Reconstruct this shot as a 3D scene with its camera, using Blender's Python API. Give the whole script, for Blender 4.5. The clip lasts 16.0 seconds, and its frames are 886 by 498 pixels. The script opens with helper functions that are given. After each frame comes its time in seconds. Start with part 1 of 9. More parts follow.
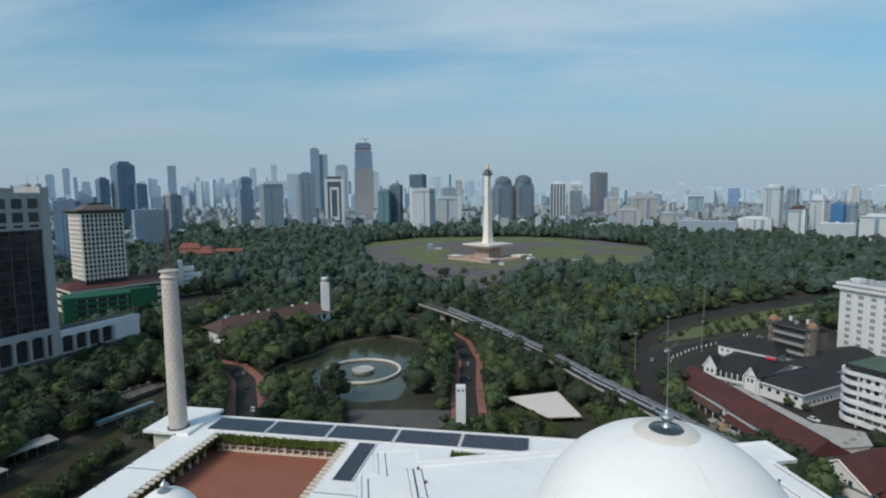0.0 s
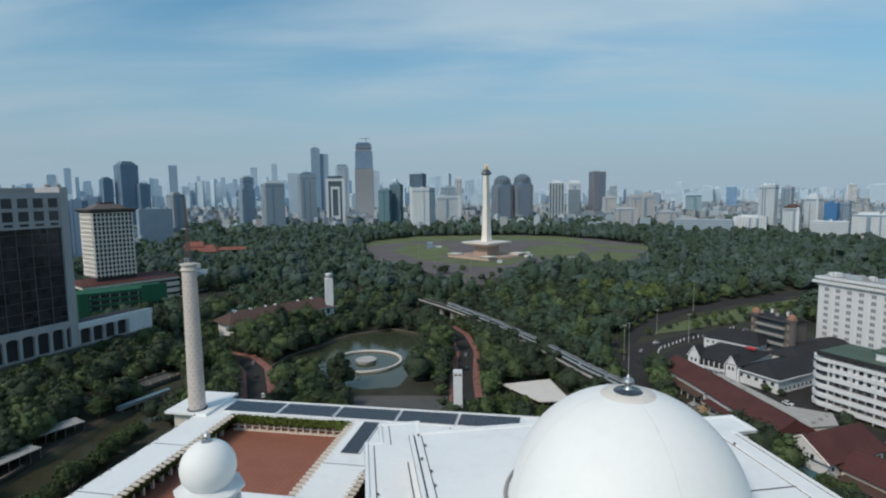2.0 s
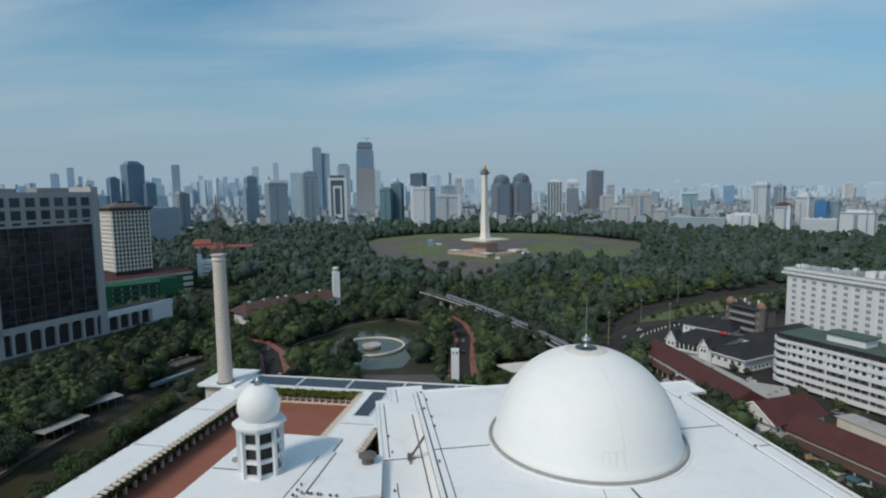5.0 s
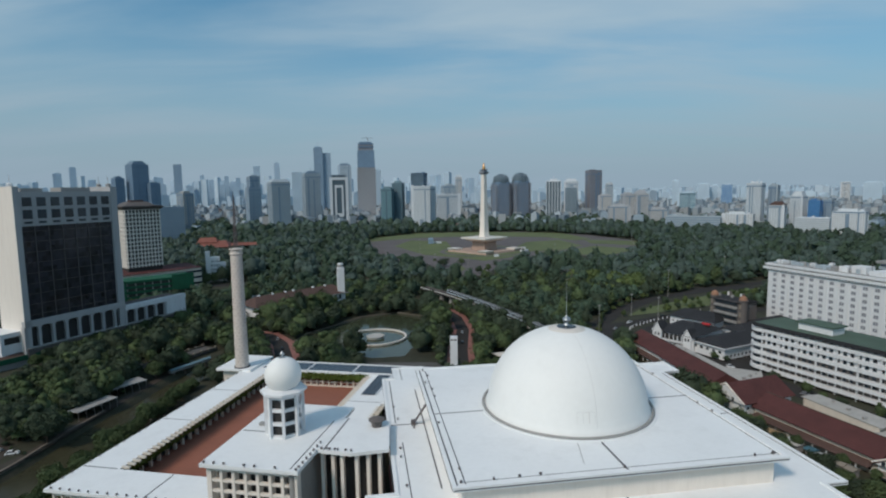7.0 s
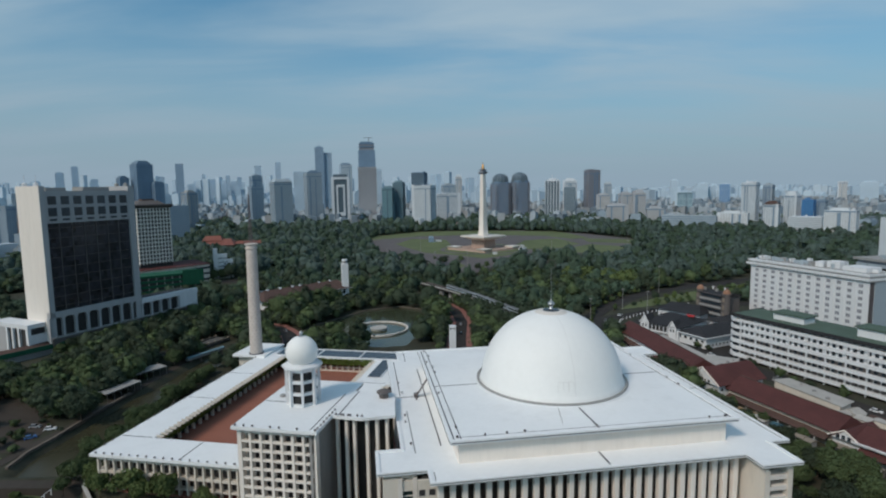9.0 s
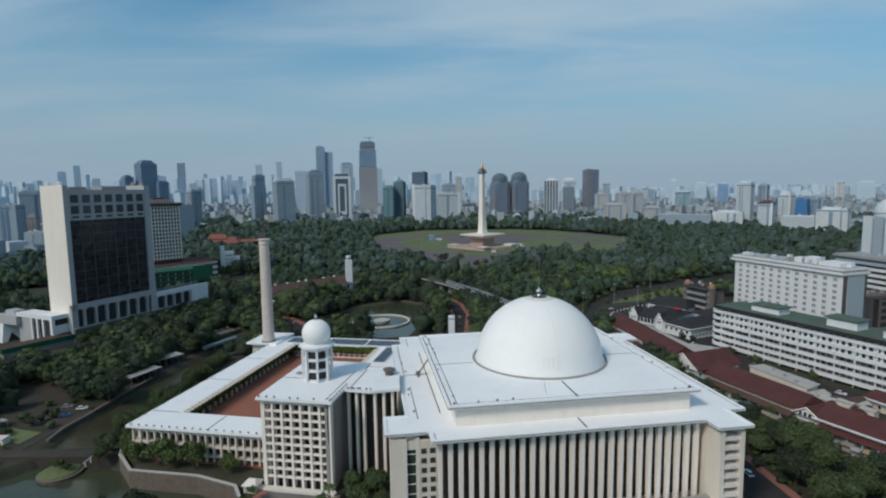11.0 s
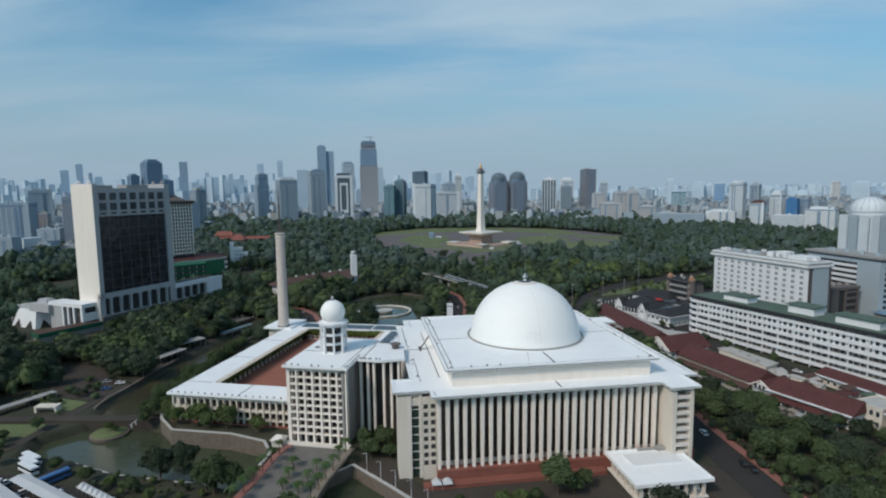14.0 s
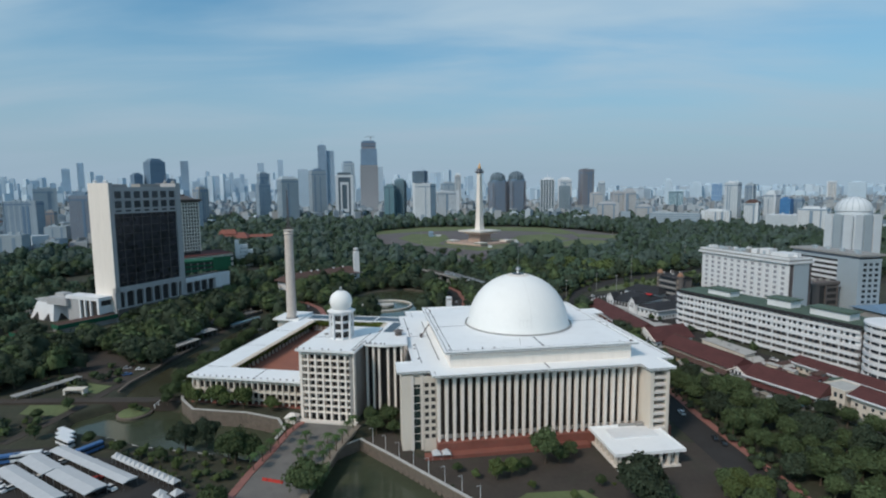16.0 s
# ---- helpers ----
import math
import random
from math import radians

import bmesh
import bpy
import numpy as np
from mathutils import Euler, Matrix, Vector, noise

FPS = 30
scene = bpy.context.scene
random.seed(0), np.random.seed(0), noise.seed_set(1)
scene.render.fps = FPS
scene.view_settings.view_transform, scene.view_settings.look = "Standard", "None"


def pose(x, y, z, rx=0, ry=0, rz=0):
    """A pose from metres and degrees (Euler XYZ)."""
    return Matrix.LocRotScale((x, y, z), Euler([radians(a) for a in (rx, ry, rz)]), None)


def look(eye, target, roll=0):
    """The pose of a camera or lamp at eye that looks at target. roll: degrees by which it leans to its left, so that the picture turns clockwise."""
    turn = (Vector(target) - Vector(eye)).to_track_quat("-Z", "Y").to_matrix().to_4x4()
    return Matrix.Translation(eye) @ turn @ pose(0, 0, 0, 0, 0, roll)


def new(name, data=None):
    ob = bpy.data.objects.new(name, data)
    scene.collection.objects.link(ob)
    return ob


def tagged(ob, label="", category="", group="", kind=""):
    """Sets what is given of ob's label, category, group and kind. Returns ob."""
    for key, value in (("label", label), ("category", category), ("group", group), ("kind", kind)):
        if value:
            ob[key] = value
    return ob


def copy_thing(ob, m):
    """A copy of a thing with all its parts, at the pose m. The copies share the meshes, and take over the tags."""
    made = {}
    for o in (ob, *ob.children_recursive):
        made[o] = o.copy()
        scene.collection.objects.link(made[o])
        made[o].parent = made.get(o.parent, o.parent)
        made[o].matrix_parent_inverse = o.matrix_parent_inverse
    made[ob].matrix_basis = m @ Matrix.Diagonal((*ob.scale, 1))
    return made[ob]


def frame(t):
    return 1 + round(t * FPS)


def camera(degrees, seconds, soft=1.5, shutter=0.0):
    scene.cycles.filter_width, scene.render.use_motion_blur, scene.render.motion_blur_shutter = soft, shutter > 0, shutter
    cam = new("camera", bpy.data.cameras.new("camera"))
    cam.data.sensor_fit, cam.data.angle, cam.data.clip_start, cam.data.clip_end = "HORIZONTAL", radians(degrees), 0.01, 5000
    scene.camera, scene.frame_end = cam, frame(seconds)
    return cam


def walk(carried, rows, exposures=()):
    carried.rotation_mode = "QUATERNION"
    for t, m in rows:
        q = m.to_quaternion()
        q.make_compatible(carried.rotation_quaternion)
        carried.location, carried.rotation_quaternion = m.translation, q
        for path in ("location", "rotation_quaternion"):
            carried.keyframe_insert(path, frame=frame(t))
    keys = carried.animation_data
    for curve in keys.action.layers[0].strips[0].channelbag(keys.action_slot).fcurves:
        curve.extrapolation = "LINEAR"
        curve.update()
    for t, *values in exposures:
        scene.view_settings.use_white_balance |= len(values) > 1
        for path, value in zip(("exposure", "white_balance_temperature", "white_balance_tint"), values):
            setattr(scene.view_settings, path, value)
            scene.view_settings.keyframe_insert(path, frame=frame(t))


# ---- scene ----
PATH = [
    (0, (-31.84, -84.32, 95.58), (-35.31, 15.11, 85.49), -0.70),
    (1, (-31.18, -91.94, 95.60), (-34.65, 7.48, 85.43), -0.75),
    (2, (-30.57, -100.36, 95.62), (-34.06, -0.95, 85.38), -0.78),
    (3, (-30.00, -109.37, 95.64), (-33.51, -9.97, 85.33), -0.81),
    (4, (-29.45, -118.80, 95.65), (-32.99, -19.41, 85.27), -0.83),
    (5, (-28.93, -128.53, 95.66), (-32.50, -29.14, 85.22), -0.85),
    (6, (-28.41, -138.45, 95.67), (-32.01, -39.06, 85.17), -0.85),
    (7, (-27.89, -148.49, 95.67), (-31.52, -49.11, 85.11), -0.86),
    (8, (-27.37, -158.61, 95.68), (-31.03, -59.24, 85.06), -0.85),
    (9, (-26.86, -168.76, 95.67), (-30.53, -69.40, 85.00), -0.84),
    (10, (-26.34, -178.93, 95.67), (-30.03, -79.57, 84.94), -0.82),
    (11, (-25.83, -189.08, 95.66), (-29.54, -89.73, 84.88), -0.79),
    (12, (-25.34, -199.18, 95.65), (-29.04, -99.84, 84.82), -0.76),
    (13, (-24.87, -209.20, 95.64), (-28.57, -109.86, 84.75), -0.72),
    (14, (-24.45, -219.07, 95.63), (-28.12, -119.74, 84.69), -0.67),
    (15, (-24.09, -228.72, 95.61), (-27.72, -129.39, 84.62), -0.62),
    (16, (-23.80, -238.03, 95.59), (-27.37, -138.71, 84.55), -0.56),
]
cam = camera(77.7, 16.0, soft=2.1)
walk(cam, [(t, look(eye, target, roll)) for t, eye, target, roll in PATH], [(0.0, 0.0, 6500, 15), (4.0, -0.13, 6480, 15), (7.0, -0.23, 6450, 15), (9.0, -0.27, 6400, 15), (13.0, -0.1, 6320, 15), (16.0, -0.04, 6320, 15)])

# ---- sky and sun ----
SUN_AZ, SUN_EL = radians(-139), radians(44)
world = bpy.data.worlds.new("sky")
scene.world = world
world.use_nodes = True
wt = world.node_tree


def wnode(kind, **kw):
    n = wt.nodes.new(kind)
    for k, v in kw.items():
        n.inputs[k].default_value = v
    return n


sky = wt.nodes.new("ShaderNodeTexSky")
sky.sky_type, sky.sun_disc = "NISHITA", False
sky.sun_elevation, sky.sun_rotation = SUN_EL, SUN_AZ
sky.altitude, sky.air_density, sky.dust_density, sky.ozone_density = 0, 1.0, 1.6, 2.0
geo = wt.nodes.new("ShaderNodeTexCoord")
sep = wt.nodes.new("ShaderNodeSeparateXYZ")
wt.links.new(geo.outputs["Generated"], sep.inputs[0])
low = wt.nodes.new("ShaderNodeMath")
low.operation = "MAXIMUM"
low.inputs[1].default_value = 0.012
wt.links.new(sep.outputs[2], low.inputs[0])
com = wt.nodes.new("ShaderNodeCombineXYZ")
wt.links.new(sep.outputs[0], com.inputs[0])
wt.links.new(sep.outputs[1], com.inputs[1])
wt.links.new(low.outputs[0], com.inputs[2])
wt.links.new(com.outputs[0], sky.inputs[0])
# thin cirrus: noise on the plane of the cloud deck, drawn out along x
plane = wt.nodes.new("ShaderNodeVectorMath")
plane.operation = "DIVIDE"
zz = wt.nodes.new("ShaderNodeCombineXYZ")
soft = wt.nodes.new("ShaderNodeMath")
soft.operation = "ADD"
soft.inputs[1].default_value = 0.14
wt.links.new(low.outputs[0], soft.inputs[0])
for i in range(3):
    wt.links.new(soft.outputs[0], zz.inputs[i])
wt.links.new(com.outputs[0], plane.inputs[0])
wt.links.new(zz.outputs[0], plane.inputs[1])
mapn = wt.nodes.new("ShaderNodeMapping")
mapn.inputs["Scale"].default_value = (0.36, 1.0, 0.0)
mapn.inputs["Rotation"].default_value = (0, 0, radians(8))
mapn.inputs["Location"].default_value = (1.3, 0.4, 0)
wt.links.new(plane.outputs[0], mapn.inputs[0])
cl = wnode("ShaderNodeTexNoise", Scale=1.25, Detail=6.0, Roughness=0.52, Distortion=0.35)
wt.links.new(mapn.outputs[0], cl.inputs["Vector"])
ramp = wt.nodes.new("ShaderNodeMapRange")
ramp.inputs["From Min"].default_value, ramp.inputs["From Max"].default_value = 0.33, 0.76
ramp.inputs["To Max"].default_value = 0.82
ramp.interpolation_type = "SMOOTHSTEP"
wt.links.new(cl.outputs["Fac"], ramp.inputs["Value"])
tint = wt.nodes.new("ShaderNodeMix")
tint.data_type, tint.blend_type = "RGBA", "MULTIPLY"
tint.inputs[0].default_value = 1.0
tint.inputs[7].default_value = (0.66, 1.16, 1.15, 1)
wt.links.new(sky.outputs[0], tint.inputs[6])
mixc = wt.nodes.new("ShaderNodeMix")
mixc.data_type = "RGBA"
mixc.inputs[7].default_value = (4.4, 5.7, 6.2, 1)
wt.links.new(ramp.outputs[0], mixc.inputs[0])
wt.links.new(tint.outputs[2], mixc.inputs[6])
# a dull blue-grey layer of dusty air along the horizon
dust = wt.nodes.new("ShaderNodeMapRange")
dust.interpolation_type = "SMOOTHSTEP"
for key, value in (("From Min", 0.0), ("From Max", 0.33), ("To Min", 0.94), ("To Max", 0.0)):
    dust.inputs[key].default_value = value
wt.links.new(low.outputs[0], dust.inputs["Value"])
air = wt.nodes.new("ShaderNodeMix")
air.data_type = "RGBA"
air.inputs[7].default_value = (2.90, 3.98, 4.74, 1)
wt.links.new(dust.outputs[0], air.inputs[0])
wt.links.new(mixc.outputs[2], air.inputs[6])
wt.links.new(air.outputs[2], wt.nodes["Background"].inputs[0])
wt.nodes["Background"].inputs[1].default_value = 0.112

sun = new("sun", bpy.data.lights.new("sun", "SUN"))
sun.data.energy, sun.data.angle, sun.data.color = 2.28, radians(11.0), (1.0, 0.875, 0.735)
sun_from = Vector((math.sin(SUN_AZ) * math.cos(SUN_EL), math.cos(SUN_AZ) * math.cos(SUN_EL), math.sin(SUN_EL)))
sun.matrix_world = look(sun_from * 500, (0, 0, 0))

# ---- tools ----


class Mesh:
    """Gathers verts and faces of one mesh."""

    def __init__(self):
        self.v, self.f, self.m = [], [], []

    def add(self, verts, faces, mi=0):
        n = len(self.v)
        self.v.extend(verts)
        self.f.extend([tuple(i + n for i in f) for f in faces])
        self.m.extend([mi] * len(faces))
        return self

    def box(self, x0, x1, y0, y1, z0, z1, mi=0):
        return self.prism([(x0, y0), (x1, y0), (x1, y1), (x0, y1)], z0, z1, mi)

    def prism(self, poly, z0, z1, mi=0, top=None):
        """A plan polygon (counter-clockwise) drawn up from z0 to z1; top: a second polygon for the upper face."""
        n = len(poly)
        up = top or poly
        vs = [(x, y, z0) for x, y in poly] + [(x, y, z1) for x, y in up]
        fs = [tuple(range(n - 1, -1, -1)), tuple(range(n, 2 * n))]
        fs += [(i, (i + 1) % n, n + (i + 1) % n, n + i) for i in range(n)]
        return self.add(vs, fs, mi)

    def obox(self, cx, cy, w, d, z0, z1, deg=0, mi=0):
        c, s = math.cos(radians(deg)), math.sin(radians(deg))
        pts = [(cx + c * a - s * b, cy + s * a + c * b) for a, b in ((-w / 2, -d / 2), (w / 2, -d / 2), (w / 2, d / 2), (-w / 2, d / 2))]
        return self.prism(pts, z0, z1, mi)

    def lathe(self, prof, n=24, cx=0, cy=0, mi=0, turn=0.0, caps=True):
        """Radius and height pairs turned about a vertical axis, closed at both ends."""
        vs, fs = [], []
        for r, z in prof:
            vs += [(cx + r * math.cos(turn + 2 * math.pi * i / n), cy + r * math.sin(turn + 2 * math.pi * i / n), z) for i in range(n)]
        for k in range(len(prof) - 1):
            a, b = k * n, (k + 1) * n
            fs += [(a + i, a + (i + 1) % n, b + (i + 1) % n, b + i) for i in range(n)]
        if caps:
            fs += [tuple(range(n - 1, -1, -1)), tuple(range((len(prof) - 1) * n, len(prof) * n))]
        return self.add(vs, fs, mi)

    def torus(self, R, r, z, n=64, k=6, cx=0, cy=0, mi=0):
        vs, fs = [], []
        for i in range(n):
            a = 2 * math.pi * i / n
            for j in range(k):
                b = 2 * math.pi * j / k
                vs.append((cx + (R + r * math.cos(b)) * math.cos(a), cy + (R + r * math.cos(b)) * math.sin(a), z + r * math.sin(b)))
        for i in range(n):
            for j in range(k):
                fs.append((i * k + j, (i + 1) % n * k + j, (i + 1) % n * k + (j + 1) % k, i * k + (j + 1) % k))
        return self.add(vs, fs, mi)

    def bar(self, a, b, r, mi=0, n=6, r2=None):
        """A round bar from a to b."""
        a, b = Vector(a), Vector(b)
        q = (b - a).to_track_quat("Z", "Y")
        vs = []
        for p, rr in ((a, r), (b, r if r2 is None else r2)):
            vs += [tuple(p + q @ Vector((rr * math.cos(2 * math.pi * i / n), rr * math.sin(2 * math.pi * i / n), 0))) for i in range(n)]
        fs = [(i, (i + 1) % n, n + (i + 1) % n, n + i) for i in range(n)]
        fs += [tuple(range(n - 1, -1, -1)), tuple(range(n, 2 * n))]
        return self.add(vs, fs, mi)

    def ribbon(self, pts, width, z0, z1, off=0.0, mi=0):
        """A band of even width along a plan line."""
        P = [Vector((p[0], p[1])) for p in pts]
        L, R = [], []
        for i, p in enumerate(P):
            d = (P[min(i + 1, len(P) - 1)] - P[max(i - 1, 0)]).normalized()
            nrm = Vector((-d.y, d.x))
            L.append(p + nrm * (off + width / 2))
            R.append(p + nrm * (off - width / 2))
        vs, fs = [], []
        for l, r in zip(L, R):
            vs += [(r.x, r.y, z0), (l.x, l.y, z0), (l.x, l.y, z1), (r.x, r.y, z1)]
        for i in range(len(P) - 1):
            a, b = 4 * i, 4 * i + 4
            fs += [(a + k, a + (k + 1) % 4, b + (k + 1) % 4, b + k) for k in range(4)]
        e = 4 * (len(P) - 1)
        fs += [(3, 2, 1, 0), (e, e + 1, e + 2, e + 3)]
        self.add(vs, [f[::-1] for f in fs], mi)
        return self

    def gable(self, x0, x1, y0, y1, z0, z1, hip=0.0, mi=0, thick=0.25):
        """A pitched roof, its ridge along x; hip: how far the ridge ends stand back."""
        m = (y0 + y1) / 2
        vs = [(x0, y0, z0), (x1, y0, z0), (x1, y1, z0), (x0, y1, z0), (x0 + hip, m, z1), (x1 - hip, m, z1)]
        vs += [(x0, y0, z0 - thick), (x1, y0, z0 - thick), (x1, y1, z0 - thick), (x0, y1, z0 - thick)]
        fs = [(0, 1, 5, 4), (2, 3, 4, 5), (3, 0, 4), (1, 2, 5), (6, 7, 1, 0), (7, 8, 2, 1), (8, 9, 3, 2), (9, 6, 0, 3), (9, 8, 7, 6)]
        return self.add(vs, fs, mi)

    def data(self, name, mats, smooth=False):
        me = bpy.data.meshes.new(name)
        me.from_pydata([tuple(v) for v in self.v], [], self.f)
        for m in mats if isinstance(mats, (list, tuple)) else [mats]:
            me.materials.append(m)
        if any(self.m):
            me.polygons.foreach_set("material_index", self.m)
        if smooth:
            me.shade_smooth()
            me.set_sharp_from_angle(angle=radians(40))
        me.update()
        return me


def part(name, mesh, mats, parent, label="", smooth=False, at=None):
    """One mesh object under a thing or under a part."""
    me = mesh.data(name, mats, smooth) if isinstance(mesh, Mesh) else mesh
    ob = new(name, me)
    ob.parent = parent
    if at is not None:
        ob.matrix_basis = at
    return tagged(ob, label)


def thing(name, label, category, at=None, group="", kind=""):
    """An empty at the base of a thing."""
    ob = new(name)
    ob.empty_display_size = 0.5
    if at is not None:
        ob.matrix_basis = at
    return tagged(ob, label, category, group, kind)


def single(name, mesh, mats, label, category, kind="", group="", at=None, smooth=False):
    """A thing, or a piece of the setting, of one mesh."""
    ob = new(name, mesh.data(name, mats, smooth) if isinstance(mesh, Mesh) else mesh)
    if at is not None:
        ob.matrix_basis = at
    return tagged(ob, label, category, group, kind)


def inside(poly, pts):
    """Which of the plan points lie within a polygon."""
    pts = np.asarray(pts, float)
    x, y = pts[:, 0], pts[:, 1]
    out = np.zeros(len(pts), bool)
    n = len(poly)
    for i in range(n):
        (x0, y0), (x1, y1) = poly[i], poly[(i + 1) % n]
        if y0 == y1:
            continue
        hit = ((y0 > y) != (y1 > y)) & (x < (x1 - x0) * (y - y0) / (y1 - y0) + x0)
        out ^= hit
    return out


def edge_distance(line, pts, closed=True):
    """How far plan points lie from a line of plan points."""
    pts = np.asarray(pts, float)
    best = np.full(len(pts), 1e9)
    n = len(line)
    for i in range(n if closed else n - 1):
        a, b = np.array(line[i][:2], float), np.array(line[(i + 1) % n][:2], float)
        d = b - a
        t = np.clip(((pts - a) @ d) / max(d @ d, 1e-9), 0, 1)
        best = np.minimum(best, np.hypot(*(pts - a - t[:, None] * d).T))
    return best


# ---- materials ----
def material(name, col, rough=0.75, metal=0.0, var=0.25, scale=0.12, fine=2.5, bump=0.15, stain=0.0, stain_col=(0.12, 0.11, 0.10), island=0.0, per_object=0.0, streak=1.0, spec=0.4):
    """A surface with broad and fine variation; stain: share of dark runs and blotches; island, per_object: spread from piece to piece."""
    m = bpy.data.materials.new(name)
    m.use_nodes = True
    nt = m.node_tree
    b = nt.nodes["Principled BSDF"]
    b.inputs["Roughness"].default_value, b.inputs["Metallic"].default_value = rough, metal
    b.inputs["Specular IOR Level"].default_value = spec
    tc = nt.nodes.new("ShaderNodeTexCoord")
    mp = nt.nodes.new("ShaderNodeMapping")
    mp.inputs["Scale"].default_value = (1, 1, streak)
    nt.links.new(tc.outputs["Object"], mp.inputs[0])

    def noise_at(sc, det):
        n = nt.nodes.new("ShaderNodeTexNoise")
        n.inputs["Scale"].default_value, n.inputs["Detail"].default_value, n.inputs["Roughness"].default_value = sc, det, 0.6
        nt.links.new(mp.outputs[0], n.inputs["Vector"])
        return n

    def maths(op, a, c):
        n = nt.nodes.new("ShaderNodeMath")
        n.operation = op
        for i, s in enumerate((a, c)):
            if isinstance(s, (int, float)):
                n.inputs[i].default_value = s
            else:
                nt.links.new(s, n.inputs[i])
        return n.outputs[0]

    n1, n2 = noise_at(scale, 4), noise_at(fine, 3)
    k = maths("ADD", maths("MULTIPLY", n1.outputs["Fac"], 0.65), maths("MULTIPLY", n2.outputs["Fac"], 0.35))
    val = maths("ADD", maths("MULTIPLY", maths("SUBTRACT", k, 0.5), var * 3.2), 1.0)
    if island:
        g = nt.nodes.new("ShaderNodeNewGeometry")
        val = maths("MULTIPLY", val, maths("ADD", maths("MULTIPLY", g.outputs["Random Per Island"], island * 2), 1 - island))
    if per_object:
        g = nt.nodes.new("ShaderNodeObjectInfo")
        val = maths("MULTIPLY", val, maths("ADD", maths("MULTIPLY", g.outputs["Random"], per_object * 2), 1 - per_object))
    mx = nt.nodes.new("ShaderNodeVectorMath")
    mx.operation = "SCALE"
    mx.inputs[0].default_value = col
    nt.links.new(val, mx.inputs["Scale"])
    out = mx.outputs[0]
    if stain:
        n3 = noise_at(scale * 2.7, 8)
        r = nt.nodes.new("ShaderNodeMapRange")
        r.inputs["From Min"].default_value, r.inputs["From Max"].default_value = 0.52, 0.78
        r.inputs["To Max"].default_value = stain
        nt.links.new(n3.outputs["Fac"], r.inputs["Value"])
        mc = nt.nodes.new("ShaderNodeMix")
        mc.data_type = "RGBA"
        mc.inputs[7].default_value = (*stain_col, 1)
        nt.links.new(r.outputs[0], mc.inputs[0])
        nt.links.new(out, mc.inputs[6])
        out = mc.outputs[2]
    nt.links.new(out, b.inputs["Base Color"])
    if bump:
        bp = nt.nodes.new("ShaderNodeBump")
        bp.inputs["Strength"].default_value, bp.inputs["Distance"].default_value = bump, 0.05
        nt.links.new(n2.outputs["Fac"], bp.inputs["Height"])
        nt.links.new(bp.outputs[0], b.inputs["Normal"])
    return m


def tiled(name, col, joint, size, rough=0.6, gap=0.04, rows=0.5, var=0.3, shift=0.5, swap=False):
    """A surface of courses (roof tiles, paving, solar cells), too small and far to be told apart one by one."""
    m = material(name, col, rough, var=var, bump=0.05)
    nt = m.node_tree
    b = nt.nodes["Principled BSDF"]
    br = nt.nodes.new("ShaderNodeTexBrick")
    br.inputs["Scale"].default_value = 1.0
    br.inputs["Brick Width"].default_value, br.inputs["Row Height"].default_value = size, size * rows
    br.inputs["Mortar Size"].default_value = gap
    br.offset = shift
    br.inputs["Color1"].default_value = br.inputs["Color2"].default_value = (1, 1, 1, 1)
    br.inputs["Mortar"].default_value = (*joint, 1)
    tc = nt.nodes.new("ShaderNodeTexCoord")
    mp = nt.nodes.new("ShaderNodeMapping")
    if swap:
        mp.inputs["Rotation"].default_value = (0, 0, radians(90))
    nt.links.new(tc.outputs["Object"], mp.inputs[0])
    nt.links.new(mp.outputs[0], br.inputs["Vector"])
    src = b.inputs["Base Color"].links[0].from_socket
    mc = nt.nodes.new("ShaderNodeMix")
    mc.data_type, mc.blend_type = "RGBA", "MULTIPLY"
    mc.inputs[0].default_value = 1
    nt.links.new(src, mc.inputs[6])
    nt.links.new(br.outputs["Color"], mc.inputs[7])
    nt.links.new(mc.outputs[2], b.inputs["Base Color"])
    return m


WARMWHITE = material("warm_white_render", (0.80, 0.735, 0.665), 0.75, var=0.08, scale=0.2, fine=2, stain=0.2, stain_col=(0.45, 0.40, 0.34), streak=0.2)
COPING = material("pale_stone_coping", (0.42, 0.41, 0.385), 0.85, var=0.25, scale=0.4, stain=0.4, stain_col=(0.2, 0.19, 0.17))
TAN = material("tan_footway", (0.24, 0.205, 0.165), 0.9, var=0.3, scale=0.2, stain=0.4, stain_col=(0.12, 0.10, 0.08))
ROOF = material("white_roof_membrane", (0.82, 0.83, 0.83), 0.55, var=0.07, scale=0.05, fine=0.8, bump=0.05, stain=0.16, stain_col=(0.35, 0.35, 0.34))
DOME = material("white_dome_cladding", (0.83, 0.83, 0.81), 0.62, var=0.05, scale=0.06, fine=0.7, bump=0.03, stain=0.10, stain_col=(0.5, 0.48, 0.44))
CREAM = material("cream_concrete", (0.66, 0.60, 0.52), 0.8, var=0.10, scale=0.15, fine=3, stain=0.3, stain_col=(0.30, 0.25, 0.2), streak=0.15)
MARBLE = material("pale_marble", (0.69, 0.64, 0.585), 0.6, var=0.10, scale=0.2, fine=2, stain=0.25, stain_col=(0.3, 0.27, 0.23), streak=0.2)
MINARET = material("pinkish_concrete", (0.60, 0.535, 0.485), 0.8, var=0.16, scale=0.3, fine=2.0, stain=0.3, stain_col=(0.33, 0.27, 0.23))
SLOT = material("minaret_slot", (0.47, 0.405, 0.36), 0.85, var=0.3, scale=0.4)
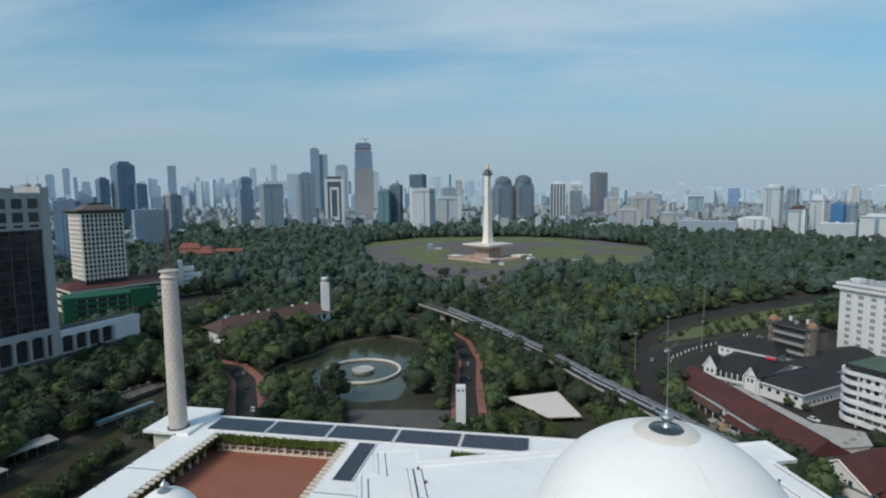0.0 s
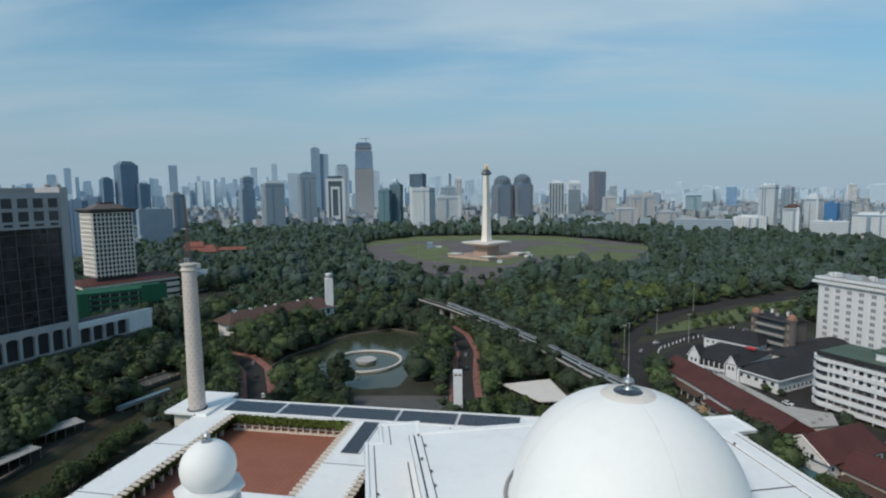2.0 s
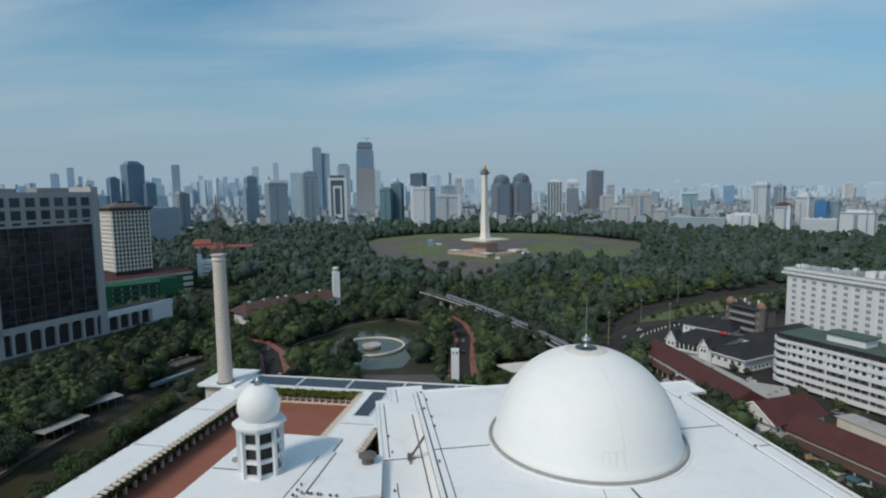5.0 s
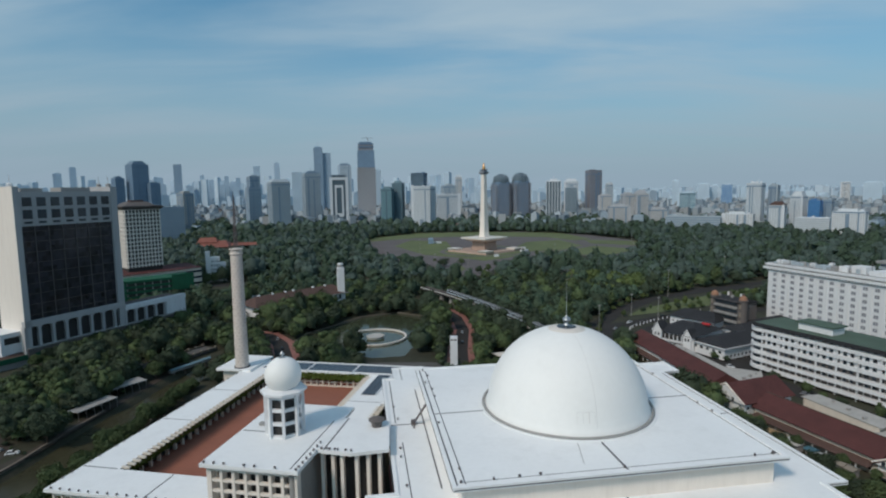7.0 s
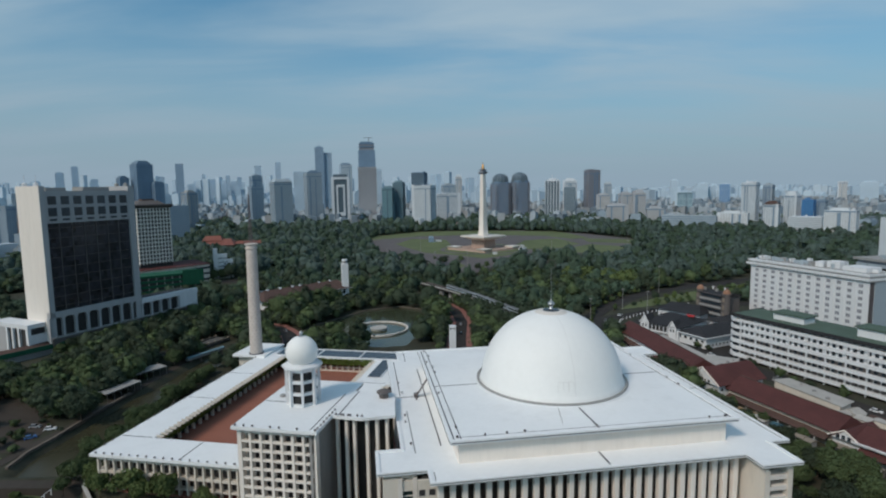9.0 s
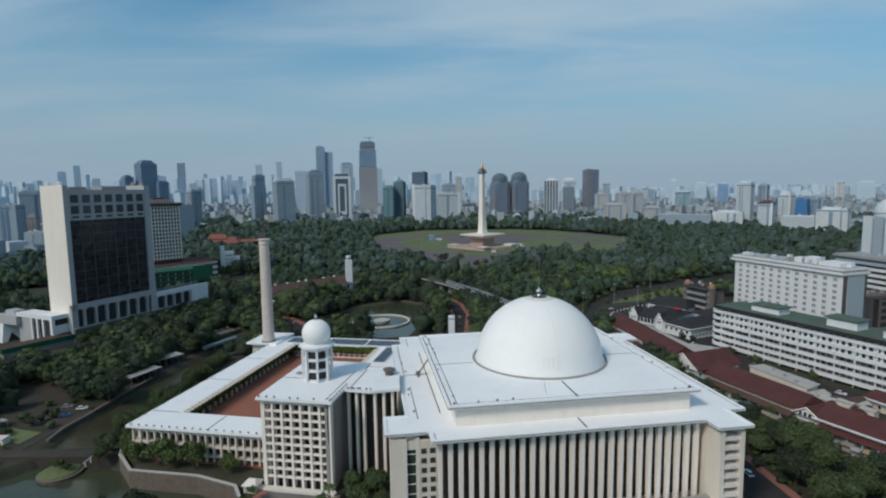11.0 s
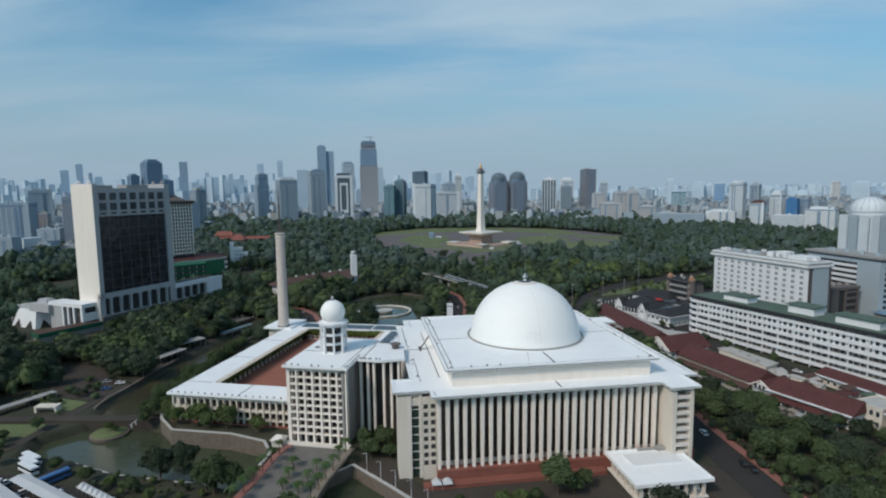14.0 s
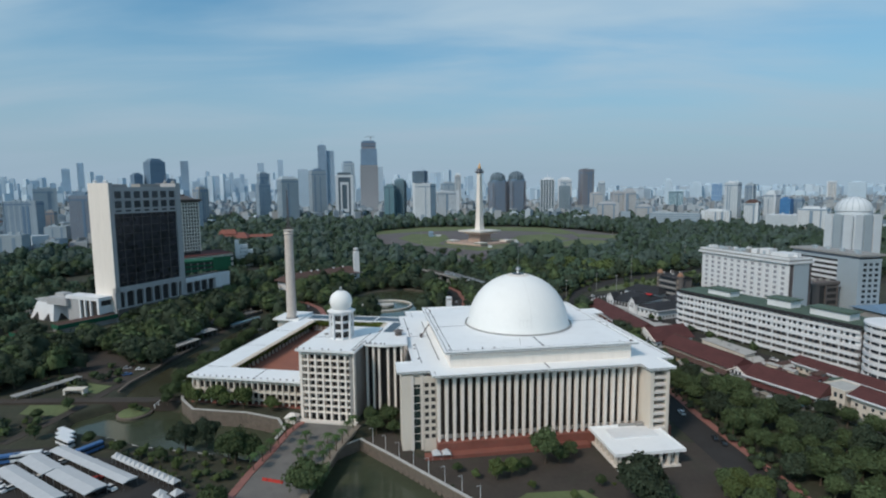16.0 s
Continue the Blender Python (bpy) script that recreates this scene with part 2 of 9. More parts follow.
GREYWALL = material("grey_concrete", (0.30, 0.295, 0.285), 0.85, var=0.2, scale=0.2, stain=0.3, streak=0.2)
WHITE = material("white_paint", (0.69, 0.70, 0.71), 0.7, var=0.08, scale=0.15, stain=0.22, stain_col=(0.35, 0.34, 0.32), streak=0.2)
# near-black for solid cores and panels: shade of openings put into colour
SHADE = material("recess_shade", (0.035, 0.034, 0.034), 0.8, var=0.3)
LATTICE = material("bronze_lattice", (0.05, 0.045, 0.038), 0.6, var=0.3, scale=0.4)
GLASS = material("dark_window_glass", (0.030, 0.040, 0.050), 0.12, var=0.4, scale=0.2, bump=0.0, spec=0.6, per_object=0.4)
GREENGLASS = material("green_window_glass", (0.030, 0.046, 0.042), 0.15, var=0.4, bump=0, spec=0.6)
BLACKGLASS = material("black_curtain_glass", (0.030, 0.029, 0.037), 0.10, var=0.5, scale=0.25, bump=0, spec=0.55, island=0.5)
DARKLINE = material("bitumen_and_edge_shadow", (0.10, 0.10, 0.11), 0.85, var=0.3)
STEEL = material("stainless_steel", (0.50, 0.51, 0.52), 0.42, metal=0.9, var=0.1)
DARKSTEEL = material("weathered_steel", (0.13, 0.11, 0.11), 0.6, metal=0.3, var=0.2)
GOLD = material("gilded_bronze", (0.62, 0.36, 0.16), 0.4, metal=0.6, var=0.2)
REDTILE = tiled("red_paving", (0.30, 0.115, 0.075), (0.72, 0.7, 0.68), 1.6, 0.75, gap=0.10, rows=1.0, var=0.22, shift=0)
REDPLINTH = material("red_brown_tile", (0.215, 0.078, 0.058), 0.7, var=0.3, scale=0.2, stain=0.3)
REDPATH = material("red_footway", (0.27, 0.12, 0.10), 0.85, var=0.35, scale=0.15, stain=0.4)
SOLAR = tiled("solar_cells", (0.028, 0.032, 0.046), (2.6, 2.6, 2.4), 2.0, 0.18, gap=0.035, rows=0.5, var=0.25, shift=0)
ASPHALT = material("asphalt", (0.038, 0.036, 0.035), 0.95, var=0.35, scale=0.08, fine=1.5, stain=0.35, stain_col=(0.025, 0.025, 0.025), spec=0.2)
PAVING = material("grey_paving", (0.095, 0.092, 0.088), 0.9, var=0.3, scale=0.1, stain=0.4, stain_col=(0.06, 0.06, 0.055))
EARTH = material("ground_earth_and_grass", (0.036, 0.038, 0.023), 0.95, var=0.6, scale=0.05, fine=0.6, stain=0.7, stain_col=(0.082, 0.064, 0.045))
GRASS = material("mown_grass", (0.112, 0.138, 0.058), 0.95, var=0.5, scale=0.03, fine=0.5, stain=0.4, stain_col=(0.12, 0.11, 0.06))
STONE = material("rubble_stone_wall", (0.145, 0.118, 0.096), 0.9, var=0.4, scale=0.5, fine=2, stain=0.5, stain_col=(0.07, 0.06, 0.05), bump=0.5)
WATER = material("still_green_water", (0.050, 0.060, 0.036), 0.12, var=0.35, scale=0.02, fine=0.3, bump=0.03, spec=0.36)
CANALWATER = material("muddy_canal_water", (0.046, 0.044, 0.026), 0.25, var=0.4, scale=0.05, fine=0.5, bump=0.05, spec=0.18)
REDROOF = tiled("red_clay_tiles", (0.098, 0.033, 0.030), (0.5, 0.5, 0.5), 0.9, 0.8, gap=0.05, rows=0.6, var=0.4)
BLACKROOF = tiled("dark_roof_tiles", (0.027, 0.027, 0.030), (0.6, 0.6, 0.6), 0.9, 0.75, gap=0.05, rows=0.6, var=0.4)
BROWNROOF = tiled("brown_roof_tiles", (0.095, 0.055, 0.045), (0.6, 0.6, 0.6), 0.9, 0.8, gap=0.05, rows=0.6, var=0.4)
GREENROOF = material("green_roof_coating", (0.075, 0.115, 0.085), 0.8, var=0.3, scale=0.1, stain=0.4)
GREENNET = material("green_debris_netting", (0.008, 0.088, 0.046), 0.8, var=0.35, scale=0.3, streak=0.4)
BROWNCLAD = material("brown_cladding", (0.12, 0.105, 0.10), 0.7, var=0.25, scale=0.2, streak=0.2)
TERRACOTTA = material("salmon_dome_paint", (0.30, 0.16, 0.10), 0.7, var=0.2)
OCHRE = material("ochre_wall_paint", (0.31, 0.21, 0.11), 0.8, var=0.2, stain=0.3)
TARP = material("white_tent_fabric", (0.49, 0.50, 0.51), 0.7, var=0.1, scale=0.4, stain=0.15, stain_col=(0.4, 0.4, 0.4))
BARK = material("tree_bark", (0.10, 0.075, 0.055), 0.95, var=0.4, scale=1.5, streak=0.3)


def foliage(name, col, spread=0.32):
    m = material(name, col, 0.75, var=0.6, scale=0.045, fine=0.9, bump=0.6, island=spread, per_object=0.22, spec=0.12)
    for n in m.node_tree.nodes:
        if n.bl_idname == "ShaderNodeBump":
            n.inputs["Distance"].default_value = 0.5
    return m


LEAF = foliage("leaves_mid_green", (0.064, 0.091, 0.041), 0.20)
LEAF_DARK = foliage("leaves_dark_green", (0.040, 0.056, 0.035), 0.18)
# leaves of the farther woods: greyed and blued, haze put into the colour
LEAF_HAZE = foliage("leaves_hazed_green", (0.080, 0.116, 0.100), 0.10)
LEAF_HAZE2 = foliage("leaves_half_hazed_green", (0.055, 0.086, 0.057), 0.12)
YARD = material("brown_trodden_yard", (0.050, 0.041, 0.034), 0.95, var=0.45, scale=0.05, fine=0.6, stain=0.5, stain_col=(0.05, 0.055, 0.035))
LEAF_LIGHT = foliage("leaves_yellow_green", (0.090, 0.120, 0.044), 0.2)
PALM_LEAF = foliage("palm_fronds", (0.050, 0.085, 0.030))
VINE = foliage("hanging_vine", (0.070, 0.095, 0.022))

# ---- ground, water, roads ----
POND = [(-137, 197), (-134, 215), (-120, 238), (-105, 264), (-81, 279), (-63, 265), (-55, 246), (-53, 225), (-59, 187), (-63, 165), (-80, 161), (-104, 172), (-120, 168), (-130, 179)]
BASIN = [(-192, -18), (-180, -2), (-172, 2), (-149, -5), (-140, -15), (-112, -19), (-98, -26), (-92, -36), (-92, -55), (-112, -49), (-146, -43), (-167, -34), (-188, -32)]
CANAL = [(-185, 7), (-158, 8), (-164, 30), (-167, 50), (-167, 74), (-166, 110), (-167, 156), (-179, 156), (-181, 131), (-183, 95), (-186, 81), (-187, 59), (-187, 34), (-188, 22)]
MOAT = [(-73, -40), (-62, -38), (-50, -51), (-35, -66), (-20, -81), (-5, -96), (-30, -110), (-78, -110), (-74, -75)]
TERRACE = [(-152, -4), (-140, -14), (-113, -18), (-98, -25), (-92, -36), (-93, -52), (-95, -68), (-96, -95), (-75, -95), (-71.5, -71), (-70, -52), (-69, -42), (-58, -30), (-52, 0), (-60, 110), (-165, 112), (-156, 40)]
WATERS = [(POND, -1.0, 3.0, -1.6), (BASIN, -3.4, 2.5, -4.6), (CANAL, -2.2, 6.0, -3.6), (MOAT, -3.4, 2.0, -4.6)]


def spread(lo, hi, step, far, grow=1.25):
    """Grid lines: even between lo and hi, then wider and wider out to far."""
    mid = list(np.arange(lo, hi + 0.1, step))
    a, s = [], step
    x = lo
    while x > -far:
        s *= grow
        x -= s
        a.append(x)
    b, s, x = [], step, mid[-1]
    while x < far:
        s *= grow
        x += s
        b.append(x)
    return np.array(a[::-1] + mid + b)


gx, gy = spread(-250, 130, 2.0, 7000), spread(-130, 300, 2.0, 7000)
XX, YY = np.meshgrid(gx, gy)
pts = np.stack([XX.ravel(), YY.ravel()], 1)
zz0 = np.zeros(len(pts))
near = (np.abs(pts[:, 0] + 60) < 220) & (np.abs(pts[:, 1] - 85) < 230)
lift = np.clip(np.where(inside(TERRACE, pts[near]), 1, -1) * edge_distance(TERRACE, pts[near]) / 2.0 + 0.5, 0, 1)
zz0[near] = 2.1 * lift
for poly, level, bank, bed in WATERS:
    d = np.where(inside(poly, pts[near]), 1, -1) * edge_distance(poly, pts[near])
    k = np.clip(d / bank + 0.5, 0, 1)
    k = k * k * (3 - 2 * k)
    zz0[near] = zz0[near] * (1 - k) + bed * k
nx, ny = len(gx), len(gy)
ids = np.arange(nx * ny).reshape(ny, nx)
faces = np.stack([ids[:-1, :-1], ids[:-1, 1:], ids[1:, 1:], ids[1:, :-1]], -1).reshape(-1, 4)
gm = bpy.data.meshes.new("ground")
gm.from_pydata(np.column_stack([pts, zz0]).tolist(), [], faces.tolist())
gm.materials.append(EARTH)
gm.shade_smooth()
single("ground", gm, None, "dark earth and grass reaching to the horizon", "ground", "structure")
for (poly, level, bank, bed), nm in zip(WATERS, ("pond", "basin", "canal", "moat")):
    c = Vector((sum(p[0] for p in poly) / len(poly), sum(p[1] for p in poly) / len(poly)))
    big = [tuple(c + (Vector(p) - c) * 1.0 + (Vector(p) - c).normalized() * bank * 0.6) for p in poly]
    me = bpy.data.meshes.new("water")
    me.from_pydata([(x, y, level) for x, y in big], [], [tuple(range(len(big)))])
    me.materials.append(CANALWATER if nm == "canal" else WATER)
    single("water_" + nm, me, None, ("muddy brown water of the " if nm == "canal" else "still green water of the ") + nm, "water", "structure")


CLEAR_LINES = []


def road(name, pts, width, mat=ASPHALT, z=0.0, label="dark asphalt road", side=0.0, off=0.0):
    CLEAR_LINES.append((pts, width / 2 + side))
    single(name, Mesh().ribbon(pts, width, z - 0.4, z + 0.08, off), mat, label, "road", "structure")
    if side:
        for s in (-1, 1):
            single("pavement", Mesh().ribbon(pts, side, z - 0.4, z + 0.22, off + s * (width / 2 + side / 2)), REDPATH, "red footway beside the road", "pavement", "structure")


road("road_south", [(-122, 120), (-127, 146), (-145, 190), (-160, 210), (-196, 224), (-250, 246), (-330, 290)], 9.5, side=4.2)
road("road_pond", [(-29, 120), (-30, 176), (-28.5, 224), (-34, 262), (-48, 296), (-80, 330)], 8.5, side=3.6)
road("road_hall", [(80, -120), (72, -76), (69, -40), (66, -10), (64, 40), (58, 100), (50, 135)], 12.5)
road("road_row", [(84, 60), (96, 30), (110, -2), (118, -25), (126, -50), (150, -100)], 6.0)
single("pavement", Mesh().ribbon([(88, -120), (81, -76), (77, -40), (74, -10), (72, 40)], 3.0, -0.4, 0.18), REDPATH, "red footway beside the road", "pavement", "structure")
road("road_east", [(50, 135), (58, 185), (80, 232), (125, 258), (190, 278), (330, 300), (600, 330)], 13)
road("road_park", [(60, 200), (70, 240), (90, 274), (131, 322), (198, 364), (270, 402), (420, 465), (600, 520)], 12, z=0.02)
single("lawn", Mesh().prism([(96, 262), (120, 272), (160, 292), (230, 320), (300, 350), (300, 395), (262, 380), (196, 344), (140, 306), (110, 282)], -0.4, 0.12), GRASS, "green verge between the roads", "grass", "structure")
road("road_office", [(108, 170), (122, 120), (140, 70), (168, 20), (200, -60)], 13)
road("road_hotel", [(-420, 20), (-300, 60), (-262, 120), (-232, 200), (-210, 262), (-205, 300)], 12)
road("road_boulevard", [(-330, 400), (-200, 440), (-100, 455), (-10, 440), (80, 400), (200, 370), (400, 380)], 16)
single("forecourt", Mesh().prism([(-92, -37), (-93, -52), (-95, -68), (-97, -110), (-74, -110), (-71.5, -71), (-70, -52), (-68, -40), (-66, -30), (-88, -27)], 1.6, 2.32), material("worn_forecourt_paving", (0.150, 0.140, 0.128), 0.9, var=0.3, scale=0.1, stain=0.5, stain_col=(0.09, 0.085, 0.08)), "grey paved bridge forecourt", "pavement", "structure")
for pl in ([(-88.5, -27), (-91.5, -37), (-92.6, -52), (-94.6, -68), (-96.5, -110)], [(-65.5, -30), (-68, -42), (-70, -52), (-71.6, -71), (-74.5, -110)]):
    single("pavement", Mesh().ribbon(pl, 2.6, 1.5, 2.5), REDPATH if pl[0][0] < -80 else TAN, "red footway along the bridge" if pl[0][0] < -80 else "tan footway along the bridge", "pavement", "structure")
single("paved_yard", Mesh().prism([(-83, 151), (-76, 122), (-38, 122), (-38, 151)], -0.4, 0.06), PAVING, "grey paved yard", "pavement", "structure")
single("yard_hall", Mesh().prism([(-62, -37), (-20, -80), (30, -110), (66, -110), (64, -40), (45, -30), (20, -40), (-40, -52), (-52, -30)], -0.4, 0.05), YARD, "brown trodden yard round the hall", "pavement", "structure")
single("yard_tents", Mesh().prism([(-196, -48), (-178, -46), (-140, -58), (-108, -76), (-100, -120), (-230, -120), (-225, -70)], -0.4, 0.06), ASPHALT, "asphalt car park", "pavement", "structure")
single("yard_villas", Mesh().prism([(75, 205), (86, 165), (112, 110), (130, 125), (150, 170), (200, 215), (190, 250), (110, 240)], -0.4, 0.05), ASPHALT, "dark asphalt yard", "pavement", "structure")
single("verge_path", Mesh().ribbon([(-200, -44), (-196, -24), (-195, -8), (-194.5, 10), (-193.5, 28), (-190.5, 42), (-190, 71), (-188, 102), (-186, 150)], 4.5, -0.4, 0.14), YARD, "brown trodden canal path", "pavement", "structure")
single("cross_path", Mesh().ribbon([(-300, -2), (-240, -4), (-199, -2), (-151, -1)], 5, -4.2, 1.0), YARD, "brown-grey causeway across the basin", "pavement", "structure")
single("yard_stalls", Mesh().prism([(-266, 80), (-226, 33), (-207, 22), (-194, 22), (-200, 46), (-235, 76)], -0.4, 0.07), YARD, "brown trodden yard among trees", "pavement", "structure")
for poly in ([(-219, -6), (-216, -16), (-197, -18), (-198, -6)], [(-232, 30), (-214, 14), (-198, 8), (-197, 18), (-212, 22)], [(-14, -84), (-4, -74), (14, -72), (24, -84), (10, -108)]):
    single("lawn", Mesh().prism(poly, -0.4, 0.12), GRASS, "rough green lawn", "grass", "structure")

# retaining walls with pale copings


def quay(pts, z0, z1, label, top=COPING):
    q = thing("retaining_wall", label, "wall", kind="")
    part("wall", Mesh().ribbon(pts, 0.9, z0, z1), STONE, q)
    part("coping", Mesh().ribbon(pts, 1.1, z1, z1 + 0.3), top, q, "pale coping")
    return q


def low_edge(pts, z0, z1, label):
    q = thing("pond_edge", label, "wall")
    part("kerb", Mesh().ribbon(pts, 0.9, z0, z1), STONE, q)


quay([(-151, -2), (-149, -6), (-139, -16.5), (-114, -20), (-99, -26), (-93.5, -35), (-94, -44)], -4.6, 2.9, "stone retaining wall with a pale coping above the basin")
quay([(-72, -60), (-70.5, -47), (-63, -39.5), (-48, -53.5), (-21, -80), (-4, -97)], -4.6, 1.0, "stone retaining wall with a pale coping above the moat")
low_edge([(-138, 197), (-135, 216), (-121, 239), (-106, 265), (-81, 280), (-60, 266), (-49, 244)], -1.6, 0.3, "low stone edge of the pond")
quay([(-188.5, 10), (-190.5, 22), (-189.5, 34), (-189.5, 59), (-188, 82)], -3.6, 0.5, "low stone wall of the canal bank", STONE)
quay([(-192, -33), (-166, -36), (-146, -44), (-112, -50)], -4.6, -0.9, "low stone bank of the basin")
planter = thing("islet", "round planted islet with a stone rim in the basin", "islet", pose(-170, -8, -4.6))
part("rim", Mesh().lathe([(7.0, 0), (7.2, 2.2), (6.4, 2.4)], 20), STONE, planter)
part("turf", Mesh().lathe([(6.5, 2.2), (6.2, 2.8), (3.5, 3.3), (0.5, 3.5)], 20), GRASS, planter, "green planting")

# ring fountain in the pond
ring = thing("ring_fountain", "pale concrete ring with a round fountain bowl in the pond", "fountain", pose(-86.6, 207, -1.6))
part("ring", Mesh().lathe([(19.4, 0.8), (20.7, 0.8), (20.7, 1.75), (19.4, 1.75), (19.4, 0.8)], 72, caps=False), MARBLE, ring, "flat pale ring")
part("bowl", Mesh().lathe([(5.4, 0), (5.6, 1.6), (6.0, 1.8), (6.0, 2.2), (5.2, 2.3), (4.8, 1.9), (1.0, 1.9)], 40), COPING, ring, "shallow fountain bowl", smooth=True)
for k in range(16):
    a = 2 * math.pi * k / 16
    part("ring_post", Mesh().bar((19.8 * math.cos(a), 19.8 * math.sin(a), -0.2), (19.8 * math.cos(a), 19.8 * math.sin(a), 0.6), 0.3), MARBLE, ring)

# ---- the prayer hall ----
HALL = pose(0, 0, 0, 0, 0, 10.5)
hall = thing("prayer_hall", "large white-roofed prayer hall with cream concrete columns and a great dome", "mosque", HALL)
OUT = [(-55.5, -38.2), (-43.6, -38.2), (-43.6, -44.3), (34.8, -44.3), (34.8, -50), (45.5, -50), (45.5, -39.2), (50.9, -39.2), (50.9, 36.8), (57, 36.8),
       (57, 47.2), (45, 47.2), (45, 52.5), (-33.2, 52.5), (-33.2, 59.4), (-45, 59.4), (-45, 48.2), (-49, 48.2), (-49, -26.4), (-55.5, -26.4)]


def shrink(poly, d):
    """A rectilinear plan polygon drawn in by d."""
    out, n = [], len(poly)
    for i in range(n):
        p, q, r = Vector(poly[i - 1]), Vector(poly[i]), Vector(poly[(i + 1) % n])
        a, b = (q - p).normalized(), (r - q).normalized()
        out.append(tuple(q + Vector((-a.y, a.x)) * d + Vector((-b.y, b.x)) * d))
    return out


part("lower_roof", Mesh().prism(OUT, 29.25, 29.8), ROOF, hall, "flat white roof slab with a deep edge")
part("roof_soffit", Mesh().prism(shrink(OUT, 1.7), 28.1, 29.25), MARBLE, hall)
rim = Mesh()
inner = shrink(OUT, 0.9)
for i in range(len(OUT)):
    j = (i + 1) % len(OUT)
    rim.prism([OUT[i], OUT[j], inner[j], inner[i]], 29.8, 30.1)
part("roof_rim", rim, ROOF, hall, "low raised roof rim")
part("clerestory_wall", Mesh().box(-35.6, 34.8, -36.2, 36.2, 29.8, 35.4), WARMWHITE, hall, "warm white wall under the upper roof")
part("upper_roof", Mesh().box(-38.0, 37.2, -38.0, 38.0, 35.4, 36.1), ROOF, hall, "square white upper roof slab")
rim = Mesh()
for a, b, c, d in ((-38.0, 37.2, -38.0, -37.1), (-38.0, 37.2, 37.1, 38.0), (-38.0, -37.1, -37.1, 37.1), (36.3, 37.2, -37.1, 37.1)):
    rim.box(a, b, c, d, 36.1, 36.45)
part("upper_rim", rim, ROOF, hall)
vent = Mesh().box(-0.28, 0.28, -0.1, 0.06, 0, 0.42).data("eaves_vent", SHADE)
for i in range(58):
    part("eaves_vent", vent, None, hall, at=pose(-34.8 + 1.2 * i, -36.2, 34.6))
    part("eaves_vent", vent, None, hall, at=pose(-35.6, -34.2 + 1.2 * i, 34.6, 0, 0, -90))
# shadow line of the upper eaves, laid on as a dark strip
part("eaves_shadow", Mesh().box(-37.7, 36.9, -38.1, -38.0, 35.75, 35.95).box(-38.1, -38.0, -37.7, 37.7, 35.75, 35.95), DARKLINE, hall, "dark strip for the shadow under the roof rim")
# the same painted shadow line round the lower roof edge
edge_dark = Mesh()
for i in range(len(OUT)):
    a, b = Vector(OUT[i]), Vector(OUT[(i + 1) % len(OUT)])
    u = (b - a).normalized()
    nrm = Vector((u.y, -u.x)) * 0.06
    edge_dark.prism([tuple(a + u * 0.1 + nrm), tuple(b - u * 0.1 + nrm), tuple(b - u * 0.1), tuple(a + u * 0.1)], 29.55, 29.72)
part("drip_line", edge_dark, DARKLINE, hall, "dark strip for the shadow along the roof edge")
# tarred expansion joints: from the dome out along the axes, and gutters inside the rims
for a, b, c, d, z in ((-0.25, 0.25, -36.6, -23.4, 36.1), (-0.25, 0.25, 23.4, 36.6, 36.1), (-36.6, -23.4, -0.2, 0.2, 36.1), (23.4, 36.6, -0.2, 0.2, 36.1),
                      (-0.25, 0.25, -43.3, -36.3, 29.8), (-48.0, -38.2, 9.0, 9.45, 29.8), (-38.7, -38.35, -26, 36, 29.8), (34.9, 50, -0.2, 0.2, 29.8), (-37.0, -36.65, -36.7, 36.7, 36.1),
                      (-36.2, 36.0, -36.9, -36.65, 36.1), (-35.2, -34.95, -36.2, 36.2, 36.1), (-46.7, -46.4, 10.5, 46, 29.8), (-42.2, -41.95, 46, 58, 29.8), (35.9, 36.1, -36.3, 36.3, 36.1), (-45.6, -45.35, -29, -2, 29.8), (-42.2, -42.0, -43, -39, 29.8),
                      (-42.6, 34.2, -43.2, -43.0, 29.8), (36.0, 44.6, -49.0, -48.8, 29.8), (49.75, 49.95, -38, 36, 29.8), (-36.2, 36.0, -35.6, -35.45, 36.1)):
    part("roof_joint", Mesh().box(a, b, c, d, z, z + 0.03), DARKLINE, hall, "dark tarred roof joint")
for deg in (-104,):
    c, s = math.cos(radians(deg)), math.sin(radians(deg))
    ln = 10 if deg in (-104, -62) else 15
    part("roof_crack", Mesh().obox(c * (23.6 + ln / 2), s * (23.6 + ln / 2), ln, 0.14, 36.1, 36.12, deg), GREYWALL, hall)
# floodlights and vents on the roofs
lamp = Mesh().box(-0.24, 0.24, -0.2, 0.2, 0.2, 0.6).bar((0, 0, 0), (0, 0, 0.35), 0.12).data("roof_floodlight", DARKSTEEL)
r2 = random.Random(3)
for k in range(13):
    for x, y in ((-36 + k * 6, -35.6), (-35.6, -36 + k * 6), (35.6, -36 + k * 6)):
        if r2.random() < 0.55 and abs(x) < 37 and abs(y) < 37:
            part("roof_floodlight", lamp, None, hall, at=pose(x + r2.uniform(-1, 1), y + r2.uniform(-.3, .3), 36.1, 0, 0, r2.uniform(0, 90)))
for k in range(17):
    for x, y in ((-42 + k * 5.2, -42.4), (-46.1, -24 + k * 4.6), (49.3, -36 + k * 4.6)):
        if r2.random() < 0.45 and abs(x) < 49 and -42 < y < 38:
            part("roof_floodlight", lamp, None, hall, at=pose(x + r2.uniform(-1, 1), y, 29.8, 0, 0, r2.uniform(0, 90)))
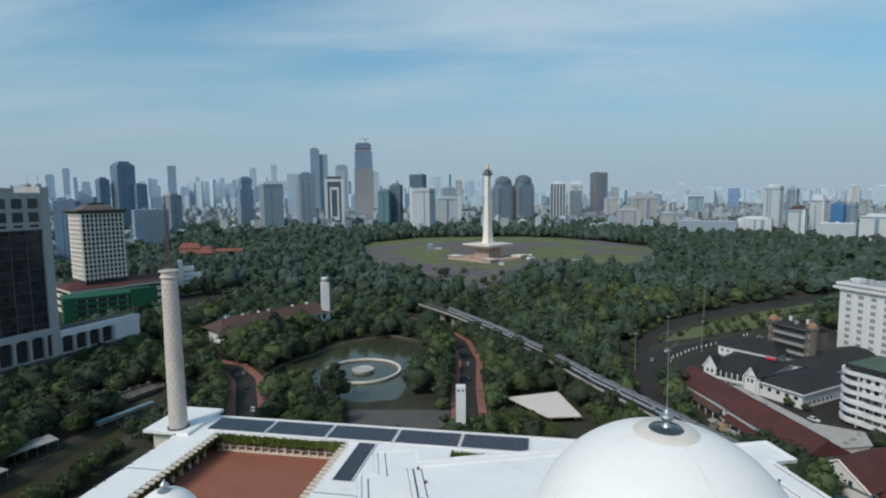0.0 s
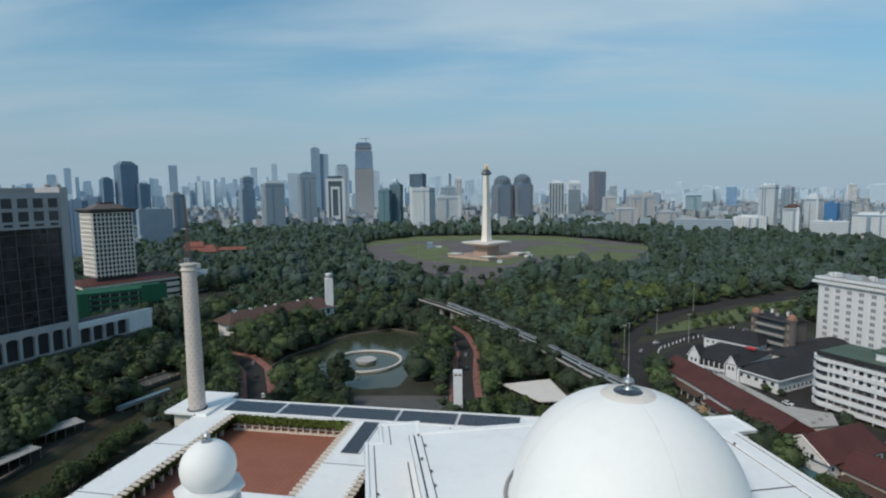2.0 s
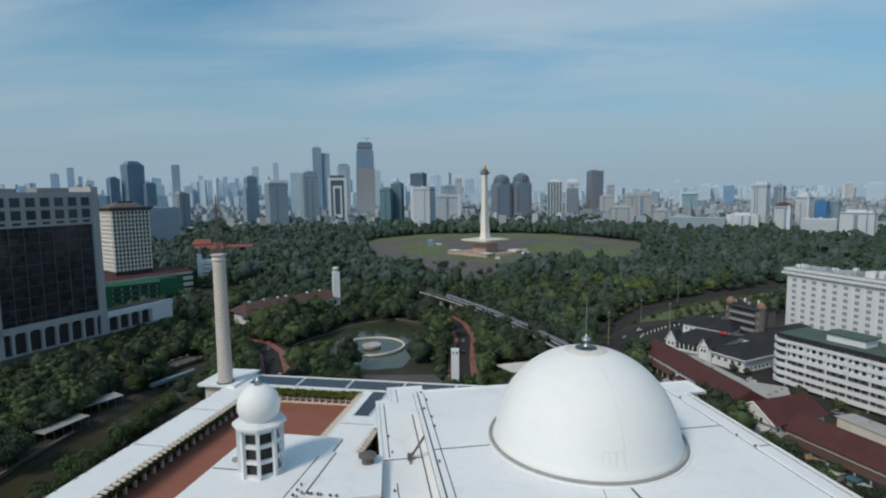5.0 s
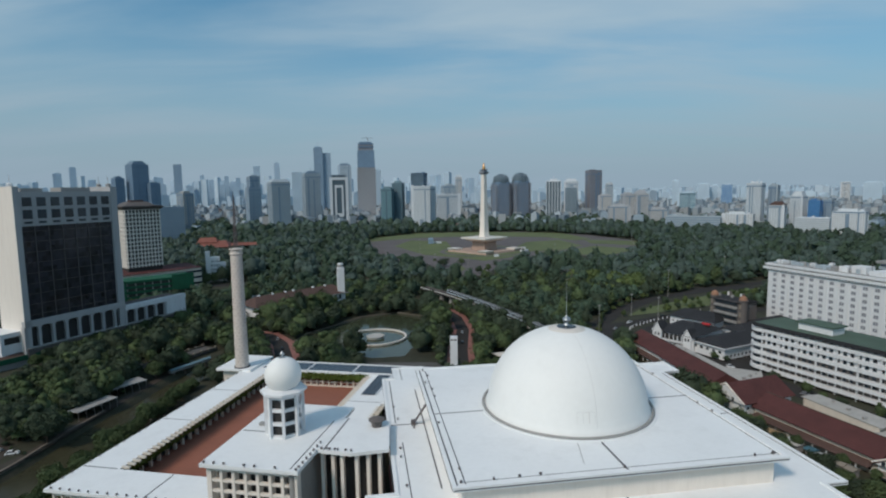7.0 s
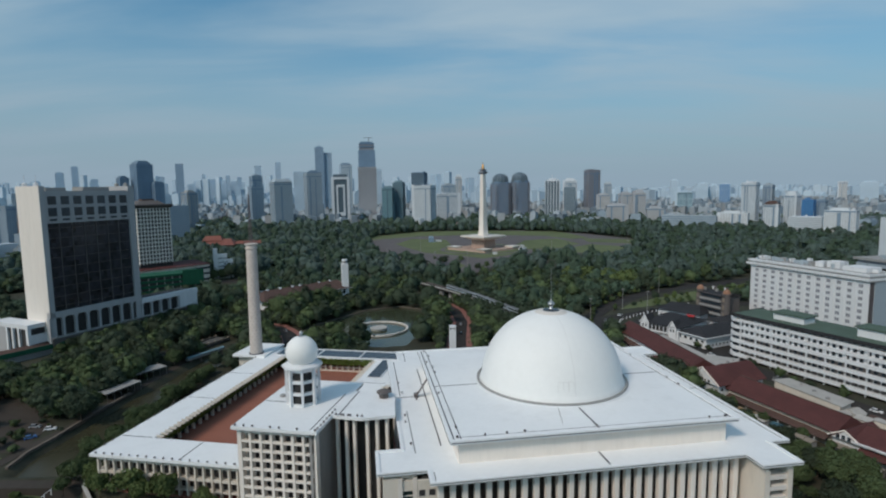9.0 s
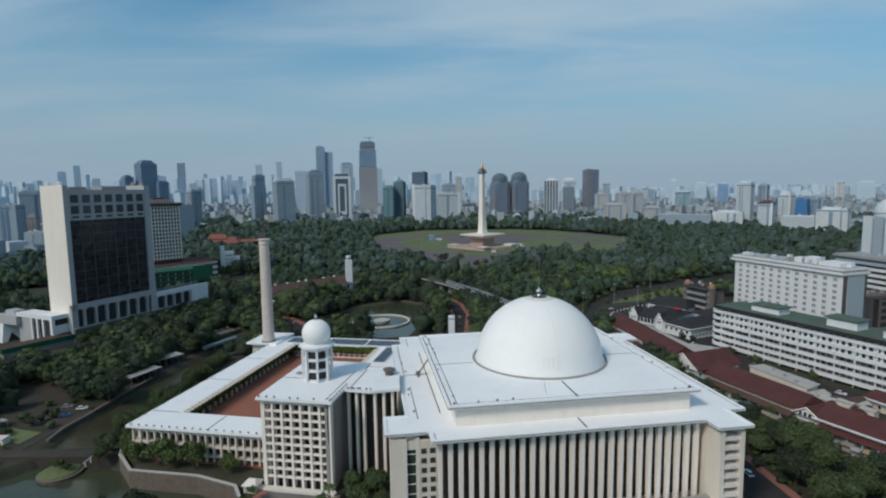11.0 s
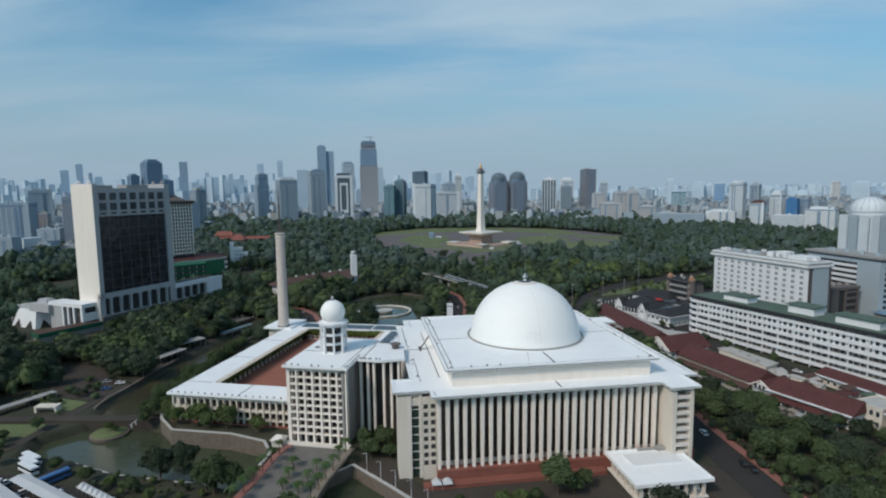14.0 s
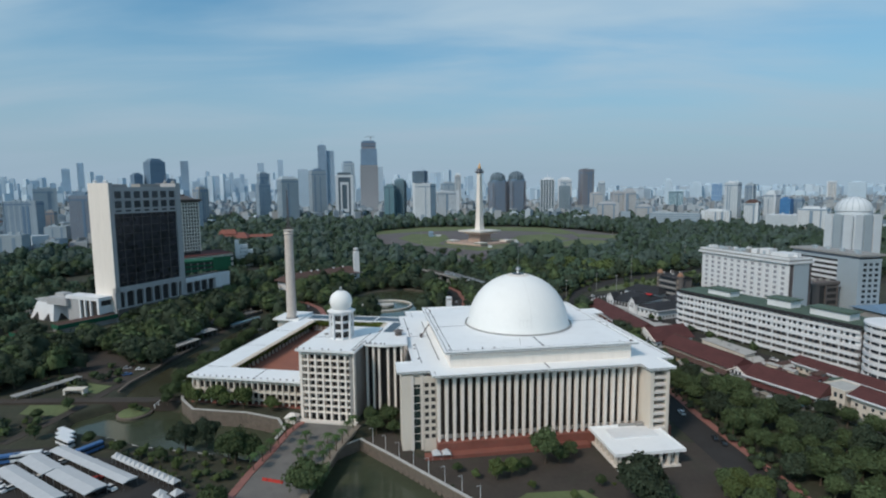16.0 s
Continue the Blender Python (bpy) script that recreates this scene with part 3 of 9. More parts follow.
# slanted pipe rack between the two roof levels, on the courtyard side
rack = Mesh().bar((-41.4, 8.6, 30.2), (-37.2, 8.6, 36.4), 0.18).bar((-41.4, 9.4, 30.2), (-37.2, 9.4, 36.4), 0.18)
for t in (0.0, 0.2, 0.4, 0.6, 0.8):
    rack.bar((-41.4 + 4.2 * t, 8.6, 30.2 + 6.2 * t), (-41.4 + 4.2 * t, 9.4, 30.2 + 6.2 * t), 0.13)
rack.box(-42.2, -41.0, 8.0, 9.9, 29.8, 30.9).box(-41.9, -41.4, 6.2, 6.6, 29.8, 30.6)
part("pipe_rack", rack, DARKSTEEL, hall, "dark steel ladder up to the upper roof")

# dome
dome = Mesh()
RD, ZD = 21.75, 36.4
dome.lathe([(22.5, 36.1), (22.1, 37.2), (21.75, 38.0)] + [(RD * math.cos(a), ZD + RD * 0.995 * math.sin(a)) for a in [math.pi / 2 * i / 30 for i in range(2, 30)]] + [(0.4, ZD + RD * 0.995)], 96)
dome_part = part("dome", dome, DOME, hall, "smooth white hemispherical dome", smooth=True, at=pose(0.44, 0.73, 0))
part("dome_ring", Mesh().torus(22.95, 0.38, 36.5, 96, 8), GREYWALL, dome_part, "dark ring at the foot of the dome", smooth=True)
part("dome_curb", Mesh().lathe([(23.9, 36.1), (23.9, 36.28), (22.5, 36.32)], 96), ROOF, dome_part)
for k in range(4):
    a0 = radians(-91 + 90 * k)
    seam = Mesh()
    for i in range(22):
        a, b = math.pi / 2 * i / 24, math.pi / 2 * (i + 1) / 24
        ps = []
        for e in (a, b):
            r, z = (RD + 0.035) * math.cos(e), ZD + (RD * 0.995 + 0.035) * math.sin(e)
            w = 0.07 / max(r, 0.5)
            ps.append([(r * math.cos(a0 + w), r * math.sin(a0 + w), z), (r * math.cos(a0 - w), r * math.sin(a0 - w), z)])
        seam.add([ps[0][0], ps[0][1], ps[1][1], ps[1][0]], [(3, 2, 1, 0)])
    part("dome_seam", seam, material("dome_seam_sealant", (0.73, 0.725, 0.71), 0.6) if k == 0 else bpy.data.materials["dome_seam_sealant"], dome_part)
for deg, z0, w, h in ((-102, 39.6, 1.5, 2.6), (-98, 39.6, 1.5, 2.6), (-94.2, 39.6, 1.5, 2.6)):
    fr = Mesh()
    c, q = math.cos(radians(deg)), math.sin(radians(deg))
    rr = lambda z: math.sqrt(max(RD * RD - ((z - ZD) / 0.995) ** 2, 0)) + 0.05
    for s in (-1, 1):
        fr.bar((rr(z0) * c - s * w / 2 * q, rr(z0) * q + s * w / 2 * c, z0), (rr(z0 + h) * c - s * w / 2 * q, rr(z0 + h) * q + s * w / 2 * c, z0 + h), 0.05, n=4)
    fr.bar((rr(z0 + h) * c + w / 2 * q, rr(z0 + h) * q - w / 2 * c, z0 + h), (rr(z0 + h) * c - w / 2 * q, rr(z0 + h) * q + w / 2 * c, z0 + h), 0.05, n=4)
    part("dome_hatch", fr, bpy.data.materials["dome_seam_sealant"], dome_part, "faint hatch frame low on the dome")
part("crown_plate", Mesh().lathe([(5.0, 56.6), (5.15, 57.35), (4.9, 57.6), (2.5, 58.05)], 48), MARBLE, dome_part, "round pale plate on the crown of the dome", smooth=True)
part("crown_edge", Mesh().torus(5.15, 0.15, 57.25, 48, 6), GREYWALL, dome_part, smooth=True)
part("oculus", Mesh().lathe([(2.7, 58.0), (2.4, 58.25), (0.5, 58.5)], 32), GLASS, dome_part, "dark glazed oculus", smooth=True)
fin = Mesh().lathe([(0.9, 58.4), (0.55, 58.8), (0.5, 59.2), (0.95, 59.6), (1.1, 60.0), (0.95, 60.4), (0.4, 60.7), (0.22, 61.1), (0.06, 61.4), (0.05, 67.0), (0.04, 71.2)], 16)
part("finial", fin, STEEL, dome_part, "stainless steel finial with a ball and mast", smooth=True)
cres = Mesh()
for i in range(20):
    a, b = radians(-60 + 300 * i / 20 - 60), radians(-60 + 300 * (i + 1) / 20 - 60)
    cres.bar((1.5 * math.cos(a), 0, 72.4 + 1.35 * math.sin(a)), (1.5 * math.cos(b), 0, 72.4 + 1.35 * math.sin(b)), 0.06)
part("crescent", cres, DARKSTEEL, dome_part, "open steel crescent on the mast")

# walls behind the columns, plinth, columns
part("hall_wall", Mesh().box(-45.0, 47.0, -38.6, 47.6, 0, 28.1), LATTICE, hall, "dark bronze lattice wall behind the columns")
part("plinth", Mesh().box(-41.6, 48.5, -43.0, 52.0, 0, 4.3), REDPLINTH, hall, "red-brown tiled plinth")
part("plinth_step", Mesh().box(-46.5, 14.8, -46.5, -43.0, 0, 1.3), REDPLINTH, hall)
part("gallery_edge", Mesh().box(-41, 36, -39.3, -38.6, 4.3, 5.6), MARBLE, hall)
colm = Mesh().prism([(-0.46, -0.8), (0.46, -0.8), (0.52, -0.6), (0.52, 0.5), (-0.52, 0.5), (-0.52, -0.6)], 0, 23.85, top=[(-0.6, -1.0), (0.6, -1.0), (0.68, -0.75), (0.68, 0.6), (-0.68, 0.6), (-0.68, -0.75)]).data("column", WARMWHITE)
NCOL = 27
for i in range(NCOL):
    x = -40.9 + i * 2.875
    part("column", colm, None, hall, at=pose(x, -41.0, 4.3))
    part("column", colm, None, hall, at=pose(0.9 - x, 50.4, 4.3, 0, 0, 180))
for i in range(22):
    y = -24 + i * 3.2
    part("column", colm, None, hall, at=pose(-46.6, y, 4.3, 0, 0, -90))
    part("column", colm, None, hall, at=pose(48.6, 9.4 - y, 4.3, 0, 0, 90))
part("side_wall", Mesh().box(-47.9, 49.9, -26, 36, 0, 4.3), REDPLINTH, hall)
# thin mullions and transoms of the lattice
for k in range(7):
    part("transom", Mesh().box(-41.5, 36.5, -38.75, -38.6, 6.5 + 3.0 * k, 6.75 + 3.0 * k), SHADE, hall)


def stair_tower(turn):
    """The two front corner blocks; the same pair stands turned round at the back."""
    base = pose(0.9, 9.2, 0, 0, 0, 180) if turn else pose(0, 0, 0)

    def put(name, mesh, mat, label=""):
        return part(name, mesh, mat, hall, label, at=base)

    put("corner_tower", Mesh().box(-53.9, -50.2, -37.6, -28.0, 0, 28.1).box(-50.2, -46.6, -36.2, -28.0, 0, 28.1), CREAM, "plain cream corner tower")
    put("tower_pier", Mesh().box(-47.0, -46.0, -37.9, -36.2, 0, 28.1), MARBLE)
    put("tower_pier", Mesh().box(-50.6, -49.5, -37.9, -36.2, 0, 28.1), MARBLE)
    put("stair_glass", Mesh().box(-49.5, -47.0, -36.9, -36.2, 0, 24.8), GREENGLASS, "green-tinted stair window strip")
    put("stair_head", Mesh().box(-49.5, -47.0, -37.5, -36.2, 24.8, 27.3), CREAM)
    for k in range(8):
        put("stair_transom", Mesh().box(-49.5, -47.0, -37.05, -36.9, 2.9 + 2.9 * k, 3.15 + 2.9 * k), MARBLE)
    put("corner_screen", Mesh().box(-46.0, -41.4, -39.2, -38.6, 0, 28.1), CREAM, "cream screen wall with square openings")
    hole = Mesh().box(-0.72, 0.72, -0.12, 0.0, -0.72, 0.72).data("screen_opening", SHADE)
    for k in range(8):
        for x in (-45.0, -42.6):
            part("screen_opening", hole, None, hall, at=base @ pose(x, -39.2, 5.8 + 2.75 * k))
    put("corner_tower", Mesh().box(36.2, 43.6, -44.0, -39.0, 0, 28.1).box(36.2, 37.6, -49.0, -44.0, 0, 28.1).box(42.4, 43.6, -49.0, -44.0, 0, 28.1), CREAM, "cream corner tower with open stair landings")
    put("tower_recess", Mesh().box(37.6, 42.4, -45.0, -44.0, 0, 28.1), SHADE)
    for k in range(10):
        put("landing", Mesh().box(37.6, 42.4, -48.7, -45.0, 0.6 + 2.75 * k, 1.7 + 2.75 * k), MARBLE)
    return base


stair_tower(0)
stair_tower(180)

# entrance canopy in front of the hall
canopy = thing("entrance_canopy", "flat white entrance canopy on cream columns beside the hall", "canopy", HALL)
part("canopy_roof", Mesh().box(15.2, 40.8, -65.2, -43.2, 5.5, 6.3), ROOF, canopy)
rim = Mesh()
for a, b, c, d in ((15.2, 40.8, -65.2, -64.6), (15.2, 40.8, -43.8, -43.2), (15.2, 15.8, -64.6, -43.8), (40.2, 40.8, -64.6, -43.8)):
    rim.box(a, b, c, d, 6.3, 6.6)
part("canopy_rim", rim, ROOF, canopy)
part("canopy_panel", Mesh().box(20, 37, -54, -46.5, 6.3, 6.7), WHITE, canopy, "pale grey raised roof panel")
part("canopy_duct", Mesh().box(33, 36, -45.5, -43.4, 6.3, 7.4).box(26.5, 33, -44.6, -43.6, 6.3, 7.0), GREYWALL, canopy)
part("canopy_floor", Mesh().box(16.5, 39.5, -64.5, -43, 0, 0.6), MARBLE, canopy)
ccol = Mesh().box(-0.45, 0.45, -0.45, 0.45, 0.6, 5.5).data("canopy_column", CREAM)
for i in range(8):
    part("canopy_column", ccol, None, canopy, at=pose(17.6 + i * 2.95, -63.6, 0))
for i in range(1, 7):
    part("canopy_column", ccol, None, canopy, at=pose(17.6, -63.6 + i * 3.1, 0))
    part("canopy_column", ccol, None, canopy, at=pose(38.2, -63.6 + i * 3.1, 0))
part("canopy_core", Mesh().box(21, 36, -60, -44, 0.6, 5.5), SHADE, canopy)

# ---- the entrance block with the small dome ----
WING = pose(0, 0, 0, 0, 0, -8.5)
block = thing("entrance_block", "square cream lattice-fronted block with white roof and small dome", "building", WING)
part("block_roof", Mesh().box(-86, -61, -39.8, -1.5, 31.4, 32.3), ROOF, block, "flat white roof")
part("block_soffit", Mesh().box(-85.2, -61.8, -39.0, -2.2, 31.0, 31.4), MARBLE, block)
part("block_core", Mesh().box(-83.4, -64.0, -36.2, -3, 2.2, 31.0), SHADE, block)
# sunless side painted grey, the opposite one cream: shade in the colour
part("block_side_wall", Mesh().box(-64.0, -62.6, -38.2, -3, 2.2, 31.0), GREYWALL, block, "plain side wall, greyed for its shaded side")
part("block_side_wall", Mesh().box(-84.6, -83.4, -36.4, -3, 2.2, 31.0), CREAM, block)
NC, NR = 7, 9
W0, W1, Z0, Z1 = -84.6, -62.6, 6.0, 30.2
for i in range(NC + 1):
    x = W0 + (W1 - W0) * i / NC
    w = 0.38 if 0 < i < NC else 0.6
    part("lattice_fin", Mesh().box(x - w, x + w, -38.2, -36.2, 2.2, 31.0), WARMWHITE, block)
for k in range(NR + 1):
    z = Z0 + (Z1 - Z0) * k / NR
    for i in range(NC):
        xa, xb = W0 + (W1 - W0) * i / NC + (0.38 if i else 0.6), W0 + (W1 - W0) * (i + 1) / NC - (0.38 if i < NC - 1 else 0.6)
        part("lattice_sill", Mesh().box(xa, xb, -38.05, -37.4, z - 0.34, z + 0.34), WARMWHITE, block)
part("block_step", Mesh().box(-86.5, -60.8, -40.6, -38.2, 2.2, 3.0), MARBLE, block)
# roof lines and edge lamps
part("roof_joint", Mesh().box(-85.5, -74.2, -21.3, -20.9, 32.3, 32.33), DARKLINE, block)
part("roof_joint", Mesh().box(-63.4, -63.1, -38.8, -12, 32.3, 32.33), DARKLINE, block)
part("roof_hatch", Mesh().lathe([(1.0, 32.3), (1.0, 32.8), (0.7, 32.95)], 12, -82, -17), GREYWALL, block)
for i in (0, 1, 2, 4, 5, 7, 9):
    part("roof_floodlight", lamp, None, block, at=pose(-85 + i * 2.6, -39.3, 32.3, 0, 0, 20 * i))
for i in range(7):
    part("roof_floodlight", lamp, None, block, at=pose(-61.5, -38 + i * 2.1, 32.3, 0, 0, 20 * i))
# small dome on its open drum
CX, CY = -73.6, -20.2
drum = part("drum", Mesh().lathe([(3.9, 32.3), (3.9, 43.4)], 8, CX, CY, turn=radians(22.5)), SHADE, block, "drum core darkened for the shade inside")
for k in range(8):
    a = radians(22.5 + 45 * k)
    part("drum_pier", Mesh().obox(CX + 4.75 * math.cos(a), CY + 4.75 * math.sin(a), 0.9, 0.75, 32.3, 43.4, math.degrees(a)), WHITE, drum)
for z in (32.3, 35.6, 39.2, 42.6):
    zt = z + (0.9 if z > 33 else 0.7)
    part("drum_band", Mesh().lathe([(3.8, z), (4.65, z), (4.65, zt), (3.8, zt), (3.8, z)], 8, CX, CY, turn=radians(22.5), caps=False), WHITE, drum)
part("drum_cornice", Mesh().lathe([(5.2, 43.4), (6.0, 43.7), (6.0, 44.3), (4.4, 44.7), (3.6, 44.9)], 8, CX, CY, turn=radians(22.5)), WHITE, block, "octagonal white cornice")
part("small_dome", Mesh().lathe([(4.75 * math.cos(a), 48.0 + 4.75 * math.sin(a)) for a in [radians(-46 + 136 * i / 22) for i in range(22)]] + [(0.2, 52.75)], 40, CX, CY), DOME, block, "round white small dome with green-grey streaks", smooth=True)
part("small_finial", Mesh().lathe([(1.0, 52.4), (0.95, 52.75), (0.35, 52.9), (0.3, 53.1), (0.62, 53.4), (0.62, 53.7), (0.2, 54.1), (0.05, 54.5)], 12, CX, CY), STEEL, block, "steel ball finial", smooth=True)
# the link to the hall
part("link_roof", Mesh().prism([(-61, -28.7), (-52.2, -29.2), (-43.4, -25.6), (-48.1, -9.0), (-61, -9.0)], 31.4, 32.25), ROOF, block)
part("link_soffit", Mesh().prism([(-61, -27.9), (-52.3, -28.3), (-44.4, -25.0), (-48.9, -9.8), (-61, -9.8)], 31.0, 31.4), MARBLE, block)
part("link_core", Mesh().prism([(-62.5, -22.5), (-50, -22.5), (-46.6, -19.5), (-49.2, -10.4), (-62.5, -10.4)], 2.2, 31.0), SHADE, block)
lcol = Mesh().box(-0.42, 0.42, -0.6, 0.6, 2.2, 31.0).data("link_column", WARMWHITE)
for x, y in ((-60.2, -27.0), (-57.4, -27.1), (-55.0, -27.2), (-51.2, -27.2), (-48.6, -26.1), (-46.0, -25.0)):
    part("link_column", lcol, None, block, at=pose(x, y, 0))
part("roof_joint", Mesh().obox(-59.6, -19, 0.4, 19, 32.25, 32.28, 1), DARKLINE, block)
part("roof_tank", Mesh().lathe([(1.5, 32.25), (1.5, 33.8), (2.3, 33.9), (2.3, 34.2), (0.4, 34.9)], 8, -50.5, -13.0), BROWNCLAD, block, "small dark roof kiosk")
for i in (0, 2, 3, 5, 6, 9, 11):
    part("roof_floodlight", lamp, None, block, at=pose(-60 + i * 0.7, -28.3, 32.25, 0, 0, 17 * i))

# ---- the courtyard arcade ----
arcade = thing("courtyard_arcade", "low white-roofed arcade round a red courtyard, with vines and solar panels", "building", WING)
ZR = 14.5
ROOFS = {"front_roof": (-143, -84.8, -28.5, -15.2), "side_roof": (-143, -130.2, -15.2, 76.6), "back_roof": (-143, 14, 76.6, 89.6), "inner_roof": (-81.5, -67.5, -1.2, 76.6), "end_roof": (-67.5, -47.5, 45, 76.6)}
for nm, (a, b, c, d) in ROOFS.items():
    part(nm, Mesh().box(a, b, c, d, 13.6, ZR), ROOF, arcade, "long flat white arcade roof")
part("roof_platform", Mesh().box(-155, -137.8, 72.6, 94.2, ZR, 15.5), ROOF, arcade, "white corner platform at the foot of the minaret")
part("platform_base", Mesh().box(-153, -139, 75, 92, 0, ZR), CREAM, arcade)
for a, b, c, d in ((-142.5, -131, -15.3, -14.9), (-142.5, -131, 20, 20.3), (-142.5, -131, 50, 50.3), (-112, -111.6, -28, -15.6), (-99.3, -99, 77, 89), (-81, -68, 46, 46.3)):
    part("roof_joint", Mesh().box(a, b, c, d, ZR, ZR + 0.03), DARKLINE, arcade)
part("parapet_step", Mesh().box(-142.6, 13.5, 88.9, 89.6, ZR, ZR + 0.5), WHITE, arcade)
part("parapet_step", Mesh().box(-130.9, -70, 76.6, 77.2, ZR, ZR + 0.35), WHITE, arcade)
# outer walls: piers, a middle beam, solid cores darkened as galleries in shade
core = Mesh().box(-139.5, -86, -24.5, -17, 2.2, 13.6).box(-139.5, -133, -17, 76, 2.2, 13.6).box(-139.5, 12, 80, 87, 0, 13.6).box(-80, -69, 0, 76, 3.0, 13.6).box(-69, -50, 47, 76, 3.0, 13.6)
part("gallery_core", core, SHADE, arcade, "solid core, gallery shade in its colour")
pier = Mesh().box(-0.30, 0.30, -0.55, 0.55, 2.2, 13.6).data("arcade_pier", CREAM)
for i in range(20):
    part("arcade_pier", pier, None, arcade, at=pose(-141.4 + 2.85 * i, -26.6, 0))
for i in range(34):
    part("arcade_pier", pier, None, arcade, at=pose(-141.3, -24 + 2.95 * i, 0, 0, 0, 90))
for i in range(16):
    part("arcade_pier", pier, None, arcade, at=pose(-128.2 + 2.9 * i, 78.0, 0.8))
for i in range(22):
    part("arcade_pier", pier, None, arcade, at=pose(-131.6, -13 + 4.05 * i, 0.8, 0, 0, 90))
    part("arcade_pier", pier, None, arcade, at=pose(-80.4, 0 + 3.4 * i, 0.8, 0, 0, 90))
for z, h in ((7.6, 1.0), (11.9, 0.7), (4.2, 0.6)):
    part("arcade_beam", Mesh().box(-141.8, -86, -26.9, -25.4, z, z + h), CREAM, arcade)
    part("arcade_beam", Mesh().box(-141.8, -140.3, -25.4, 74.8, z, z + h), CREAM, arcade)
part("arcade_plinth", Mesh().box(-142.3, -86, -27.6, -17, 0, 2.6).box(-142.3, -132, -17, 76, 0, 2.6), REDPLINTH, arcade)
part("inner_beam", Mesh().box(-130.2, -82, 77.6, 78.3, 9.6, 10.0).box(-130.2, -82, 77.4, 78.5, 7.8, 8.3), CREAM, arcade)
part("gallery_floor", Mesh().box(-131.5, -80, 78.5, 79.6, 7.8, 13.0), REDPLINTH, arcade, "red wall behind the inner colonnade")
part("courtyard_floor", Mesh().box(-133, -79.5, -17, 80, 2.2, 7.8), REDTILE, arcade, "red paved courtyard in square bays")
# pergola rafters along the inner edges, with vines below
raft = Mesh().box(-1.5, 1.3, -0.42, 0.42, 14.05, 14.62).data("pergola_rafter", CREAM)
for i in range(41):
    part("pergola_rafter", raft, None, arcade, at=pose(-129.2, -13.6 + 2.2 * i, 0))
for i in range(36):
    part("pergola_rafter", raft, None, arcade, at=pose(-82.4, -1 + 2.15 * i, 0, 0, 0, 180))
for i in range(21):
    part("pergola_rafter", raft, None, arcade, at=pose(-66.8, 0 + 2.1 * i, 0))


def leaf_cards(m, n, box, size, r):
    """Loose leaves, at random in a box."""
    x0, x1, y0, y1, z0, z1 = box
    for _ in range(n):
        c = Vector((r.uniform(x0, x1), r.uniform(y0, y1), r.uniform(z0, z1)))
        q = Euler((r.uniform(0, 6.3), r.uniform(0, 6.3), r.uniform(0, 6.3))).to_quaternion()
        s = size * r.uniform(0.6, 1.4)
        m.add([tuple(c + q @ Vector(p)) for p in ((-s, -s * 0.6, 0), (s, -s * 0.6, 0), (s, s * 0.6, 0), (-s, s * 0.6, 0))], [(0, 1, 2, 3)])
    return m


vr = random.Random(5)
for bx, n in (((-130.4, -129.6, -15, 76, 11.2, 14.0), 2300), ((-130, -84, 75.9, 76.6, 11.4, 14.3), 1300), ((-88, -83, 73, 76.4, 12.4, 14.6), 160), ((-67.4, -66.9, 0, 44, 11.5, 14), 800), ((-62, 10, 75.9, 76.5, 11.8, 14.2), 700)):
    x0, x1, y0, y1, z0, z1 = bx
    part("vine_mat", Mesh().box(x0 + 0.1, x1 - 0.1, y0 + 0.1, y1 - 0.1, z0 + 0.5, z1 - 0.2), VINE, arcade, "matted vine stems")
    tagged(part("hanging_vine", leaf_cards(Mesh(), n, bx, 0.42, vr), VINE, arcade, "green vine hanging from the roof edge"), kind="stuff")
# solar arrays on the back roof and at the end of the inner roof
for a, b in ((-134.5, -113.2), (-112.2, -91.2), (-90.2, -67.8), (-66.8, -46.0), (-45.0, -23.6)):
    arr = part("solar_panel", Mesh().box(a, b, 78.2, 88.0, ZR + 0.25, ZR + 0.4), SOLAR, arcade, "dark solar panel array in a white frame")
    fr = Mesh()
    for c0, c1, d0, d1 in ((a - 0.2, b + 0.2, 78.0, 78.2), (a - 0.2, b + 0.2, 88.0, 88.2), (a - 0.2, a, 78.2, 88.0), (b, b + 0.2, 78.2, 88.0)):
        fr.box(c0, c1, d0, d1, ZR, ZR + 0.45)
    part("array_frame", fr, WHITE, arr)
arr = part("solar_panel", Mesh().box(-78.0, -72.4, 53.0, 76.2, ZR + 0.25, ZR + 0.4), SOLAR, arcade, "dark solar panel array in a white frame")
part("array_frame", Mesh().box(-78.3, -78.0, 52.8, 76.4, ZR, ZR + 0.45).box(-72.4, -72.1, 52.8, 76.4, ZR, ZR + 0.45), WHITE, arr)
for i in range(19):
    part("roof_floodlight", lamp, None, arcade, at=pose(-141 + 3.0 * i, -28.0, ZR, 0, 0, 11 * i))
for i in range(30):
    if i % 3:
        part("roof_floodlight", lamp, None, arcade, at=pose(-142.6, -26 + 3.4 * i, ZR, 0, 0, 11 * i))

# ---- the minaret ----
minaret = thing("minaret", "tall pale round minaret with a perforated shaft and a steel spire", "minaret", pose(-131.3, 97.3, 15.5))
sh = [(3.0, 0.0)]
for k in range(34):
    z = 0.4 + k * 1.52
    r = 3.0 - 0.45 * k / 34
    sh += [(r, z), (r + 0.05, z + 0.25), (r + 0.05, z + 0.7), (r - 0.02, z + 0.95)]
sh += [(2.5, 52.4)]
part("shaft", Mesh().lathe(sh, 28), MINARET, minaret, "pale shaft with rows of raised bands")
part("foot_ring", Mesh().lathe([(3.6, 0), (3.6, 0.35), (3.0, 0.4)], 28), DARKLINE, minaret)
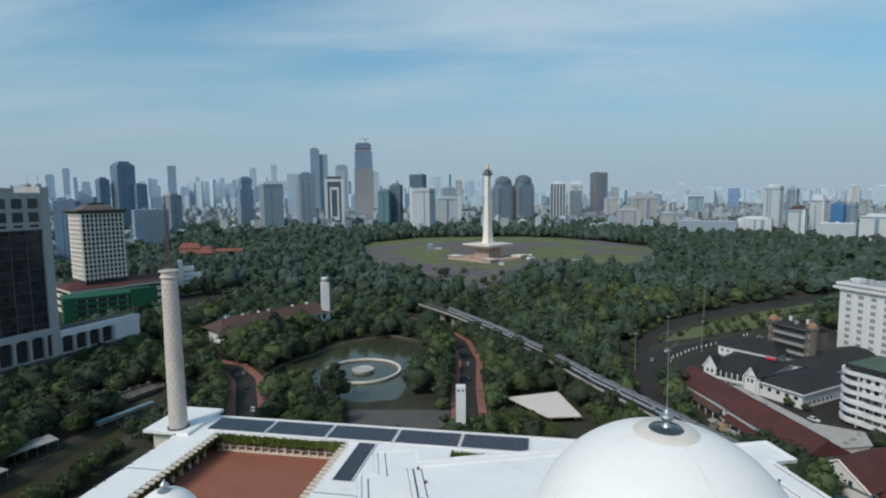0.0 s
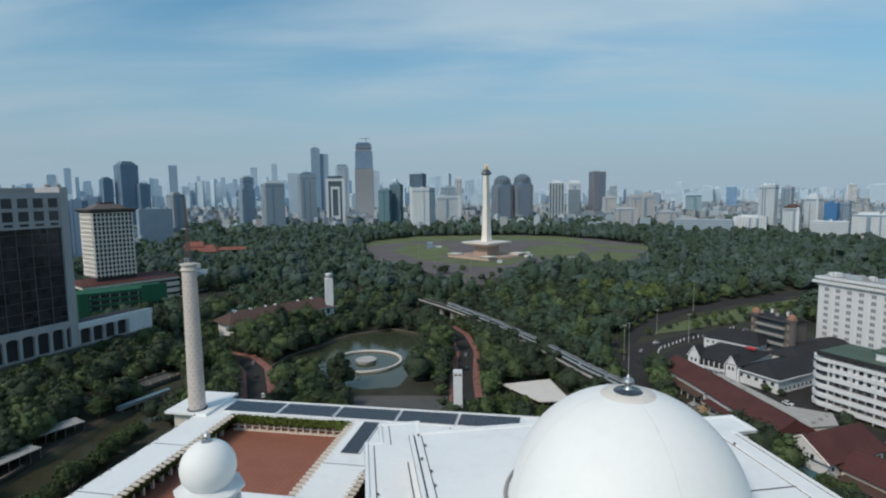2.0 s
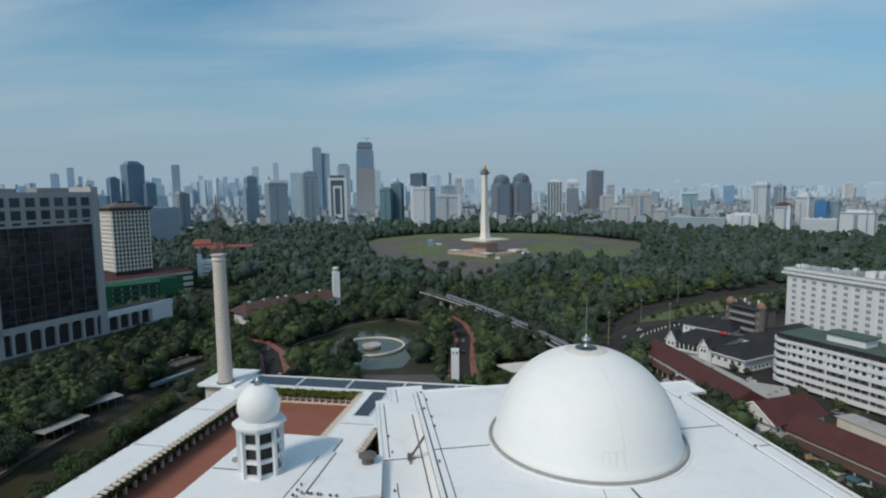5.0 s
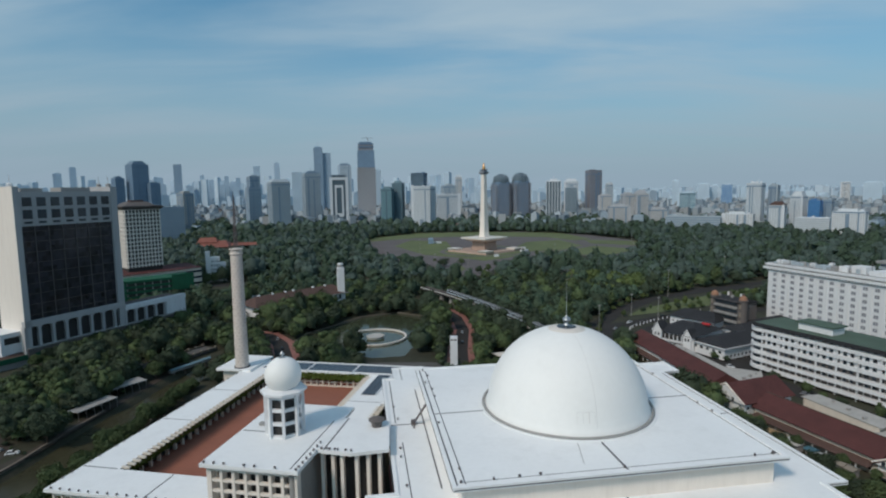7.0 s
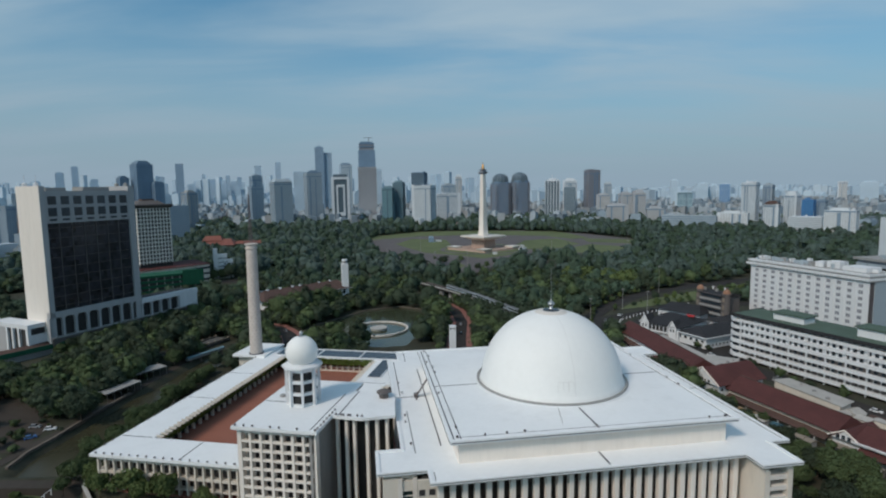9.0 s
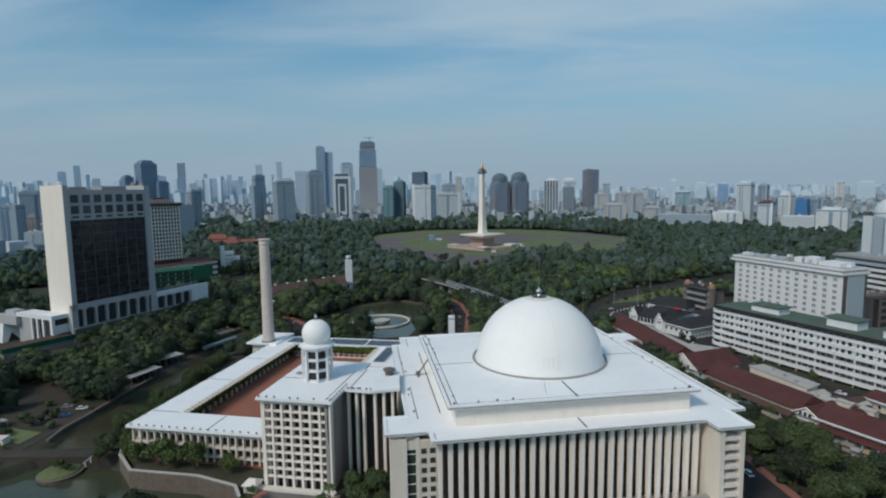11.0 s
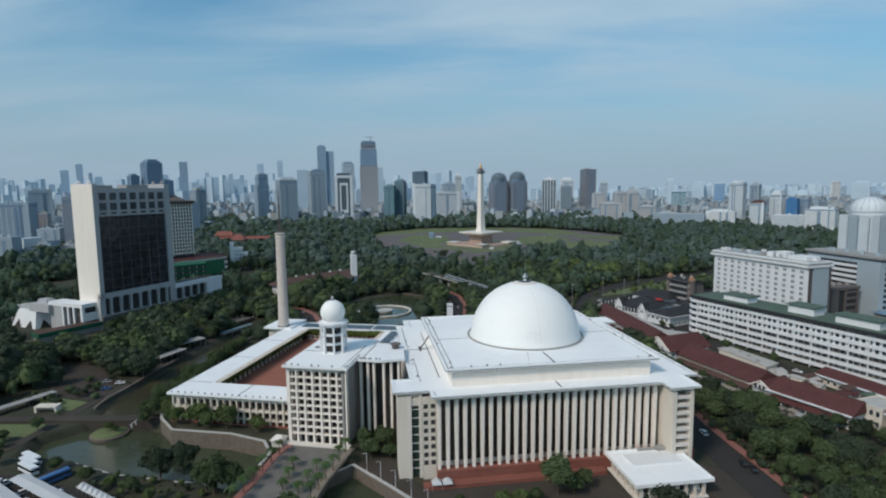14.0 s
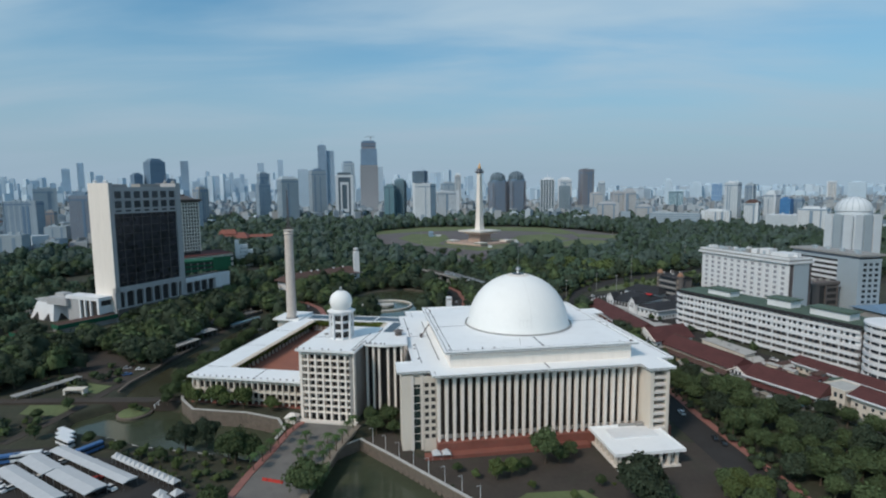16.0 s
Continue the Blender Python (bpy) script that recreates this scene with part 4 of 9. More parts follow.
slot = Mesh().box(-0.22, 0.22, -0.05, 0.05, 0, 0.6).data("shaft_slot", SLOT)
for k in range(0, 33):
    for j in range(9):
        a = 2 * math.pi * (j + 0.5 * (k % 2)) / 9
        r = 3.0 - 0.45 * k / 34 - 0.02
        part("shaft_slot", slot, None, minaret, at=pose(r * math.cos(a), r * math.sin(a), 1.25 + k * 1.52, 0, 0, math.degrees(a) + 90))
part("gallery", Mesh().lathe([(2.55, 52.4), (3.05, 52.9), (3.05, 53.2), (2.6, 53.4), (2.5, 54.6), (3.15, 54.9), (3.15, 55.3), (2.2, 55.5)], 28), MINARET, minaret, "two-tiered gallery at the head of the shaft")
for j in range(14):
    a = 2 * math.pi * j / 14
    part("gallery_post", Mesh().bar((3.2 * math.cos(a), 3.2 * math.sin(a), 55.6), (3.2 * math.cos(a), 3.2 * math.sin(a), 56.7), 0.07), DARKSTEEL, minaret)
part("gallery_rail", Mesh().torus(3.2, 0.07, 56.7, 28, 5), DARKSTEEL, minaret)
sp = Mesh()
for k in range(12):
    z, zb = 55.8 + k * 2.0, 55.8 + (k + 1) * 2.0
    w, wb = 0.72 - 0.05 * k, 0.72 - 0.05 * (k + 1)
    cs = [(w, w), (-w, w), (-w, -w), (w, -w)]
    cb = [(wb, wb), (-wb, wb), (-wb, -wb), (wb, -wb)]
    for i in range(4):
        j = (i + 1) % 4
        sp.bar((*cs[i], z), (*cb[i], zb), 0.09, n=4).bar((*cs[i], z), (*cb[j], zb), 0.06, n=4).bar((*cs[j], z), (*cb[i], zb), 0.06, n=4).bar((*cb[i], zb), (*cb[j], zb), 0.06, n=4)
sp.bar((0, 0, 79.8), (0, 0, 81.4), 0.1, r2=0.03)
part("spire", sp, DARKSTEEL, minaret, "slender dark steel lattice spire")

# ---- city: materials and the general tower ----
# tower colours, shifted to pale blue-grey so that they carry the haze
BLUEGLASS = material("hazed_blue_grey_glass", (0.165, 0.250, 0.345), 0.25, var=0.2, scale=0.05, bump=0, island=0.2)
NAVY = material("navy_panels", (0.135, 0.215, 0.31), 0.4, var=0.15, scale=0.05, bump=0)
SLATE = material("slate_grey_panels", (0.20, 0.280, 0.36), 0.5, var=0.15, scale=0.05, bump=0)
GREYTWR = material("hazed_tower_concrete", (0.315, 0.385, 0.44), 0.7, var=0.15, scale=0.05, bump=0)
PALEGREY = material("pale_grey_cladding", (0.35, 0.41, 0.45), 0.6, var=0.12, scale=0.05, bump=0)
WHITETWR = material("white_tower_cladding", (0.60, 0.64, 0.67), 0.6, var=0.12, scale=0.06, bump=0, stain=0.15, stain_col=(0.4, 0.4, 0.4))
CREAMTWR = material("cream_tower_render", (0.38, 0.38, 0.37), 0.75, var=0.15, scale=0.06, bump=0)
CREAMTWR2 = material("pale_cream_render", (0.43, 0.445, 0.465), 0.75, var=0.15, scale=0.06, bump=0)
PINKTWR = material("pink_render", (0.46, 0.36, 0.34), 0.75, var=0.15, bump=0)
BROWNTWR = material("brown_grey_glass", (0.22, 0.23, 0.26), 0.4, var=0.15, bump=0)
BROWNTWR2 = material("brown_grey_panels", (0.225, 0.235, 0.265), 0.6, var=0.15, bump=0)
TEAL = material("teal_glass", (0.12, 0.23, 0.27), 0.25, var=0.2, scale=0.06, bump=0)
TEALDARK = material("dark_teal_glass", (0.10, 0.16, 0.20), 0.25, var=0.2, scale=0.06, bump=0)
CROWN = material("dark_crown_glass", (0.085, 0.125, 0.155), 0.6, var=0.2, scale=0.1, bump=0, spec=0.25)
# blue of distant towers, with the haze mixed into the colour
HAZEBLUE = material("hazed_tower_glass", (0.26, 0.36, 0.46), 0.5, var=0.15, scale=0.05, bump=0)
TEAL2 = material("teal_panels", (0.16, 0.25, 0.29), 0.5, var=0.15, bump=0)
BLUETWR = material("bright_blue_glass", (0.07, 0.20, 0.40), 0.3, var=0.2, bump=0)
# skyline tones: haze is put into these base colours
HAZEPALE = material("hazed_far_glass", (0.43, 0.54, 0.63), 0.45, var=0.10, scale=0.02, bump=0)
HAZEPALE2 = material("hazed_far_panels", (0.50, 0.61, 0.69), 0.6, var=0.10, scale=0.02, bump=0)


def storeys(m, w, d, z0, z1, fl, bay, slab, pier, proud=0.35, mi=0):
    """Floor bands and piers, proud of a glazed core."""
    n = max(1, round((z1 - z0) / fl))
    for k in range(n + 1):
        z = z0 + (z1 - z0) * k / n
        m.box(-w / 2 - proud, w / 2 + proud, -d / 2 - proud, d / 2 + proud, max(z0, z - slab / 2), min(z1 + 0.6, z + slab / 2), mi)
    for ln, wd, turn in ((w, d, 0), (d, w, 1)):
        k = max(1, round(ln / bay))
        for i in range(k + 1):
            u = -ln / 2 + ln * i / k
            for s in (-1, 1):
                v = s * (wd / 2 + proud * 0.5 - 0.05)
                a, b, c, e = u - pier / 2, u + pier / 2, v - proud * 0.65, v + proud * 0.65
                if turn:
                    m.box(c, e, a, b, z0, z1, mi)
                else:
                    m.box(a, b, c, e, z0, z1, mi)
    return m


def tower(name, label, x, y, w, d, h, deg, core, skin, fl, bay, slab, pier, crown, z0=0):
    """A building of storeys: glazed core, floor bands and piers, blank shafts, dark recessed strips, plant on the roof."""
    big = h > 60
    rr = random.Random(int(x * 7 + y * 3 + h))
    t = thing(name, label, "tower" if big else "building", pose(x, y, z0, 0, 0, deg))
    part("core", Mesh().box(-w / 2, w / 2, -d / 2, d / 2, -0.5, h), core, t, "glazed storeys")
    tagged(part("cladding_grid", storeys(Mesh(), w, d, 0, h, fl, bay, slab, pier), skin, t), kind="stuff")
    glass = SLATE if core in (PALEGREY, CREAMTWR, GREYTWR, PINKTWR) else NAVY if core in (SLATE, BLUEGLASS, BROWNTWR) else TEALDARK if core in (TEAL,) else None
    if glass and bay < 40:
        for ln, wd, turn in ((w, d, 0), (d, w, 90)):
            for k in range(1 if rr.random() < 0.6 else 2):
                u, hw = rr.uniform(-0.32, 0.32) * ln, ln * rr.uniform(0.025, 0.06)
                part("glass_strip", Mesh().box(u - hw, u + hw, -wd / 2 - 0.75, -wd / 2 - 0.2, h * 0.06, h * rr.uniform(0.88, 0.97)), glass, t, at=pose(0, 0, 0, 0, 0, turn if not turn else -90))
        if rr.random() < 0.55:
            u = rr.choice((-0.44, 0.44)) * w
            part("blank_shaft", Mesh().box(u - w * 0.07, u + w * 0.07, -d / 2 - 0.9, -d / 2 - 0.2, 0, h + rr.uniform(0.5, 3.5)), skin, t)
        if h > 40:
            zz = h * rr.uniform(0.9, 0.95)
            part("plant_floor", Mesh().box(-w / 2 - 0.6, w / 2 + 0.6, -d / 2 - 0.6, d / 2 + 0.6, zz, zz + 2.6), glass, t)
    roof = Mesh()
    if crown == "box":
        roof.box(-w * 0.3, w * 0.25, -d * 0.3, d * 0.3, h, h + 5).box(w * 0.28, w * 0.4, -d * 0.2, d * 0.1, h, h + 2.5)
    elif crown == "step":
        roof.box(-w * 0.4, w * 0.4, -d * 0.4, d * 0.4, h, h + 5).box(-w * 0.3, w * 0.3, -d * 0.3, d * 0.3, h + 5, h + 9)
    elif crown == "bevel":
        roof.prism([(-w / 2, -d / 2), (w / 2, -d / 2), (w / 2, d / 2), (-w / 2, d / 2)], h + 0.6, h + 8, top=[(-w * 0.36, -d * 0.36), (w * 0.36, -d * 0.36), (w * 0.36, d * 0.36), (-w * 0.36, d * 0.36)])
    elif crown == "cap":
        roof.box(-w * 0.46, w * 0.46, -d * 0.46, d * 0.46, h, h + 3).box(-w * 0.25, w * 0.25, -d * 0.25, d * 0.25, h + 3, h + 8)
        roof.bar((0, 0, h + 8), (0, 0, h + 18), 0.5)
    elif crown == "mast":
        roof.box(-w * 0.3, w * 0.3, -d * 0.3, d * 0.3, h, h + 6).bar((0, 0, h + 6), (0, 0, h + 26), 0.9, r2=0.3)
    elif crown == "hip":
        roof.gable(-w * 0.55, w * 0.55, -d * 0.55, d * 0.55, h + 0.8, h + 8, hip=w * 0.3)
    else:
        roof.box(-w * 0.46, w * 0.46, -d * 0.46, d * 0.46, h, h + 0.9)
    if crown not in ("hip", "bevel"):
        for k in range(4):
            u, v, e = rr.uniform(-0.38, 0.38) * w, rr.uniform(-0.38, 0.38) * d, rr.uniform(1.0, 2.6)
            roof.box(u - e, u + e, v - e, v + e, h + 0.5, h + rr.uniform(2.5, 5.0))
        roof.bar((w * 0.2, 0, h), (w * 0.2, 0, h + rr.uniform(8, 15)), 0.3, r2=0.12)
    part("roof", roof, BROWNROOF if crown == "hip" else SLATE if crown in ("cap", "step") and core in (SLATE, BLUEGLASS, GREYTWR) else skin, t)
    return t


# ---- the monument and its field ----
FIELD = [(-213, 880), (-153, 677), (-115, 591), (-63, 542), (-25, 465), (-2, 464), (25, 584), (108, 661), (181, 627), (252, 717), (285, 866), (228, 1000), (100, 1110), (-118, 1100), (-208, 991)]
MX, MY = 5.6, 712.3
WARM = material("warm_grey_paving", (0.118, 0.104, 0.104), 0.9, var=0.35, scale=0.03, fine=0.3, stain=0.3, stain_col=(0.12, 0.11, 0.10))


single("field", Mesh().prism(FIELD, -0.4, 0.10), WARM, "broad mauve-grey paved field round the monument", "pavement", "structure")
LAWNS = [[(-148, 807), (-85, 670), (-40, 637), (0, 593), (36, 626), (76, 703), (129, 717), (174, 781), (153, 888), (88, 858), (62, 770), (20, 800), (-46, 765), (-59, 886), (-129, 915)],
         [(-231, 971), (-202, 899), (-118, 972), (8, 998), (142, 946), (181, 875), (215, 900), (186, 1063), (12, 1114), (-128, 1099)], [(196, 815), (267, 774), (285, 850), (198, 884)], [(86, 690), (112, 668), (178, 636), (246, 722), (190, 774), (136, 710)], [(-44, 520), (-32, 492), (-24, 520), (-36, 560)]]
for poly in LAWNS:
    single("lawn", Mesh().prism(poly, -0.3, 0.24), GRASS, "mown green lawn of the field", "grass", "structure")
single("field_ring", Mesh().lathe([(62, -0.2), (70, -0.2), (70, 0.32), (62, 0.32), (62, -0.2)], 64, MX, MY, caps=False), WARM, "round paved walk about the monument", "pavement", "structure")
monas = thing("monument", "tall white marble obelisk with gilded flame on a stone cup", "monument", pose(MX, MY, 0, 0, 0, 45))
TERRA = material("pinkish_terrace_stone", (0.40, 0.29, 0.235), 0.85, var=0.25, scale=0.1, stain=0.3, stain_col=(0.25, 0.2, 0.17))
part("terrace", Mesh().prism([(-41, -41), (41, -41), (41, 41), (-41, 41)], -0.3, 3.0, top=[(-40, -40), (40, -40), (40, 40), (-40, 40)]), TERRA, monas, "low pinkish stone terrace")
for sx in (-1, 1):
    for sy in (-1, 1):
        part("terrace_corner", Mesh().prism([(sx * 32 - 8, sy * 32 - 8), (sx * 32 + 8, sy * 32 - 8), (sx * 32 + 8, sy * 32 + 8), (sx * 32 - 8, sy * 32 + 8)], 3.0, 5.5, top=[(sx * 33 - 9, sy * 33 - 9), (sx * 33 + 9, sy * 33 - 9), (sx * 33 + 9, sy * 33 + 9), (sx * 33 - 9, sy * 33 + 9)]), MARBLE, monas)
part("stem", Mesh().prism([(-14, -14), (14, -14), (14, 14), (-14, 14)], 3.0, 16.0, top=[(-13, -13), (13, -13), (13, 13), (-13, 13)]), TERRA, monas)
part("cup", Mesh().prism([(-14, -14), (14, -14), (14, 14), (-14, 14)], 16.0, 20.5, top=[(-26, -26), (26, -26), (26, 26), (-26, 26)]).prism([(-26, -26), (26, -26), (26, 26), (-26, 26)], 20.5, 22.5), MARBLE, monas, "square flaring stone cup")
sq = lambda s: [(-s, -s), (s, -s), (s, s), (-s, s)]
oh = Mesh()
for z0, z1, a, b in ((17, 25, 5.9, 5.1), (25, 45, 5.1, 4.4), (45, 80, 4.4, 3.6), (80, 114, 3.6, 3.0)):
    oh.prism(sq(a), z0 + 5.5, z1 + 5.5, top=sq(b))
part("obelisk", oh, WARMWHITE, monas, "tapering white marble shaft")
part("head_platform", Mesh().prism(sq(3.1), 119.5, 122, top=sq(5.6)).prism(sq(5.6), 122, 123.7).prism(sq(3.6), 123.7, 126.5).prism(sq(5.0), 126.5, 127.1), BROWNTWR2, monas, "bronze viewing platform")
part("flame", Mesh().lathe([(2.4, 127.1), (2.8, 128.7), (2.3, 131), (1.5, 133.5), (0.9, 135.8), (0.4, 137.5), (0.1, 138)], 12), GOLD, monas, "gilded flame", smooth=True)
part("flag_base", Mesh().box(30, 44, -52, -47, 0, 3.0), WHITE, monas)

for x, y, w, d, h, nm, lb in ((-86, 842, 9, 6, 11, "stage_tower", "dark scaffold tower on the field"), (-74, 850, 14, 5, 3.4, "stage_tent", "white stage tent on the field"), (20, 640, 6, 5, 3.5, "field_kiosk", "white kiosk beside the monument"), (70, 745, 7, 4, 3, "field_kiosk", "white kiosk beside the monument"), (130, 682, 16, 2.5, 2.2, "field_tent", "row of white vehicles and tents on the field")):
    q = thing(nm, lb, "tent" if "tent" in nm else "kiosk", pose(x, y, 0.2, 0, 0, 8))
    part("walls", Mesh().box(-w / 2, w / 2, -d / 2, d / 2, 0, h * 0.75), SLATE if nm == "stage_tower" else WHITE, q)
    part("roof", Mesh().gable(-w / 2 - 0.4, w / 2 + 0.4, -d / 2 - 0.4, d / 2 + 0.4, h * 0.75, h, hip=1.0), SLATE if nm == "stage_tower" else TARP, q)

# tower under construction, twin round-topped towers, white-framed tower
t = thing("unfinished_tower", "tall unfinished tower with pale lower floors and blue-grey netting above", "tower", pose(-413, 2070, 0, 0, 0, 11))
part("core", Mesh().prism(sq(36), 0, 192, top=sq(33)), BROWNTWR2, t)
tagged(part("cladding_grid", storeys(Mesh(), 71, 71, 0, 190, 5.5, 9, 2.2, 2.0), CREAMTWR2, t), kind="stuff")
part("netting", Mesh().prism(sq(34), 192, 258, top=sq(33)), BLUEGLASS, t, "blue-grey netting round the upper floors")
part("top_floors", Mesh().prism(sq(29), 258, 285), BROWNTWR2, t)
part("top_frame", Mesh().prism(sq(31), 270, 274).prism(sq(30), 281, 286).prism(sq(24), 286, 292), NAVY, t)
part("crane", Mesh().bar((10, 0, 290), (10, 0, 312), 1.0).bar((-14, 0, 309), (26, 0, 309), 0.8), DARKSTEEL, t, "tower crane")
for x, h in ((88, 118), (146, 121)):
    t = thing("round_topped_tower", "grey-blue office tower with a rounded glass crown", "tower", pose(x, 1518, 0, 0, 0, 20), group="twin towers")
    w = 45
    part("core", Mesh().prism([(-w / 2, -w / 3), (-w / 3, -w / 2), (w / 3, -w / 2), (w / 2, -w / 3), (w / 2, w / 3), (w / 3, w / 2), (-w / 3, w / 2), (-w / 2, w / 3)], 0, h), BLUEGLASS, t)
    ribs = Mesh()
    for i in range(9):
        u = -w / 2 + w * i / 8
        for v in (-w / 2, w / 2):
            ribs.box(u - 1.1, u + 1.1, v - 0.5, v + 0.5, 0, h - 6).box(v - 0.5, v + 0.5, u - 1.1, u + 1.1, 0, h - 6)
    part("ribs", ribs, BROWNTWR2, t)
    part("crown", Mesh().lathe([(w * 0.53, h - 4), (w * 0.53, h + 6), (w * 0.5, h + 12), (w * 0.43, h + 17), (w * 0.32, h + 21), (w * 0.18, h + 23.5), (w * 0.05, h + 24.5)], 16), CROWN, t, "rounded dark glass crown", smooth=True)
    rb = Mesh()
    for i in range(16):
        c, q = math.cos(2 * math.pi * i / 16), math.sin(2 * math.pi * i / 16)
        pr3 = [(w * 0.535, h - 4), (w * 0.535, h + 6), (w * 0.505, h + 12), (w * 0.435, h + 17), (w * 0.325, h + 21)]
        for (r0, z0), (r1, z1) in zip(pr3, pr3[1:]):
            rb.bar((r0 * c, r0 * q, z0), (r1 * c, r1 * q, z1), 0.55, n=4)
    part("crown_ribs", rb, GREYTWR, t)
t = thing("framed_tower", "dark office tower in a thick white square frame", "tower", pose(-365, 1352, -14.3, 0, 0, 14) @ Matrix.Diagonal((1.15, 1.15, 1.15, 1)))
part("core", Mesh().box(-19, 19, -18, 18, 0, 128), CROWN, t)
fr = Mesh()
for a, b, c, e in ((-21, -15, 0, 130), (15, 21, 0, 130), (-15, 15, 124, 130), (-10, -6, 38, 112), (6, 10, 38, 112), (-6, 6, 106, 112), (-6, 6, 38, 46)):
    fr.box(a, b, -19.5, -17.5, c, e)
fr.box(-21, -17.5, -17.5, 18, 0, 130)
part("frame", fr, WHITETWR, t, "white frame")
part("cap", Mesh().box(-16, 16, -14, 14, 128, 136), CROWN, t)
part("podium", Mesh().box(-26, 26, -24, 24, 0, 30), WHITETWR, t)

# ---- the dark glass hotel ----
HA = 69.0
hotel = thing("glass_hotel", "tall hotel with a black glass front between white end walls", "hotel", pose(-277, 148.5, 0, 0, 0, HA))
HL, HW, HH = 62.0, 21.5, 100.0
# front faces away from the sun; its shade is put into this grey
SHADED_FRAME = material("shaded_hotel_frame", (0.40, 0.40, 0.405), 0.75, var=0.12, scale=0.2, stain=0.25, stain_col=(0.2, 0.2, 0.2), streak=0.2)
part("rear_block", Mesh().box(3.2, HL - 3.2, 2.2, HW - 1.2, 0, 98), GREYWALL, hotel)
part("end_wall", Mesh().box(0, 3.2, -0.4, HW, 0, 101.5), WARMWHITE, hotel, "blank hotel end wall")
# twin of the bright end wall, greyed as the shaded one
part("end_wall", Mesh().box(HL - 4.4, HL, -0.4, HW, 0, 101.5), SHADED_FRAME, hotel, "blank hotel end wall")
part("back_wall", Mesh().box(3.2, HL - 3.2, HW - 1.2, HW, 0, 98), WHITE, hotel)
part("frame_edge", Mesh().box(0.0, 3.2, -0.8, -0.4, 0, 101.3), SHADED_FRAME, hotel)
part("head_band", Mesh().box(3.2, HL - 4.4, 0.0, 2.2, 79.0, 98.5), SHADED_FRAME, hotel, "head storeys greyed for shade, with square windows")
pane = Mesh().box(-2.45, 2.45, -0.35, 0.1, 0, 5.1).data("head_window", GLASS)
slit = Mesh().box(-2.1, 2.1, -0.3, 0.1, 0, 1.3).data("slit_window", GLASS)
for i in range(7):
    u = 7.3 + i * 7.75
    part("head_window", pane, None, hotel, at=pose(u, 0.05, 90.3))
    part("head_window", pane, None, hotel, at=pose(u, 0.05, 83.2))
    part("slit_window", slit, None, hotel, at=pose(u, 0.05, 80.4))
part("head_ledge", Mesh().box(3.2, HL - 4.4, -0.3, 0.0, 88.8, 89.6), SHADED_FRAME, hotel)
gl = Mesh()
r3 = random.Random(2)
for i in range(21):
    for k in range(18):
        u0, z0 = 3.2 + i * (HL - 7.6) / 21, 25.0 + k * 3.0
        gl.add([(u0, 1.2 + r3.uniform(-.04, .04), z0), (u0 + (HL - 7.6) / 21, 1.2 + r3.uniform(-.04, .04), z0), (u0 + (HL - 7.6) / 21, 1.2, z0 + 3.0), (u0, 1.2, z0 + 3.0)], [(0, 1, 2, 3)])
tagged(part("curtain_wall", gl, BLACKGLASS, hotel, "black mirrored curtain glass"), kind="stuff")
part("curtain_backing", Mesh().box(3.2, HL - 4.4, 1.4, 2.2, 22, 79), SHADE, hotel)
for i in range(1, 7):
    u = 3.2 + i * (HL - 7.6) / 7
    part("mullion", Mesh().box(u - 0.16, u + 0.16, 0.8, 1.25, 25, 79), BROWNCLAD, hotel)
for k in range(1, 18, 2):
    part("spandrel", Mesh().box(3.2, HL - 4.4, 1.0, 1.17, 24.9 + k * 3.0, 25.1 + k * 3.0), BROWNCLAD, hotel)
# arcade storey and the low wings
part("sill_band", Mesh().box(0, HL, -0.8, 2.2, 21.6, 25.0), SHADED_FRAME, hotel)
part("arcade_back", Mesh().box(0, HL, 1.2, 2.4, 9, 21.6).box(HL, HL + 48, 1.2, 2.4, 9, 19.3), SHADE, hotel)
part("base_wall", Mesh().box(0, HL + 48, -1.6, 2.4, 0, 9.0), BROWNCLAD, hotel)
for i in range(13):
    u = i * 7.75
    z1 = 21.6 if u < HL - 0.5 else 19.0
    part("arcade_pier", Mesh().box(u - 0.7, u + 0.7, -0.8, 1.6, 0, z1), SHADED_FRAME, hotel)
    if u < HL + 30:
        c0, c1 = u + 0.7, u + 7.05
        spandrel = Mesh()
        for a, b in ((c0, c0 + 1.3), (c1 - 1.3, c1)):
            o = c0 if a == c0 else c1
            spandrel.add([(o, -0.6, z1), (o, -0.6, z1 - 1.9), (o + (1 if o == c0 else -1) * 0.5, -0.6, z1 - 0.7), (o + (1 if o == c0 else -1) * 1.6, -0.6, z1), (o, 1.2, z1), (o, 1.2, z1 - 1.9), (o + (1 if o == c0 else -1) * 0.5, 1.2, z1 - 0.7), (o + (1 if o == c0 else -1) * 1.6, 1.2, z1)], [(0, 1, 2, 3), (7, 6, 5, 4), (1, 5, 6, 2), (2, 6, 7, 3)])
        part("arch_corner", spandrel, SHADED_FRAME, hotel, "rounded upper corners of an arcade opening")
part("podium_band", Mesh().box(HL, HL + 49, -0.8, 1.6, 19.0, 22.2).box(HL + 32, HL + 47.5, -0.8, 1.6, 9, 19.0).lathe([(1.2, 9), (1.2, 22.2)], 14, HL + 47.8, 0.4), WHITE, hotel, "long white podium band with a rounded end")
part("podium_roof", Mesh().box(HL, HL + 48, 1.6, 18, 20.4, 21.0), BLACKROOF, hotel)
part("podium_core", Mesh().box(0.4, HL + 47, 2.4, 17.5, 0, 19.3), SHADE, hotel)
